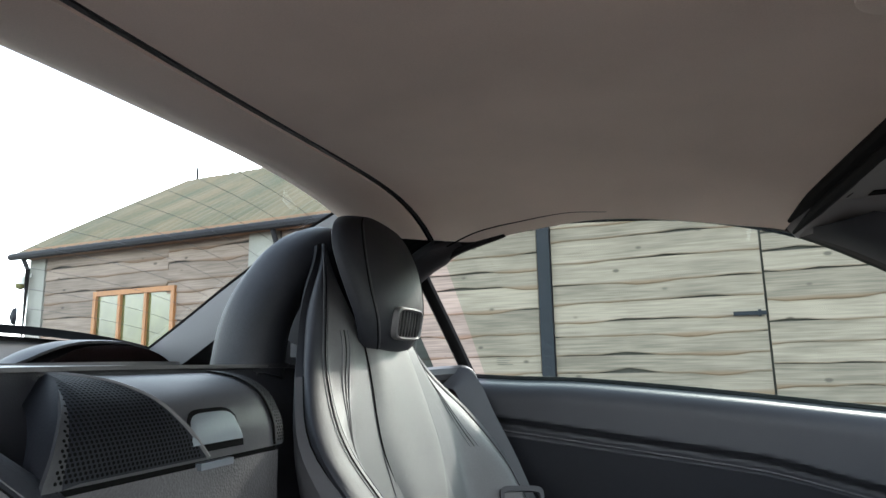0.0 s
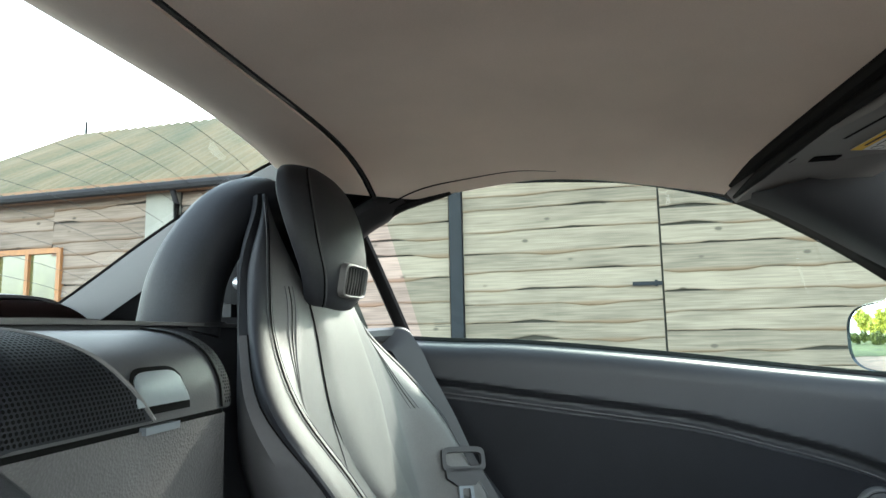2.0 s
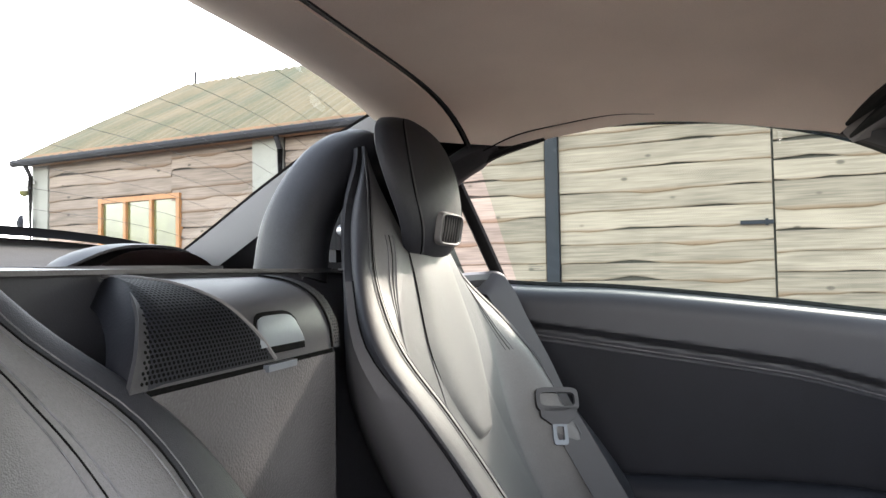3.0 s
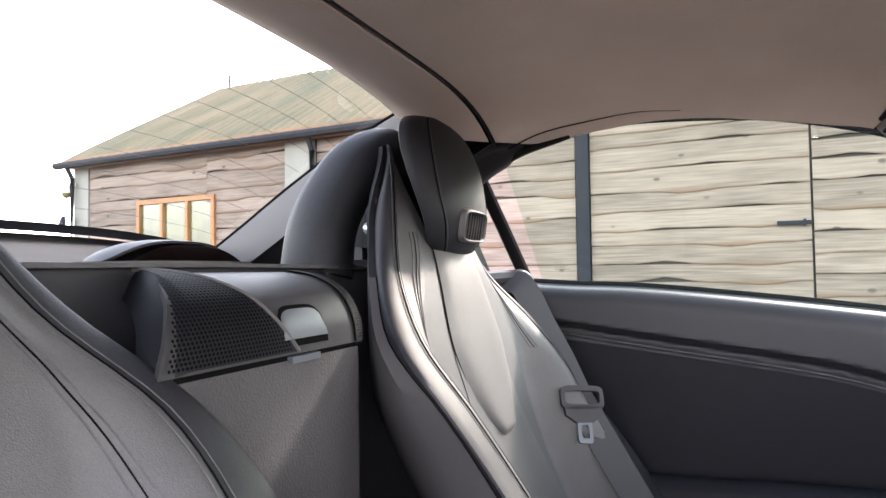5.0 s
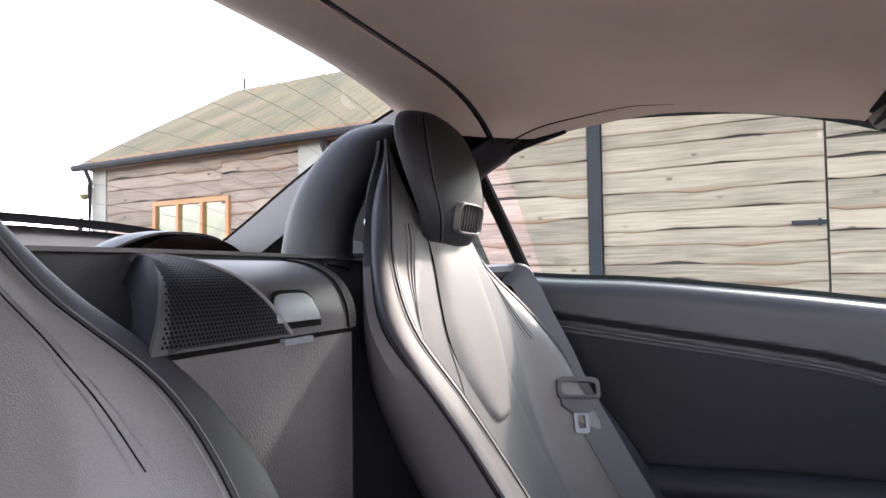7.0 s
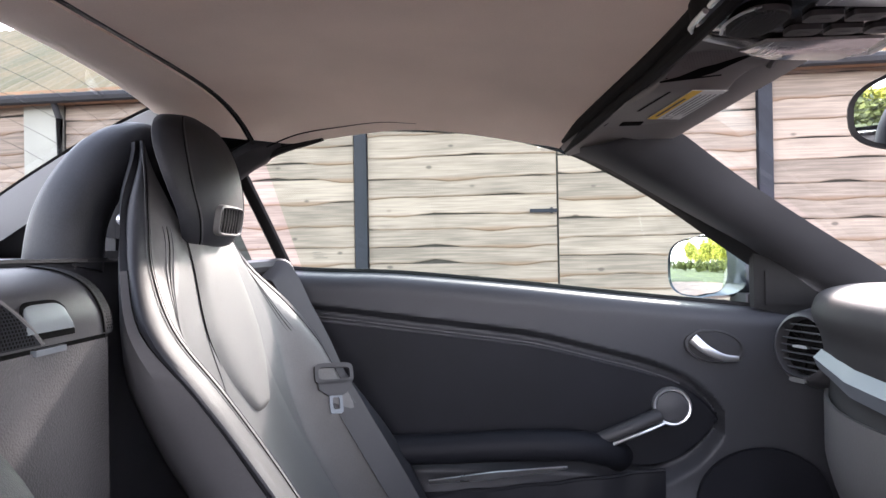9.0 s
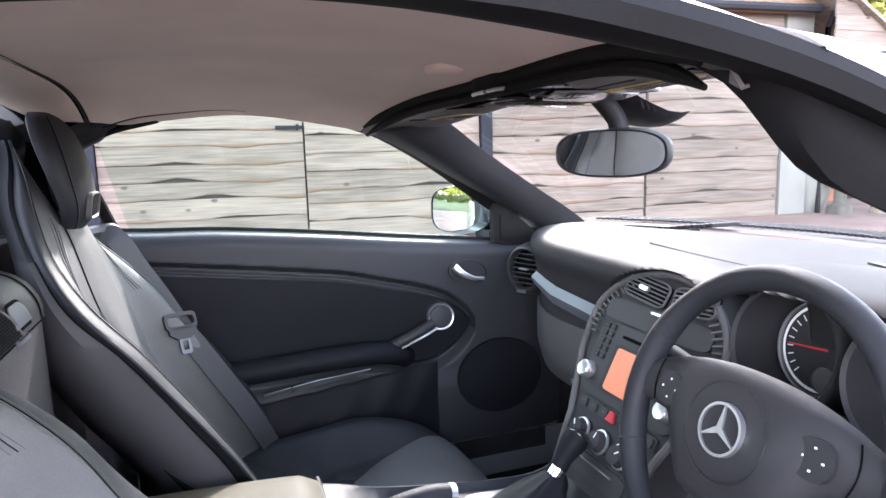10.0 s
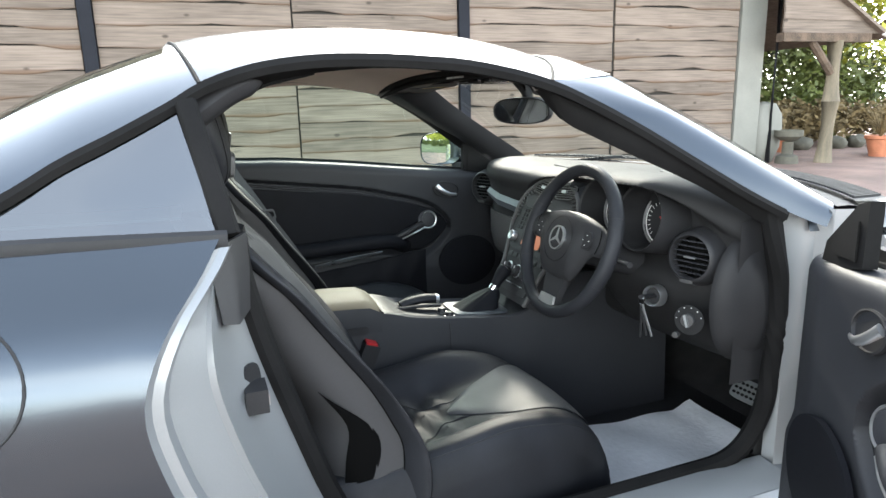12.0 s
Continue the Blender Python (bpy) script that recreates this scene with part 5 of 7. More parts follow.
def make_door(name, label, closed):
    d = thing(name, label, "car door")
    xs = [-0.03 + 1.12 * i / 224 for i in range(225)]
    ins = []
    bm, bi = bmesh.new(), bmesh.new()
    n = 150
    P = [[Vector((x, 0, 0)) for _ in range(n + 1)] for x in xs]
    for i, x in enumerate(xs):
        b = BELT_Z(x)
        for k in range(n + 1):
            z = b - (b - 0.325) * (0.12 * k / 20 if k < 20 else 0.12 + 0.88 * (k - 20) / (n - 20))
            P[i][k] = Vector((x, panel_y(x, z), z))
    grid(P, bm=bm)
    for x in [-0.028 + 0.85 * i / 90 for i in range(91)]:
        top, low = SWOOSH(x) - 0.026, SWEEP(x) + 0.026
        if top < low + 0.01:
            break
        ins.append([Vector((x, panel_y(x, top - (top - low) * k / 24) - 0.0015 + 0.004 * (k == 0), top - (top - low) * k / 24)) for k in range(25)])
    grid(ins, bm=bi)
    grid([[P[i][0] + Vector((0, 0, 0)), P[i][0] + Vector((0, 0.010, 0.004)), P[i][0] + Vector((0, 0.018, 0.0))] for i in range(225)], bm=bm)
    grid([[P[0][k], P[0][k] + Vector((-0.006, 0.02, 0)), P[0][k] + Vector((-0.004, 0.06, 0))] for k in range(n + 1)], bm=bm)
    part("lining", bm, M_NAVY, d, "dark grey grained door lining")
    part("insert", bi, M_CLOTH, d, "black leather door insert")
    part("insert_seam", tube([(x, panel_y(x, SWOOSH(x) - 0.030) - 0.0024, SWOOSH(x) - 0.027) for x in xs[4:158:2]], 0.0013, 4), M_STITCH, d)
    part("window_seal", tube([(x, 0.731, BELT_Z(x) + 0.004) for x in xs[::8]], 0.007, 6), M_RUBBER, d)
    # armrest with a silver blade, pocket, loudspeaker
    arm = spline([(0.02, 0.655, 0.600), (0.24, 0.648, 0.606), (0.40, 0.640, 0.615), (0.53, 0.642, 0.616), (0.60, 0.660, 0.600), (0.63, 0.69, 0.58)], 8)
    ar = part("armrest", tube(arm, 0.030, 14, 0.95, (0, 0, 1)), M_CLOTH, d, "black padded armrest")
    part("armrest_blade", loft([[(0.26, 0.622, 0.556), (0.38, 0.607, 0.578), (0.52, 0.615, 0.586)], [(0.26, 0.628, 0.548), (0.38, 0.616, 0.562), (0.52, 0.622, 0.580)]], 14, thick=0.003), M_SILVER, ar, "satin silver blade")
    rows = []
    for i in range(31):
        x = 0.05 + 0.66 * i / 30
        top = 0.505 + 0.06 * (i / 30) ** 1.6
        rows.append([Vector((x, 0.662 - 0.030 * math.sin(math.pi * (k / 8)) * (1 - (i / 30) ** 4) + 0.004 * math.sin(x * 60 + k), top - (top - 0.36) * k / 8)) for k in range(9)])
    part("map_pocket", grid(rows, thick=0.004), M_CLOTH, d, "gathered black map pocket")
    part("pocket_edge", tube([r[0] + Vector((0, -0.002, 0)) for r in rows], 0.004, 6), M_CLOTH, d)
    sp = part("loudspeaker", prism(oval(0.125, 0.105, 36), frame_to((0.895, 0.668, 0.50), (0, -1, 0)), 0.010), M_CLOTH, d, "round black speaker grille", bevel=0.003)
    # pull handle from the armrest up to a silver ringed disc
    gp = spline([(0.570, 0.668, 0.612), (0.605, 0.652, 0.632), (0.655, 0.650, 0.653), (0.700, 0.662, 0.668)], 8)
    pull = part("pull_handle", tube(gp, 0.0165, 12, 0.8), M_PLASTIC, d, "black pull handle with silver trim")
    part("pull_trim", tube([p + Vector((0.007, -0.008, -0.0135)) for p in gp[2:]], 0.0050, 8, 0.7), M_SILVER, pull, "silver strip")
    part("pull_foot", tube([gp[0] + Vector((-0.012, 0.004, 0.006)), gp[0] + Vector((0.004, -0.006, -0.010)), gp[0] + Vector((0.022, -0.006, -0.012))], 0.0085, 8, 0.6), M_SILVER, pull, "flared silver foot")
    m = frame_to((0.733, 0.700, 0.678), (-0.12, -1, 0.12))
    part("pull_disc", lathe([(0.036, -0.02), (0.0375, 0.018), (0.0365, 0.027), (0.034, 0.030), (0.031, 0.029), (0.030, 0.026), (0.0, 0.026)], m, 36), M_SILVER, pull, "silver ringed disc")
    part("pull_cap", lathe([(0.0300, 0.026), (0.0285, 0.0290), (0.022, 0.0305), (0.0, 0.0312)], m, 32), M_NAVY, pull)
    # opener
    m = frame_to((0.812, 0.678, 0.796), (0.05, -1, 0.1), (0.16, 0, 1))
    hb = part("opener_bezel", lathe([(1.0, 0.0), (1.0, 0.006), (0.9, 0.007), (0.86, 0.002), (0.0, 0.0015)], m @ Matrix.Diagonal((0.058, 0.033, 1, 1)), 36), M_DARK, d, "black oval opener recess")
    lv = spline([(-0.046, 0.010, 0.010), (-0.020, -0.008, 0.016), (0.012, -0.018, 0.016), (0.044, -0.017, 0.010)], 8)
    part("opener_lever", tube([m @ Vector(p) for p in lv], 0.0105, 10, 0.5, (0, 1, 0.1), taper=lambda t: 1.0 - 0.45 * t), M_SILVER, hb, "silver opener lever")
    m = frame_to((0.05, 0.704, BELT_Z(0.05)), (0, 0, 1))
    part("lock_pin", lathe([(0.009, 0.0), (0.010, 0.003), (0.004, 0.005), (0.0035, 0.018), (0.0055, 0.020), (0.005, 0.025), (0.0, 0.026)], m, 12), M_DARK, d)
    # mirror triangle at the pillar foot
    tri = prism([(0.895, 0.868), (0.895, 0.975), (0.93, 0.965), (1.03, 0.885), (1.04, 0.85), (0.95, 0.855)], Matrix(((1, 0, 0, 0), (0, 0, -1, 0.715), (0, 1, 0, 0), (0, 0, 0, 1))), 0.022)
    part("mirror_triangle", tri, M_RUBBER, d, bevel=0.005)
    part("tweeter_grille", prism([(0.915, 0.875), (0.915, 0.94), (0.93, 0.935), (1.0, 0.882), (0.99, 0.872)], Matrix(((1, 0, 0, 0), (0, 0, -1, 0.692), (0, 1, 0, 0), (0, 0, 0, 1))), 0.003), M_RUBBER, d, bevel=0.001)
    # outer skin, edges
    zs = [0.20 + (BELT_Z(0.5) + 0.03 - 0.20) * i / 24 for i in range(25)]
    sk = grid([[Vector((SHUT(z) + 0.006 + (1.115 - SHUT(z) - 0.006) * k / 24, SIDE(z) if z < 0.94 else 0.748, min(z, BELT_Z(SHUT(z) + (1.1 - SHUT(z)) * k / 24) + 0.006))) for k in range(25)] for z in zs])
    part("door_skin", sk, M_PAINT, d, "silver-blue outer skin")
    ends = bmesh.new()
    grid([[(SHUT(z) + 0.006, SIDE(z), z), (-0.02, 0.735, z), (-0.03, 0.715, z)] for z in zs[:-2]], bm=ends)
    grid([[(1.115, SIDE(z), z), (1.12, 0.77, z), (1.09, 0.725, z)] for z in zs[:-2]], bm=ends)
    grid([[(x, 0.86, 0.20), (x, 0.76, 0.26), (x, panel_y(x, 0.325), 0.325)] for x in (-0.03, 0.5, 1.09)], bm=ends)
    part("door_edge", ends, M_JAMB, d)
    # wing mirror
    mh = part("mirror_housing", wing_mirror(), M_PAINT, d, "silver-blue wing mirror housing")
    part("mirror_stalk", box(0.90, 0.955, 0.735, 0.83, 0.868, 0.892), M_DARK, d, bevel=0.008)
    m = wing_pose()
    part("mirror_glass", grid([[m @ Vector((u * 0.86 - 0.013, v, 0.0065 - (u * u + v * v) / 2.4)) for u, v in mirror_outline(k)] for k in (0.94, 0.8, 0.6, 0.4, 0.2, 0.002)], closed=True), M_MIRROR, mh, "convex wing mirror glass")
    return d


def wing_pose():
    return frame_to((0.858, 0.875, 0.940), (-0.865, -0.50, 0.010))


def mirror_outline(k):
    return [(k * u * (1.0 if u < 0 else 1.05), k * v * (1 if v > 0 else 0.95) + 0.006 * (u > 0)) for u, v in oval(0.096, 0.068, 40, 3.2)]


def wing_mirror():
    """A rounded shell behind the mirror glass."""
    m = wing_pose()
    o = mirror_outline(1.0)
    rings = [(0.93, 0.002), (1.0, 0.006), (1.05, -0.004), (1.08, -0.025), (1.04, -0.055), (0.88, -0.085), (0.55, -0.105), (0.02, -0.112)]
    wide = lambda u, k: u * k * (1 + 0.30 * min(1, max(0, (k - 0.93) / 0.1 if k < 1.03 else 1)) * (u > 0))
    return grid([[m @ Vector((wide(u, k) if i else u * k * 0.86 - 0.013, v * k, h)) for u, v in o] for i, (k, h) in enumerate(rings)], closed=True)


pdoor = make_door("passenger_door", "closed passenger door, dark grey lining with black insert", True)
gl = part("side_window", loft([[(x, INNER_Y(x) + 0.028, INNER_Z(x) + 0.006) for x in [-0.035 + 0.925 * i / 30 for i in range(31)]], [(x, 0.735, BELT_Z(x) - 0.02) for x in [0.0 + 0.895 * i / 30 for i in range(31)]]], 30), M_GREEN_GLASS, pdoor, "raised green-tinted side window")
gl.visible_shadow = False
part("rear_edge_seal", tube([(-0.090, 0.604, 1.150), (-0.062, 0.660, 1.055), (-0.032, 0.720, 0.950)], 0.0125, 8, 0.6, (0, 1, 0)), M_RUBBER, pdoor, "black guide for the side window's rear edge")
part("glass_mark", box(0.018, 0.048, 0.727, 0.728, 0.979, 0.9802), M_GREY_TRIM, gl)
for dz, w in ((0.005, 0.022), (0.009, 0.028), (0.013, 0.018)):
    part("glass_mark", box(0.018, 0.018 + w, 0.7255 - dz * 0.4, 0.7265 - dz * 0.4, 0.978 + dz, 0.9790 + dz), M_GREY_TRIM, gl)
# belt guide cover behind the closed door
part("belt_guide", tube(spline([(-0.10, 0.60, 0.962), (-0.06, 0.66, 0.965), (-0.03, 0.685, 0.962), (-0.022, 0.69, 0.92), (-0.022, 0.69, 0.85)], 6), 0.016, 8, 0.9), M_PLASTIC, car)

# the driver's door is the twin, mirrored and swung open about its hinge
ddoor = make_door("driver_door", "open driver's door, dark grey lining with black insert", False)
HINGE = Vector((1.10, -0.88, 0))
swing = Matrix.Translation((1.09, -0.965, 0)) @ Matrix.Rotation(radians(60), 4, "Z") @ Matrix.Translation(-HINGE)
for o in ddoor.children_recursive:
    me = o.data.copy()
    me.transform(Matrix.Diagonal((1, -1, 1, 1)))
    me.flip_normals()
    me.transform(swing)
    o.data = me

# ---- dashboard ----
dash = thing("dashboard", "charcoal dashboard with round vents and twin dials", "dashboard")


def hump(y):
    """The hood over the dials, in front of the driver."""
    return sstep(-0.67, -0.49, y) * sstep(-0.19, -0.26, y)


def mound(y):
    """The raised middle over the centre stack."""
    return sstep(-0.27, -0.215, y) * sstep(0.155, 0.125, y)


def dash_end(y):
    """How far the dash sweeps forward towards its ends."""
    return (0.16 if y > 0 else 0.085) * max(0, (abs(y) - 0.30) / 0.39) ** 2


rows = []
for i in range(369):
    y = -0.69 + 1.38 * i / 368
    h, c, e = hump(y), mound(y), max(0, (abs(y) - 0.56) / 0.13) ** 2
    gx = glass_foot(y).x - 0.015
    pr = [(gx, 0.898), (gx - 0.08, 0.908), (1.16 - 0.03 * e, 0.915 + 0.008 * h), (1.03, 0.921 + 0.022 * h), (0.94, 0.921 + 0.034 * h + 0.004 * c), (0.885 - 0.045 * h, 0.910 + 0.042 * h), (0.868 - 0.06 * h, 0.888 + 0.052 * h), (0.868 - 0.05 * h, 0.868 + 0.066 * h), (0.880 + 0.04 * h, 0.842 + 0.075 * h), (0.888 + 0.055 * h, 0.80), (0.895 + 0.04 * h, 0.755), (0.885 + 0.01 * h, 0.715), (0.895, 0.675), (0.925, 0.62), (0.985, 0.545), (1.08, 0.48), (1.20, 0.45)]
    w = dash_end(y) / 0.075
    za = 0.80 + 0.10 * math.sqrt(max(0, 1 - ((y + 0.042) / 0.17) ** 2))  # underside of the stack's arched cowl
    inset = 0.075 * (sstep(0.172, 0.160, y + 0.042) if y > -0.042 else sstep(-0.27, -0.215, y))
    za = za if y > -0.14 else 0.91
    pts = resample(spline([(x + 0.075 * w * sstep(1.22, 1.02, x) + 0.03 * e, y, z - 0.05 * e * sstep(0.72, 0.90, z)) for x, z in pr], 5), 240)
    rows.append([Vector((p[0] + inset * sstep(za + 0.012, za - 0.006, p[2]) * sstep(0.50, 0.60, p[2]), p[1], p[2])) for p in pts])
part("dash_moulding", grid(rows), M_DASH, dash, "dark grey soft dashboard moulding")
part("dash_top_groove", tube([(1.00 - 0.03 * math.sin(math.pi * t), 0.16 - 0.62 * t, 0.9245 + 0.022 * hump(0.16 - 0.62 * t)) for t in [i / 30 for i in range(31)]], 0.002, 5), M_DARK, dash)
part("demister_slot", prism(oval(0.012, 0.10, 20, 6), pose(1.13, -0.28, 0.922, 0, 4, -16), 0.004), M_DARK, dash)
# aluminium strip across the passenger side
part("trim_strip", loft([[(0.918, 0.485, 0.818), (0.884, 0.33, 0.813), (0.878, 0.135, 0.806)], [(0.908, 0.488, 0.806), (0.872, 0.33, 0.797), (0.866, 0.135, 0.790)], [(0.914, 0.488, 0.792), (0.878, 0.33, 0.778), (0.872, 0.135, 0.770)]], 20, thick=0.004), M_STRIP, dash, "blue-grey aluminium trim strip")
gb = part("glovebox_lid", grid([[(dash_end(0.14 + 0.40 * k / 8) + 0.893 - 0.012 * math.sin(math.pi * k / 8) + 0.035 * max(0, (0.66 - z) / 0.1) ** 1.5, 0.14 + 0.40 * k / 8, z) for z in [0.745 - 0.145 * j / 8 for j in range(9)]] for k in range(9)], thick=0.006), M_GREY_TRIM, dash, "dark grey glovebox lid")
part("glovebox_catch", box(0.885, 0.897, 0.19, 0.27, 0.612, 0.628), M_SILVER, gb, bevel=0.003)


def round_vent(at, z, r, label):
    """A round air vent with a ring, slats and a thumb wheel."""
    m = frame_to(at, z)
    v = part("round_vent", lathe([(r * 1.55, -0.085), (r * 1.42, -0.03), (r * 1.24, 0.002), (r * 1.15, 0.009), (r * 1.05, 0.011), (r, 0.006), (r * 0.98, -0.012)], m, 40), M_PLASTIC, dash, label)
    part("vent_depth", lathe([(r * 0.98, -0.012), (0, -0.013)], m, 32), M_HOLE, v)
    for k in range(-3, 4):
        hw = math.sqrt(max(0.01, 1 - (k / 4.0) ** 2)) * r * 0.96
        part("vent_slat", prism([(-hw, -0.0012), (hw, -0.0012), (hw, 0.0012), (-hw, 0.0012)], m @ pose(0, k * r / 4.0, -0.008), 0.010), M_NAVY, v)
    part("vent_tab", prism(oval(r * 0.30, r * 0.05, 16, 4), m @ pose(0, 0, 0.003), 0.008), M_SILVER, v)
    part("thumb_wheel", prism(oval(r * 0.34, r * 0.08, 16, 4), m @ pose(0, -r * 1.16, 0.006), 0.006), M_GREY_TRIM, v)
    return v


round_vent((0.912, -0.590, 0.779), (-0.96, -0.26, 0.10), 0.048, "round driver's air vent")
round_vent((0.925, 0.562, 0.812), (-0.93, -0.36, 0.10), 0.050, "round passenger air vent")
# side cheek of the dash that shows in the open doorway
rows = []
for i in range(13):
    t = math.pi / 2 * i / 12
    rows.append([Vector((1.018 + (0.108 * math.copysign(abs(math.cos(a)) ** 0.85, math.cos(a))) * math.cos(t), -0.655 - 0.055 * math.sin(t), 0.688 + 0.152 * math.sin(a) * math.cos(t))) for a in [2 * math.pi * j / 32 for j in range(32)]])
part("dash_cheek", grid(rows, closed=True), M_DARK, dash, "black rounded end of the dashboard")
part("dash_end", grid([[(x, -0.69, z) for z in (0.50, 0.62, 0.75, 0.86, 0.90 - 0.03 * (x < 1.0))] for x in (0.95, 1.05, 1.15, 1.28)]), M_DARK, dash)
lv = part("side_demister", prism([(-0.035, -0.018), (0.035, -0.012), (0.04, 0.012), (-0.03, 0.014)], frame_to((0.995, -0.632, 0.866), (-0.5, -0.55, 0.75), (0.5, -0.3, 0.6)), 0.003), M_DARK, dash, "small black side vent")
for k in range(-2, 3):
    part("vent_slat", prism([(-0.001, -0.012), (0.001, -0.012), (0.001, 0.012), (-0.001, 0.012)], frame_to((0.995, -0.632, 0.866), (-0.5, -0.55, 0.75), (0.5, -0.3, 0.6)) @ pose(k * 0.012, 0, 0.003), 0.003), M_GREY_TRIM, lv)

# dials in two hooded tubes
part("dial_panel", grid([[(0.957, y, z) for z in (0.77, 0.85, 0.93)] for y in (-0.58, -0.36, -0.16)]), M_DARK, dash)
for y, nd in ((-0.285, 0.6), (-0.455, 2.9)):
    m = frame_to((0.952, y, 0.838), (-1, -0.02, 0.18))
    tb = part("dial_tube", lathe([(0.070, 0.0), (0.072, 0.05), (0.076, 0.088), (0.081, 0.092), (0.083, 0.085), (0.083, 0.0)], m, 40), M_DARK, dash, "black hooded dial tube")
    part("dial_face", prism(oval(0.067, 0.067, 36), m @ pose(0, 0, 0.012), 0.001), M_DARK, tb, "black dial face")
    part("dial_ring", lathe([(0.066, 0.012), (0.066, 0.018), (0.063, 0.018), (0.0625, 0.013)], m, 40), M_SILVER, tb)
    part("tick_band", lathe([(0.060, 0.0138), (0.056, 0.0138)], m, 40), M_WHITE, tb, "pale band of dial marks")
    for k in range(21):
        a = radians(230 - 280 * k / 20)
        part("dial_mark", prism([(-0.0008, 0), (0.0008, 0), (0.0008, 0.009), (-0.0008, 0.009)], m @ pose(0, 0, 0.0142, 0, 0, math.degrees(a) - 90) @ pose(0, 0.043, 0), 0.0004), M_WHITE, tb)
    part("needle", prism([(-0.0016, -0.012), (0.0016, -0.012), (0.0008, 0.05), (-0.0008, 0.05)], m @ pose(0, 0, 0.016, 0, 0, math.degrees(nd) + 60), 0.001), M_RED, tb, "red needle")
    part("small_dial", lathe([(0.0, 0.0145), (0.017, 0.0145), (0.018, 0.017), (0.019, 0.0145)], m @ pose(0.012, -0.040, 0), 24), M_GREY_TRIM, tb)

# centre stack: a leaning panel with vents, screen and switches
SM = frame_to((0.824, 0.0, 0.75), (-0.894, 0, 0.447), (0.447, 0, 0.894))
stack = thing("centre_stack", "black centre stack with orange screen, knobs and vents", "centre stack")


def sp(u, v, h=0.0):
    """On the stack: u towards the passenger, v up, h out of its face."""
    return SM @ Vector((-u, v, h))


def plate(u0, u1, v0, v1, h, material, name, parent, label="", p=6, bev=0.0):
    o = oval(abs(u1 - u0) / 2, abs(v1 - v0) / 2, 28, p)
    return part(name, prism(o, SM @ pose(-(u0 + u1) / 2, (v0 + v1) / 2, 0), h), material, parent, label, bevel=bev)


UC = -0.042  # the stack's middle line, set towards the driver
arch = [(UC + 0.166 * math.cos(math.pi * i / 40), 0.055 + 0.112 * math.sin(math.pi * i / 40)) for i in range(41)]
outline = [(UC + 0.098, -0.22), (UC + 0.115, -0.12), (UC + 0.160, 0.0)] + arch + [(UC - 0.160, 0.0), (UC - 0.115, -0.12), (UC - 0.098, -0.22)]
part("stack_panel", prism([(-u, v) for u, v in outline], SM @ pose(0, 0, -0.10), 0.10), M_DARK, stack, "black stack panel", bevel=0.004)
rim = [sp(u, v, 0.003) for u, v in outline]
part("stack_rim", tube(resample(rim, 110), 0.0065, 8), M_GREY_TRIM, stack, "grey curved rim")
cowl = []
for k in range(-3, 44):
    a = math.pi * k / 40
    u, v = math.cos(a), math.sin(a)
    cowl.append([sp(UC + 0.166 * u, 0.055 + 0.112 * v, 0.002), sp(UC + 0.171 * u, 0.055 + 0.117 * v, 0.004), sp(UC + 0.178 * u, 0.055 + 0.123 * v, -0.006)] + [sp(UC + 0.178 * u, 0.055 + 0.123 * v, -0.006) + Vector((0.035 * m * max(0.1, v) ** 0.7, 0, (0.011 * m - 0.004 * m * m) * max(0, v))) for m in (1, 2, 3)])
part("stack_cowl", grid(cowl), M_DASH, stack, "grey arched cowl over the stack")
for sg in (1, -1):
    for k in range(12):
        a = radians(-14 + 6.2 * k)
        u, v = UC + sg * 0.150 * math.cos(a), 0.055 + 0.096 * math.sin(a)
        part("side_louvre", prism([(-0.0095, -0.0016), (0.0095, -0.0016), (0.0095, 0.0016), (-0.0095, 0.0016)], SM @ pose(-u, v, 0.001, 0, 0, -sg * 3.2 * k), 0.005), M_GREY_TRIM, stack)
for u0, u1, tilt in ((-0.050, 0.062, -5), (-0.158, -0.064, 5)):
    uc, hw = (u0 + u1) / 2, (u1 - u0) / 2
    vm = SM @ pose(-uc, 0.133, 0, 0, 0, tilt)
    v = part("air_vent", prism(oval(hw, 0.021, 28, 6), vm, 0.006), M_HOLE, stack, "black slatted air vent")
    part("vent_frame", tube([vm @ Vector((x, y, 0.007)) for x, y in oval(hw, 0.021, 40, 6) + oval(hw, 0.021, 40, 6)[:1]], 0.0022, 5, caps=False), M_GREY_TRIM, v)
    for k in range(5):
        part("vent_slat", prism([(-hw * 0.95, -0.0013), (hw * 0.95, -0.0013), (hw * 0.95, 0.0013), (-hw * 0.95, 0.0013)], vm @ pose(0, -0.0142 + 0.0071 * k, 0.005), 0.006), M_GREY_TRIM, v)
    part("vent_tab", prism(oval(0.012, 0.0042, 14, 4), vm @ pose(0, 0, 0.010), 0.006), M_SILVER, v)
plate(UC - 0.132, UC + 0.132, 0.064, 0.104, 0.005, M_PLASTIC, "storage_flap", stack, "charcoal cover flap", bev=0.002)
plate(UC - 0.014, UC + 0.014, 0.095, 0.099, 0.008, M_SILVER, "flap_catch", stack)
hu = plate(UC - 0.125, UC + 0.125, -0.074, 0.060, 0.004, M_PLASTIC, "head_unit", stack, "black radio unit", 9, bev=0.002)
plate(UC - 0.060, UC + 0.060, 0.038, 0.044, 0.0052, M_HOLE, "card_slot", hu)
plate(UC - 0.060, UC + 0.068, -0.061, 0.027, 0.0050, M_DARK, "screen_bezel", hu, "", 14)
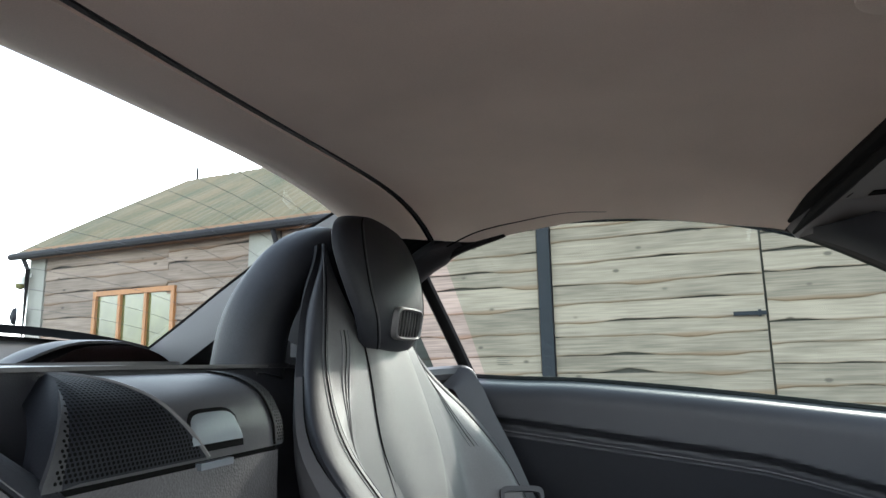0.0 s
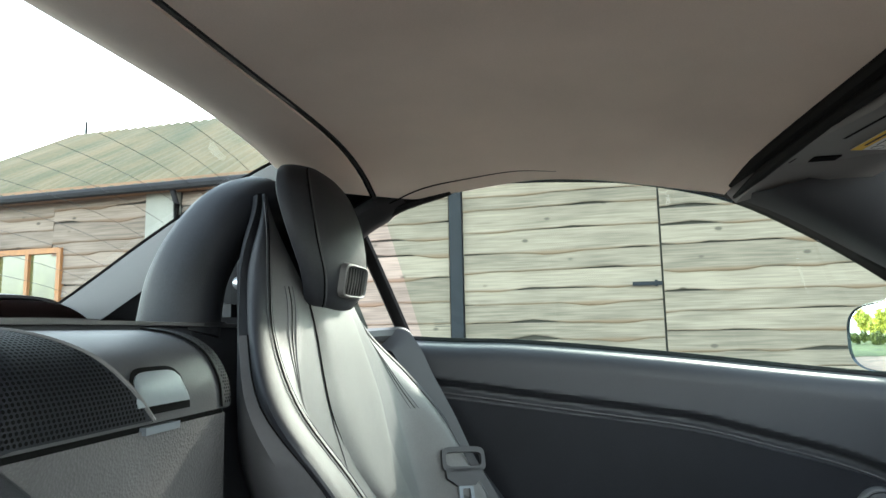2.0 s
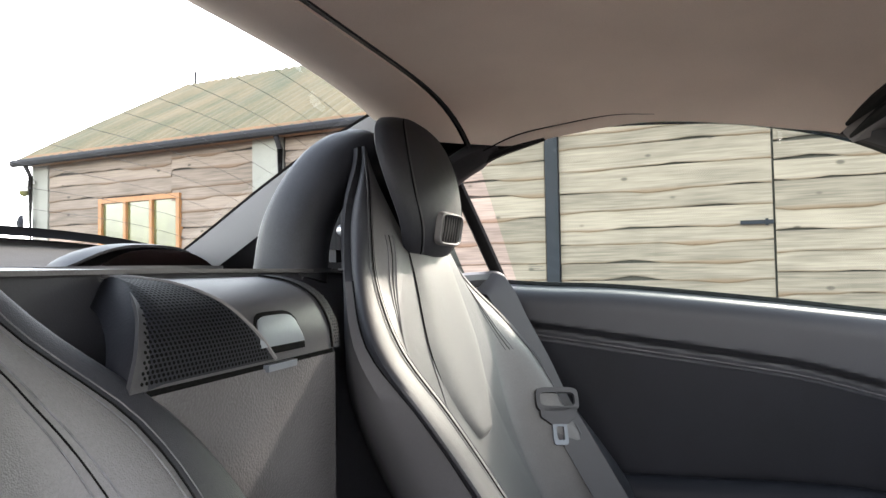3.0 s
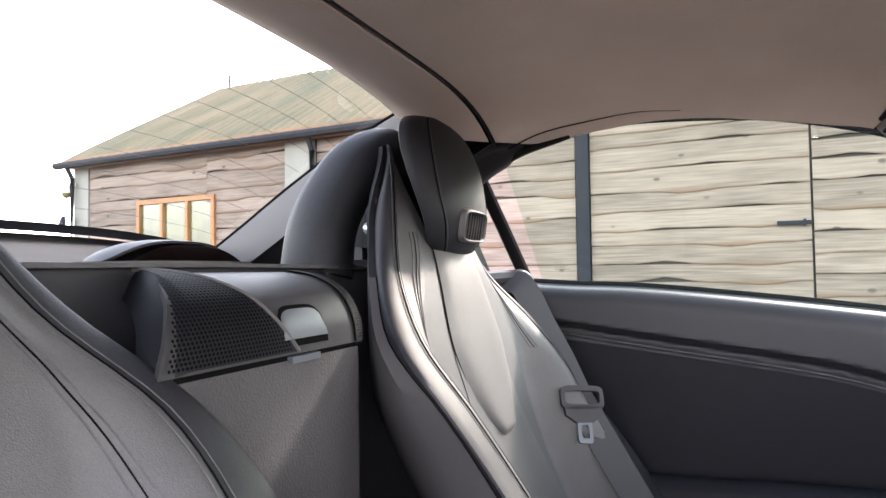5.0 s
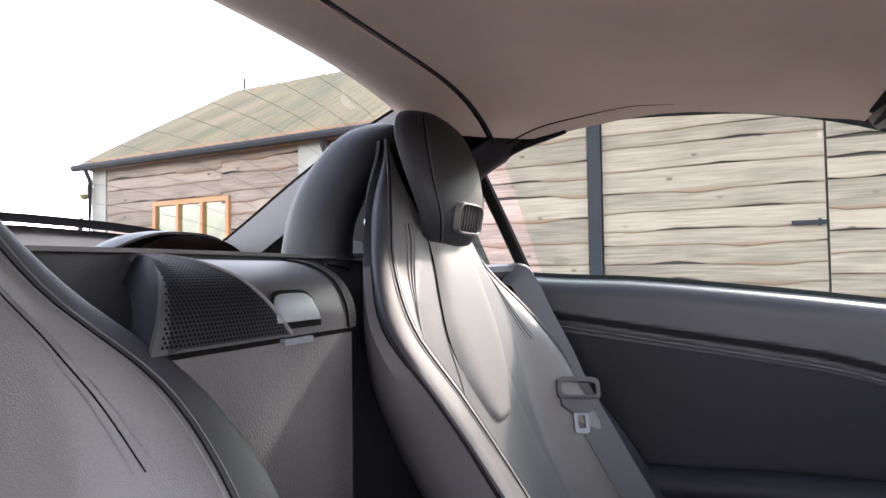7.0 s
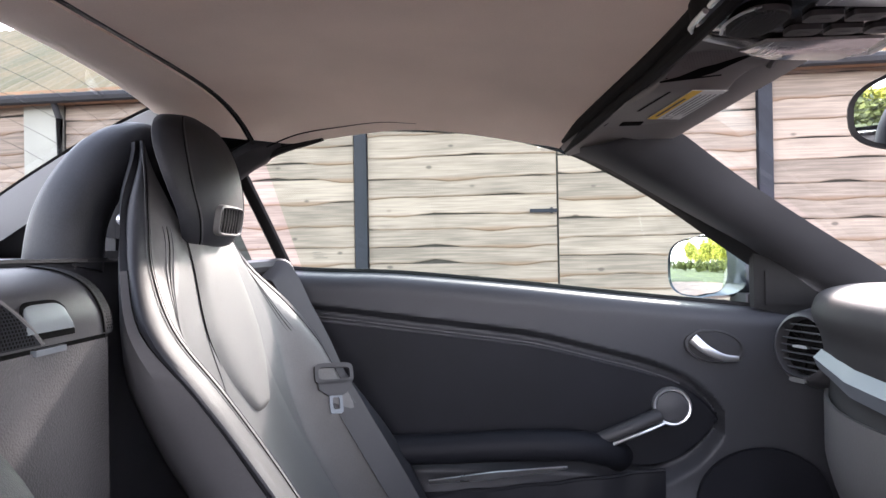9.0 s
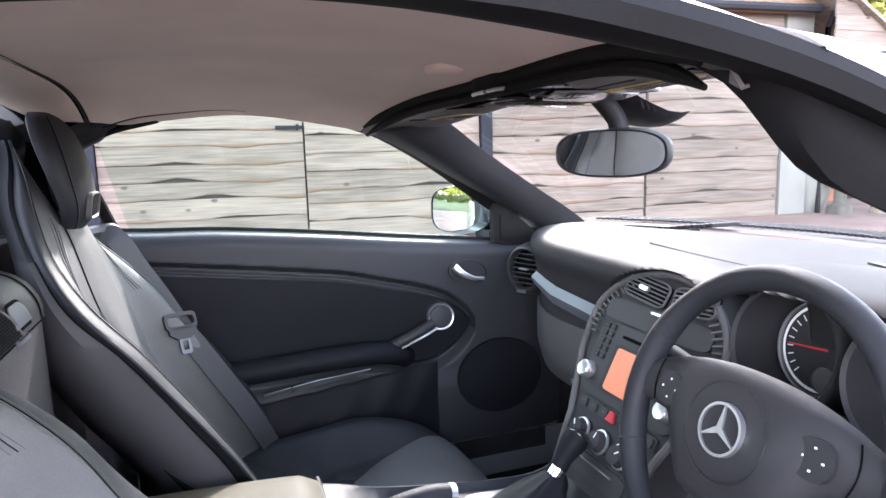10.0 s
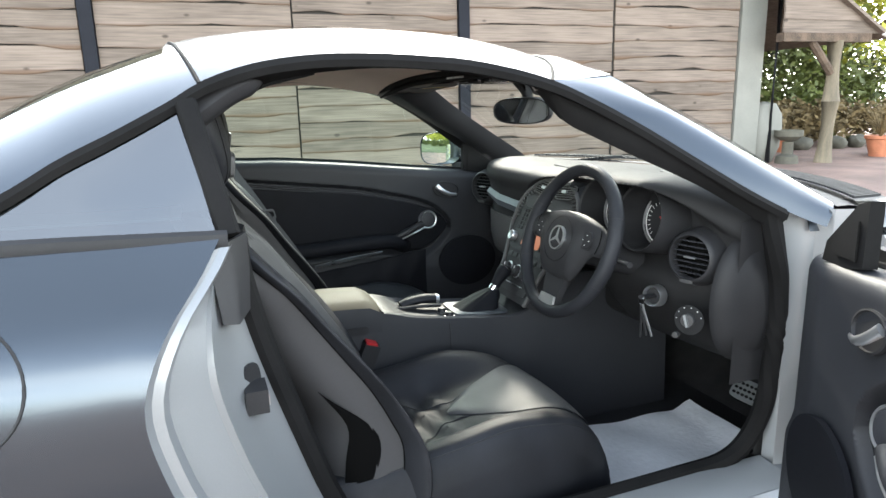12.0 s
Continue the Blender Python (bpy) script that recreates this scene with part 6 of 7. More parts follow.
plate(UC - 0.050, UC + 0.058, -0.055, 0.021, 0.0058, M_SCREEN, "screen", hu, "faded orange display", 16)
for sg in (1, -1):
    for r in range(5):
        for c in range(2):
            uu = UC + 0.004 + sg * (0.088 + 0.017 * c)
            plate(uu - 0.0062, uu + 0.0062, 0.046 - 0.0140 * r, 0.056 - 0.0140 * r, 0.0072, M_DARK, "radio_key", hu)
            plate(uu - 0.0028, uu + 0.0028, 0.0500 - 0.0140 * r, 0.0516 - 0.0140 * r, 0.0076, M_STITCH, "key_mark", hu)
    part("radio_knob", lathe([(0.0165, 0.004), (0.016, 0.018), (0.0135, 0.021), (0.0, 0.020)], SM @ pose(-(UC + 0.004) - sg * 0.107, -0.038, 0), 24), M_SILVER, hu, "silver radio knob")
plate(UC - 0.108, UC + 0.108, -0.101, -0.079, 0.0035, M_DARK, "switch_bar", stack, "", 12)
for k in range(7):
    if k != 3:
        uu = UC + 0.090 - 0.030 * k
        plate(uu - 0.011, uu + 0.011, -0.098, -0.083, 0.0060, M_PLASTIC, "switch", stack)
        plate(uu - 0.003, uu + 0.003, -0.090, -0.088, 0.0064, M_STITCH, "switch_mark", stack)
part("hazard_button", prism([(-0.011, -0.009), (0.011, -0.009), (0.0055, 0.008), (-0.0055, 0.008)], SM @ pose(-UC - 0.006, -0.089, 0.004), 0.004), M_RED, stack, "red hazard button")
for k in range(3):
    dm = SM @ pose(-(UC + 0.006) - 0.057 + 0.057 * k, -0.135, 0)
    d = part("climate_dial", lathe([(0.021, 0.0), (0.021, 0.008), (0.017, 0.010), (0.0155, 0.022), (0.0, 0.023)], dm, 28), M_DARK, stack, "black climate dial with silver ring")
    part("dial_ring", lathe([(0.0215, 0.006), (0.0205, 0.0095), (0.0185, 0.0098)], dm, 28), M_SILVER, d)
    part("dial_pointer", prism([(-0.001, 0.004), (0.001, 0.004), (0.001, 0.014), (-0.001, 0.014)], dm @ pose(0, 0, 0.0228, 0, 0, 30 - 40 * k), 0.0006), M_WHITE, d)
plate(UC - 0.080, UC + 0.080, -0.200, -0.164, 0.003, M_PLASTIC, "ashtray_lid", stack)
plate(UC - 0.050, UC + 0.050, -0.176, -0.173, 0.006, M_SILVER, "ashtray_edge", stack)

# ---- centre console ----
cons = thing("centre_console", "black centre console with sunlit armrest lid and gear lever plate", "console")
TOPZ = curve_fn([(-0.05, 0.60), (0.10, 0.60), (0.30, 0.588), (0.40, 0.562), (0.50, 0.545), (0.62, 0.530), (0.72, 0.525), (0.80, 0.56), (0.86, 0.61), (0.95, 0.63), (1.25, 0.60)])
rows = []
for i in range(61):
    x = -0.05 + 1.30 * i / 60
    w, z = 0.108 + 0.012 * sstep(0.6, 0.8, x), TOPZ(x)
    dip = 0.012 * sstep(0.33, 0.42, x)
    rows.append([Vector((x, -w - 0.02, 0.15)), Vector((x, -w - 0.012, 0.35)), Vector((x, -w, z - 0.03)), Vector((x, -w + 0.006, z - 0.004)), Vector((x, -w + 0.016, z)), Vector((x, -w + 0.028, z - dip)), Vector((x, 0, z - dip)), Vector((x, w - 0.028, z - dip)), Vector((x, w - 0.016, z)), Vector((x, w - 0.006, z - 0.004)), Vector((x, w, z - 0.03)), Vector((x, w + 0.012, 0.35)), Vector((x, w + 0.02, 0.15))])
part("console_body", grid(rows), M_NAVY, cons, "dark blue-grey console body")
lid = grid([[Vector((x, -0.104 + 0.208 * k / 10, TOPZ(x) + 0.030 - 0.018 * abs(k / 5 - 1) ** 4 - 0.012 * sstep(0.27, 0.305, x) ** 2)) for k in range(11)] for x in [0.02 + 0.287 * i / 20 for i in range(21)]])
# the top's lighter cream colour paints in sunlight; the sides keep the dark trim
lidp = part("armrest_lid", lid, M_LID, cons, "smooth dark armrest lid top, coloured with a cream sunlit tone")
for side in (-1, 1):
    part("lid_side", grid([[Vector((x, side * 0.104, TOPZ(x) + 0.012 - 0.012 * sstep(0.27, 0.305, x) ** 2)), Vector((x, side * 0.110, TOPZ(x) - 0.02)), Vector((x, side * 0.111, TOPZ(x) - 0.055))] for x in [0.02 + 0.287 * i / 20 for i in range(21)]]), M_NAVY, lidp)
part("lid_catch", prism(oval(0.035, 0.010, 20, 4), frame_to((0.235, -0.112, 0.545), (0, -1, 0)), 0.004), M_DARK, lidp, bevel=0.001)
part("lid_gap", tube([(0.310, y, TOPZ(0.31) + 0.004 - 0.03 * max(0, abs(y) - 0.1) * 10) for y in (-0.111, -0.10, -0.05, 0, 0.05, 0.10, 0.111)], 0.004, 6), M_DARK, cons)
part("side_joint", tube([(0.505, -0.1105, 0.53), (0.507, -0.118, 0.40), (0.508, -0.124, 0.25)], 0.0018, 4), M_DARK, cons)
hbk = part("handbrake_lever", tube(spline([(0.405, 0.030, 0.552), (0.43, 0.030, 0.560), (0.48, 0.030, 0.565), (0.515, 0.030, 0.561)], 6), 0.018, 12, 0.75), M_LEATHER, cons, "black handbrake grip")
part("handbrake_tip", tube([(0.512, 0.030, 0.562), (0.522, 0.030, 0.560)], 0.0182, 12, 0.75), M_SILVER, hbk, "silver handbrake tip")
part("handbrake_rim", tube(spline([(0.335, 0.030, 0.552), (0.36, -0.002, 0.556), (0.44, -0.005, 0.555), (0.52, 0.002, 0.546)], 6), 0.005, 8), M_PLASTIC, hbk)
for x, y in ((0.512, -0.030), (0.518, -0.075)):
    b = part("console_button", lathe([(0.012, 0.0), (0.012, 0.012), (0.009, 0.016), (0.0, 0.016)], pose(x, y, 0.534), 16), M_PLASTIC, cons)
    part("button_ring", lathe([(0.014, 0.0), (0.014, 0.003), (0.012, 0.003)], pose(x, y, 0.535), 16), M_SILVER, b)
gp = part("gear_plate", prism(oval(0.085, 0.066, 36, 7), pose(0.625, -0.015, 0.5265, 0, 4, 0), 0.006), M_STRIP, cons, "satin silver gear lever plate", bevel=0.002)
gearl = thing("gear_lever", "black leather gear lever with gaiter and silver cap", "gear lever", (0, 0, 0))
rows = []
for i in range(13):
    t = i / 12
    c = Vector((0.622, -0.015, 0.532)).lerp(Vector((0.688, -0.012, 0.583)), t ** 0.9)
    k = (1 - t) ** 0.8
    rows.append([c + Vector(((0.012 + 0.058 * k) * math.copysign(abs(math.cos(a)) ** 0.7, math.cos(a)) * (1 + 0.07 * math.sin(7 * a + 6 * t) * k), (0.012 + 0.040 * k) * math.copysign(abs(math.sin(a)) ** 0.7, math.sin(a)) * (1 + 0.10 * math.sin(5 * a + 3 * t) * k), 0.006 * math.sin(9 * a) * k * t)) for a in [2 * math.pi * j / 36 for j in range(36)]])
part("gaiter", grid(rows, closed=True), M_CLOTH, gearl, "creased black leather gaiter")
part("collar", tube([(0.684, -0.012, 0.576), (0.694, -0.012, 0.588)], 0.0155, 14), M_CHROME, gearl)
part("grip", tube(spline([(0.692, -0.012, 0.586), (0.704, -0.011, 0.604), (0.718, -0.011, 0.622), (0.732, -0.010, 0.637)], 5), 0.0165, 14, taper=lambda t: 0.9 + 0.45 * sstep(0.2, 0.85, t)), M_CLOTH, gearl, "black leather gear knob")
part("knob_cap", lathe([(0.0205, -0.004), (0.0195, 0.004), (0.014, 0.0075), (0.009, 0.0085), (0.0085, 0.0075), (0.0, 0.0075)], frame_to((0.733, -0.010, 0.638), (0.55, 0, 0.83)), 24), M_GLOSS, gearl, "black knob cap")

# ---- steering wheel ----
WC = Vector((0.725, -0.372, 0.795))
WN = Vector((-0.945, 0, 0.326)).normalized()
WM = frame_to(WC, WN, (0.326, 0, 0.945))
wheel = thing("steering_wheel", "black leather three-spoke steering wheel with silver emblem", "steering wheel")
rows = []
for i in range(72):
    a = 2 * math.pi * i / 72
    grip = 1.0 + 0.12 * (math.exp(-((math.cos(a) - 0.94) / 0.15) ** 2) + math.exp(-((math.cos(a) + 0.94) / 0.15) ** 2))
    rows.append([WM @ Vector(((0.179 + 0.0155 * grip * math.cos(b)) * math.cos(a), (0.179 + 0.0155 * grip * math.cos(b)) * math.sin(a), 0.006 + 0.0165 * grip * math.sin(b))) for b in [2 * math.pi * j / 14 for j in range(14)]])
part("rim", grid(rows + rows[:1], closed=True), M_LEATHER, wheel, "black leather wheel rim")
for a in (25, 155, 205, 335):
    c = radians(a)
    part("rim_seam", tube([WM @ Vector(((0.179 + 0.0168 * math.cos(b)) * math.cos(c), (0.179 + 0.0168 * math.cos(b)) * math.sin(c), 0.006 + 0.0178 * math.sin(b))) for b in [2 * math.pi * j / 14 for j in range(15)]], 0.0012, 4), M_DARK, wheel)
rows = []
for i in range(49):
    u = -0.168 + 0.336 * i / 48
    a = abs(u) / 0.168
    top = 0.036 + 0.036 * (1 - a ** 2.2)
    low = -0.014 - 0.074 * (1 - sstep(0.30, 0.72, a)) - 0.010 * (1 - a)
    row = []
    for k in range(21):
        w = k / 20
        h = 0.004 + (0.010 + 0.020 * (1 - sstep(0.35, 0.85, a))) * math.sin(math.pi * w) ** 0.45
        row.append(WM @ Vector((u, low + (top - low) * w, h)))
    rows.append(row)
part("airbag_cover", grid(rows), M_PLASTIC, wheel, "black airbag cover reaching over the spokes")
for sg in (1, -1):
    part("cover_joint", tube([WM @ Vector((sg * (0.135 + 0.006 * math.sin(w * 3)), -0.010 + 0.055 * w, 0.0155)) for w in [k / 8 for k in range(9)]], 0.001, 4), M_HOLE, wheel)
    s_ = part("key_pad", prism(oval(0.021, 0.021, 24, 2.6), WM @ pose(sg * 0.103, 0.014, 0.0215), 0.005), M_DARK, wheel, bevel=0.001)
    for du, dv in ((0.0115, 0), (-0.0115, 0), (0, 0.0115), (0, -0.0115)):
        part("key_mark", prism(oval(0.0017, 0.0013, 8), WM @ pose(sg * 0.103 + du, 0.014 + dv, 0.0266), 0.0005), M_WHITE, s_)
ls = bmesh.new()
a = [WM @ Vector((u, v, h)) for u, v, h in ((-0.050, -0.055, 0.010), (0.050, -0.055, 0.010), (0.030, -0.168, 0.008), (-0.030, -0.168, 0.008))]
b = [p + WN * -0.016 for p in a]
grid([a, b], closed=True, bm=ls)
ls.faces.new([v for v in list(ls.verts)[:4]])
part("lower_spoke", ls, M_DARK, wheel, "black lower spoke", bevel=0.003)
part("spoke_trim", prism([(-0.034, -0.166), (0.034, -0.166), (0.030, -0.142), (-0.030, -0.142)], WM @ pose(0, 0, 0.009), 0.006), M_SILVER, wheel, "satin silver trim", bevel=0.002)
part("cover_seam", tube([WM @ Vector((0.056 * math.cos(a), 0.056 * math.sin(a) - 0.002, 0.0335)) for a in [2 * math.pi * i / 40 for i in range(41)]], 0.0012, 4, caps=False), M_DARK, wheel)
em = part("emblem_ring", lathe([(0.030, 0.032), (0.030, 0.040), (0.0268, 0.040), (0.0268, 0.034)], WM, 40), M_SILVER, wheel, "silver ring emblem with three points")
part("emblem_back", prism(oval(0.0275, 0.0275, 36), WM @ pose(0, 0, 0.034), 0.0035), M_DARK, em)
for k in range(3):
    part("emblem_point", prism([(-0.0042, 0.0), (0.0042, 0.0), (0.0006, 0.0265), (-0.0006, 0.0265)], WM @ pose(0, 0, 0.0376, 0, 0, 120 * k), 0.0025), M_SILVER, em)
part("column", tube([WC - WN * 0.02, WC - WN * 0.20], 0.05, 16, 0.9), M_DARK, wheel, "black steering column shroud")
part("stalk", tube([WC - WN * 0.06 + Vector((0, 0.05, 0.02)), WC - WN * 0.05 + Vector((0.0, 0.13, 0.045)), WC - WN * 0.045 + Vector((0.0, 0.175, 0.055))], 0.011, 10, 0.8), M_PLASTIC, wheel, "black control stalk")
part("stalk", tube([WC - WN * 0.06 + Vector((0, -0.05, -0.01)), WC - WN * 0.05 + Vector((0, -0.14, -0.01)), WC - WN * 0.05 + Vector((0, -0.18, -0.012))], 0.008, 10, 0.8), M_PLASTIC, wheel)

# key in its lock, light switch
KP = Vector((0.884, -0.50, 0.666))
kt = thing("ignition_key", "keys hanging from the ignition lock", "keys")
km = frame_to(KP, (-0.93, -0.32, 0.15))
part("lock_ring", lathe([(0.027, -0.02), (0.026, 0.005), (0.0235, 0.008), (0.021, 0.005), (0.020, -0.005), (0.0, -0.006)], km, 32), M_SILVER, kt, "satin lock ring")
part("lock_face", prism(oval(0.0195, 0.0195, 24), km @ pose(0, 0, -0.004), 0.003), M_DARK, kt)
part("key_bow", tube([KP + km.to_3x3() @ Vector((0, 0, z)) for z in (-0.01, 0.02, 0.05)], 0.0095, 12, 0.6), M_DARK, kt, "black key")
kb = KP + km.to_3x3() @ Vector((0, 0, 0.048))
part("key_ring", tube([kb + Vector((0.0, 0.010 * math.cos(a), -0.010 + 0.010 * math.sin(a))) for a in [2 * math.pi * i / 20 for i in range(21)]], 0.0014, 6), M_CHROME, kt)
for dy, tilt, ln in ((-0.008, 0.10, 0.075), (0.004, -0.02, 0.085), (-0.016, 0.28, 0.070)):
    b = kb + Vector((0, 0, -0.018))
    e = b + Vector((0.004, dy - ln * tilt, -ln))
    part("hanging_key", tube([b, b.lerp(e, 0.3), e], 0.0055, 6, 0.35, (1, 0, 0), taper=lambda t: 1.2 - 0.5 * t), M_SILVER if tilt > 0.2 else M_DARK, kt)
lm = frame_to((0.892, -0.617, 0.640), (-0.90, -0.42, 0.10))
ls_ = thing("light_switch", "grey rotary light switch with white marks", "switch")
part("switch_plate", prism(oval(0.034, 0.034, 28), lm, 0.002), M_DASH, ls_)
part("switch_knob", lathe([(0.015, 0.002), (0.0155, 0.014), (0.013, 0.016), (0.0, 0.016)], lm, 24), M_GREY_TRIM, ls_)
part("switch_grip", prism([(-0.003, -0.014), (0.003, -0.014), (0.003, 0.014), (-0.003, 0.014)], lm @ pose(0, 0, 0.015, 0, 0, 20), 0.007), M_SILVER, ls_, bevel=0.001)
for k in range(6):
    a = radians(20 + 32 * k)
    part("switch_mark", prism(oval(0.0014, 0.0012, 8), lm @ pose(0.029 * math.cos(a), 0.029 * math.sin(a), 0.0032), 0.0006), M_WHITE, ls_)
part("beam_knob", lathe([(0.008, 0.0), (0.007, 0.010), (0.0, 0.011)], lm @ pose(-0.026, -0.040, 0.0), 16), M_GREY_TRIM, ls_)

# ---- mirror, visor, overhead console ----
mir = thing("rear_view_mirror", "black oval rear-view mirror on the windscreen", "mirror")
MM = frame_to((0.765, -0.044, 1.107), (-0.80, -0.59, -0.10))
ow = oval(0.088, 0.0365, 44, 2.7)
part("mirror_body", grid([[MM @ Vector((u * k, v * k, h)) for u, v in ow] for k, h in ((0.94, 0.0), (1.0, 0.003), (1.04, -0.003), (1.05, -0.014), (0.9, -0.032), (0.5, -0.045), (0.03, -0.047))], closed=True), M_DARK, mir, "black mirror housing")
part("mirror_glass", prism([(u * 0.95, v * 0.93) for u, v in ow], MM @ pose(0, 0, 0.0), 0.0012), M_MIRROR, mir, "dark mirror glass", smooth=False)
part("mirror_arm", tube(spline([(0.80, -0.02, 1.12), (0.80, -0.01, 1.16), (0.77, 0.0, 1.20)], 5), 0.016, 10), M_DARK, mir)
rows = []
for i in range(15):
    t = -1 + 2 * i / 14
    lift = 0.020 * abs(t) ** 3
    rows.append([Vector((x, 0.068 * w * t + 0.002, z + lift * k)) for x, z, w, k in ((0.785, 1.208, 0.55, 0.3), (0.805, 1.186, 0.70, 0.6), (0.83, 1.164, 0.88, 0.9), (0.855, 1.150, 1.0, 1.0), (0.878, 1.147, 1.03, 1.0), (0.895, 1.153, 1.02, 0.8), (0.905, 1.164, 1.0, 0.4))])
cover = part("sensor_cover", grid(rows), M_PLASTIC, mir, "charcoal sensor cover at the screen")
for k in range(7):
    part("cover_slot", tube([(0.815 + 0.009 * k, -0.052 - 0.0022 * k, 1.187 - 0.0035 * k), (0.822 + 0.009 * k, -0.048 - 0.0025 * k, 1.176 - 0.003 * k)], 0.001, 4), M_DARK, cover)
ohc = thing("overhead_console", "black overhead console with satin rim, lamp lenses and vents", "overhead console")
half = spline([(0.575, 0.0, 1.203), (0.575, 0.035, 1.203), (0.580, 0.054, 1.203), (0.600, 0.078, 1.203), (0.640, 0.101, 1.202), (0.683, 0.129, 1.200), (0.750, 0.137, 1.197), (0.79, 0.126, 1.196)], 6)
OUT = half + [Vector((p.x, -p.y, p.z)) for p in half[:0:-1]]
MID = Vector((0.68, 0.0, 1.198))
part("console_base", grid([[MID.lerp(p, k) + Vector((0, 0, h)) for p in OUT] for k, h in ((1.0, 0.002), (0.975, 0.001), (0.93, -0.003), (0.6, -0.007), (0.3, -0.008), (0.01, -0.008))], closed=True), M_GLOSS, ohc, "glossy black console base")
part("console_wall", grid([[MID.lerp(p, k) + Vector((0, 0, h)) for p in OUT] for k, h in ((1.02, 0.035), (1.02, 0.020), (1.0, 0.002))], closed=True), M_RUBBER, ohc)
part("console_rim", tube(OUT[:-1], 0.0030, 6), M_SILVER, ohc, "satin silver rim")
grille = part("console_grille", prism(oval(0.022, 0.036, 28, 2.6), pose(0.618, -0.004, 1.1875, 0, 2, 0), 0.005), M_DARK, ohc, "slatted black microphone grille", bevel=0.001)
for k in range(13):
    w = 0.034 * math.sqrt(max(0.05, 1 - ((k - 6) / 7.2) ** 2))
    part("grille_slat", box(0.600 + 0.003 * k, 0.6014 + 0.003 * k, -0.004 - w, -0.004 + w, 1.1860, 1.1880), M_PLASTIC, grille)
part("grille_brow", tube(spline([(0.606, -0.044, 1.1890), (0.594, -0.030, 1.1880), (0.590, -0.004, 1.1880), (0.596, 0.022, 1.1880)], 6), 0.0016, 6, 0.7), M_SILVER, ohc, "satin brow")
for sg in (1, -1):
    for k in range(10):
        p, q = OUT[12 + k // 2].lerp(OUT[13 + k // 2], 0.5 * (k % 2)), MID
        a, b = p.lerp(q, 0.03), p.lerp(q, 0.10)
        part("rim_slot", tube([(a.x, sg * a.y, a.z - 0.003), (b.x, sg * b.y, b.z - 0.003)], 0.0010, 4), M_SILVER, ohc)
    ln = part("lamp_lens", loft([[(0.648, sg * 0.046, 1.1900), (0.70, sg * 0.042, 1.1885), (0.755, sg * 0.042, 1.1885)], [(0.640, sg * 0.076, 1.1910), (0.70, sg * 0.086, 1.1880), (0.760, sg * 0.088, 1.1880)], [(0.640, sg * 0.097, 1.1965), (0.685, sg * 0.124, 1.1945), (0.755, sg * 0.128, 1.1920)]], 12, thick=0.003), M_LAMP, ohc, "clear ribbed map lamp lens")
    for k in range(14):
        x = 0.655 + 0.0075 * k
        part("lens_rib", tube([(x, sg * 0.046, 1.1875), (x, sg * 0.086, 1.1870), (x, sg * (0.102 + 0.02 * sstep(0, 6, k)), 1.1915)], 0.0008, 4), M_SILVER, ln)
    for k in range(3):
        bt = part("console_button", prism(oval(0.015, 0.010, 18, 5), pose(0.668 + 0.036 * k, sg * 0.018, 1.1855), 0.005), M_PLASTIC, ohc, bevel=0.001)
        part("button_mark", box(0.662 + 0.036 * k, 0.674 + 0.036 * k, sg * 0.018 - 0.001, sg * 0.018 + 0.001, 1.1850, 1.1856), M_STITCH, bt)


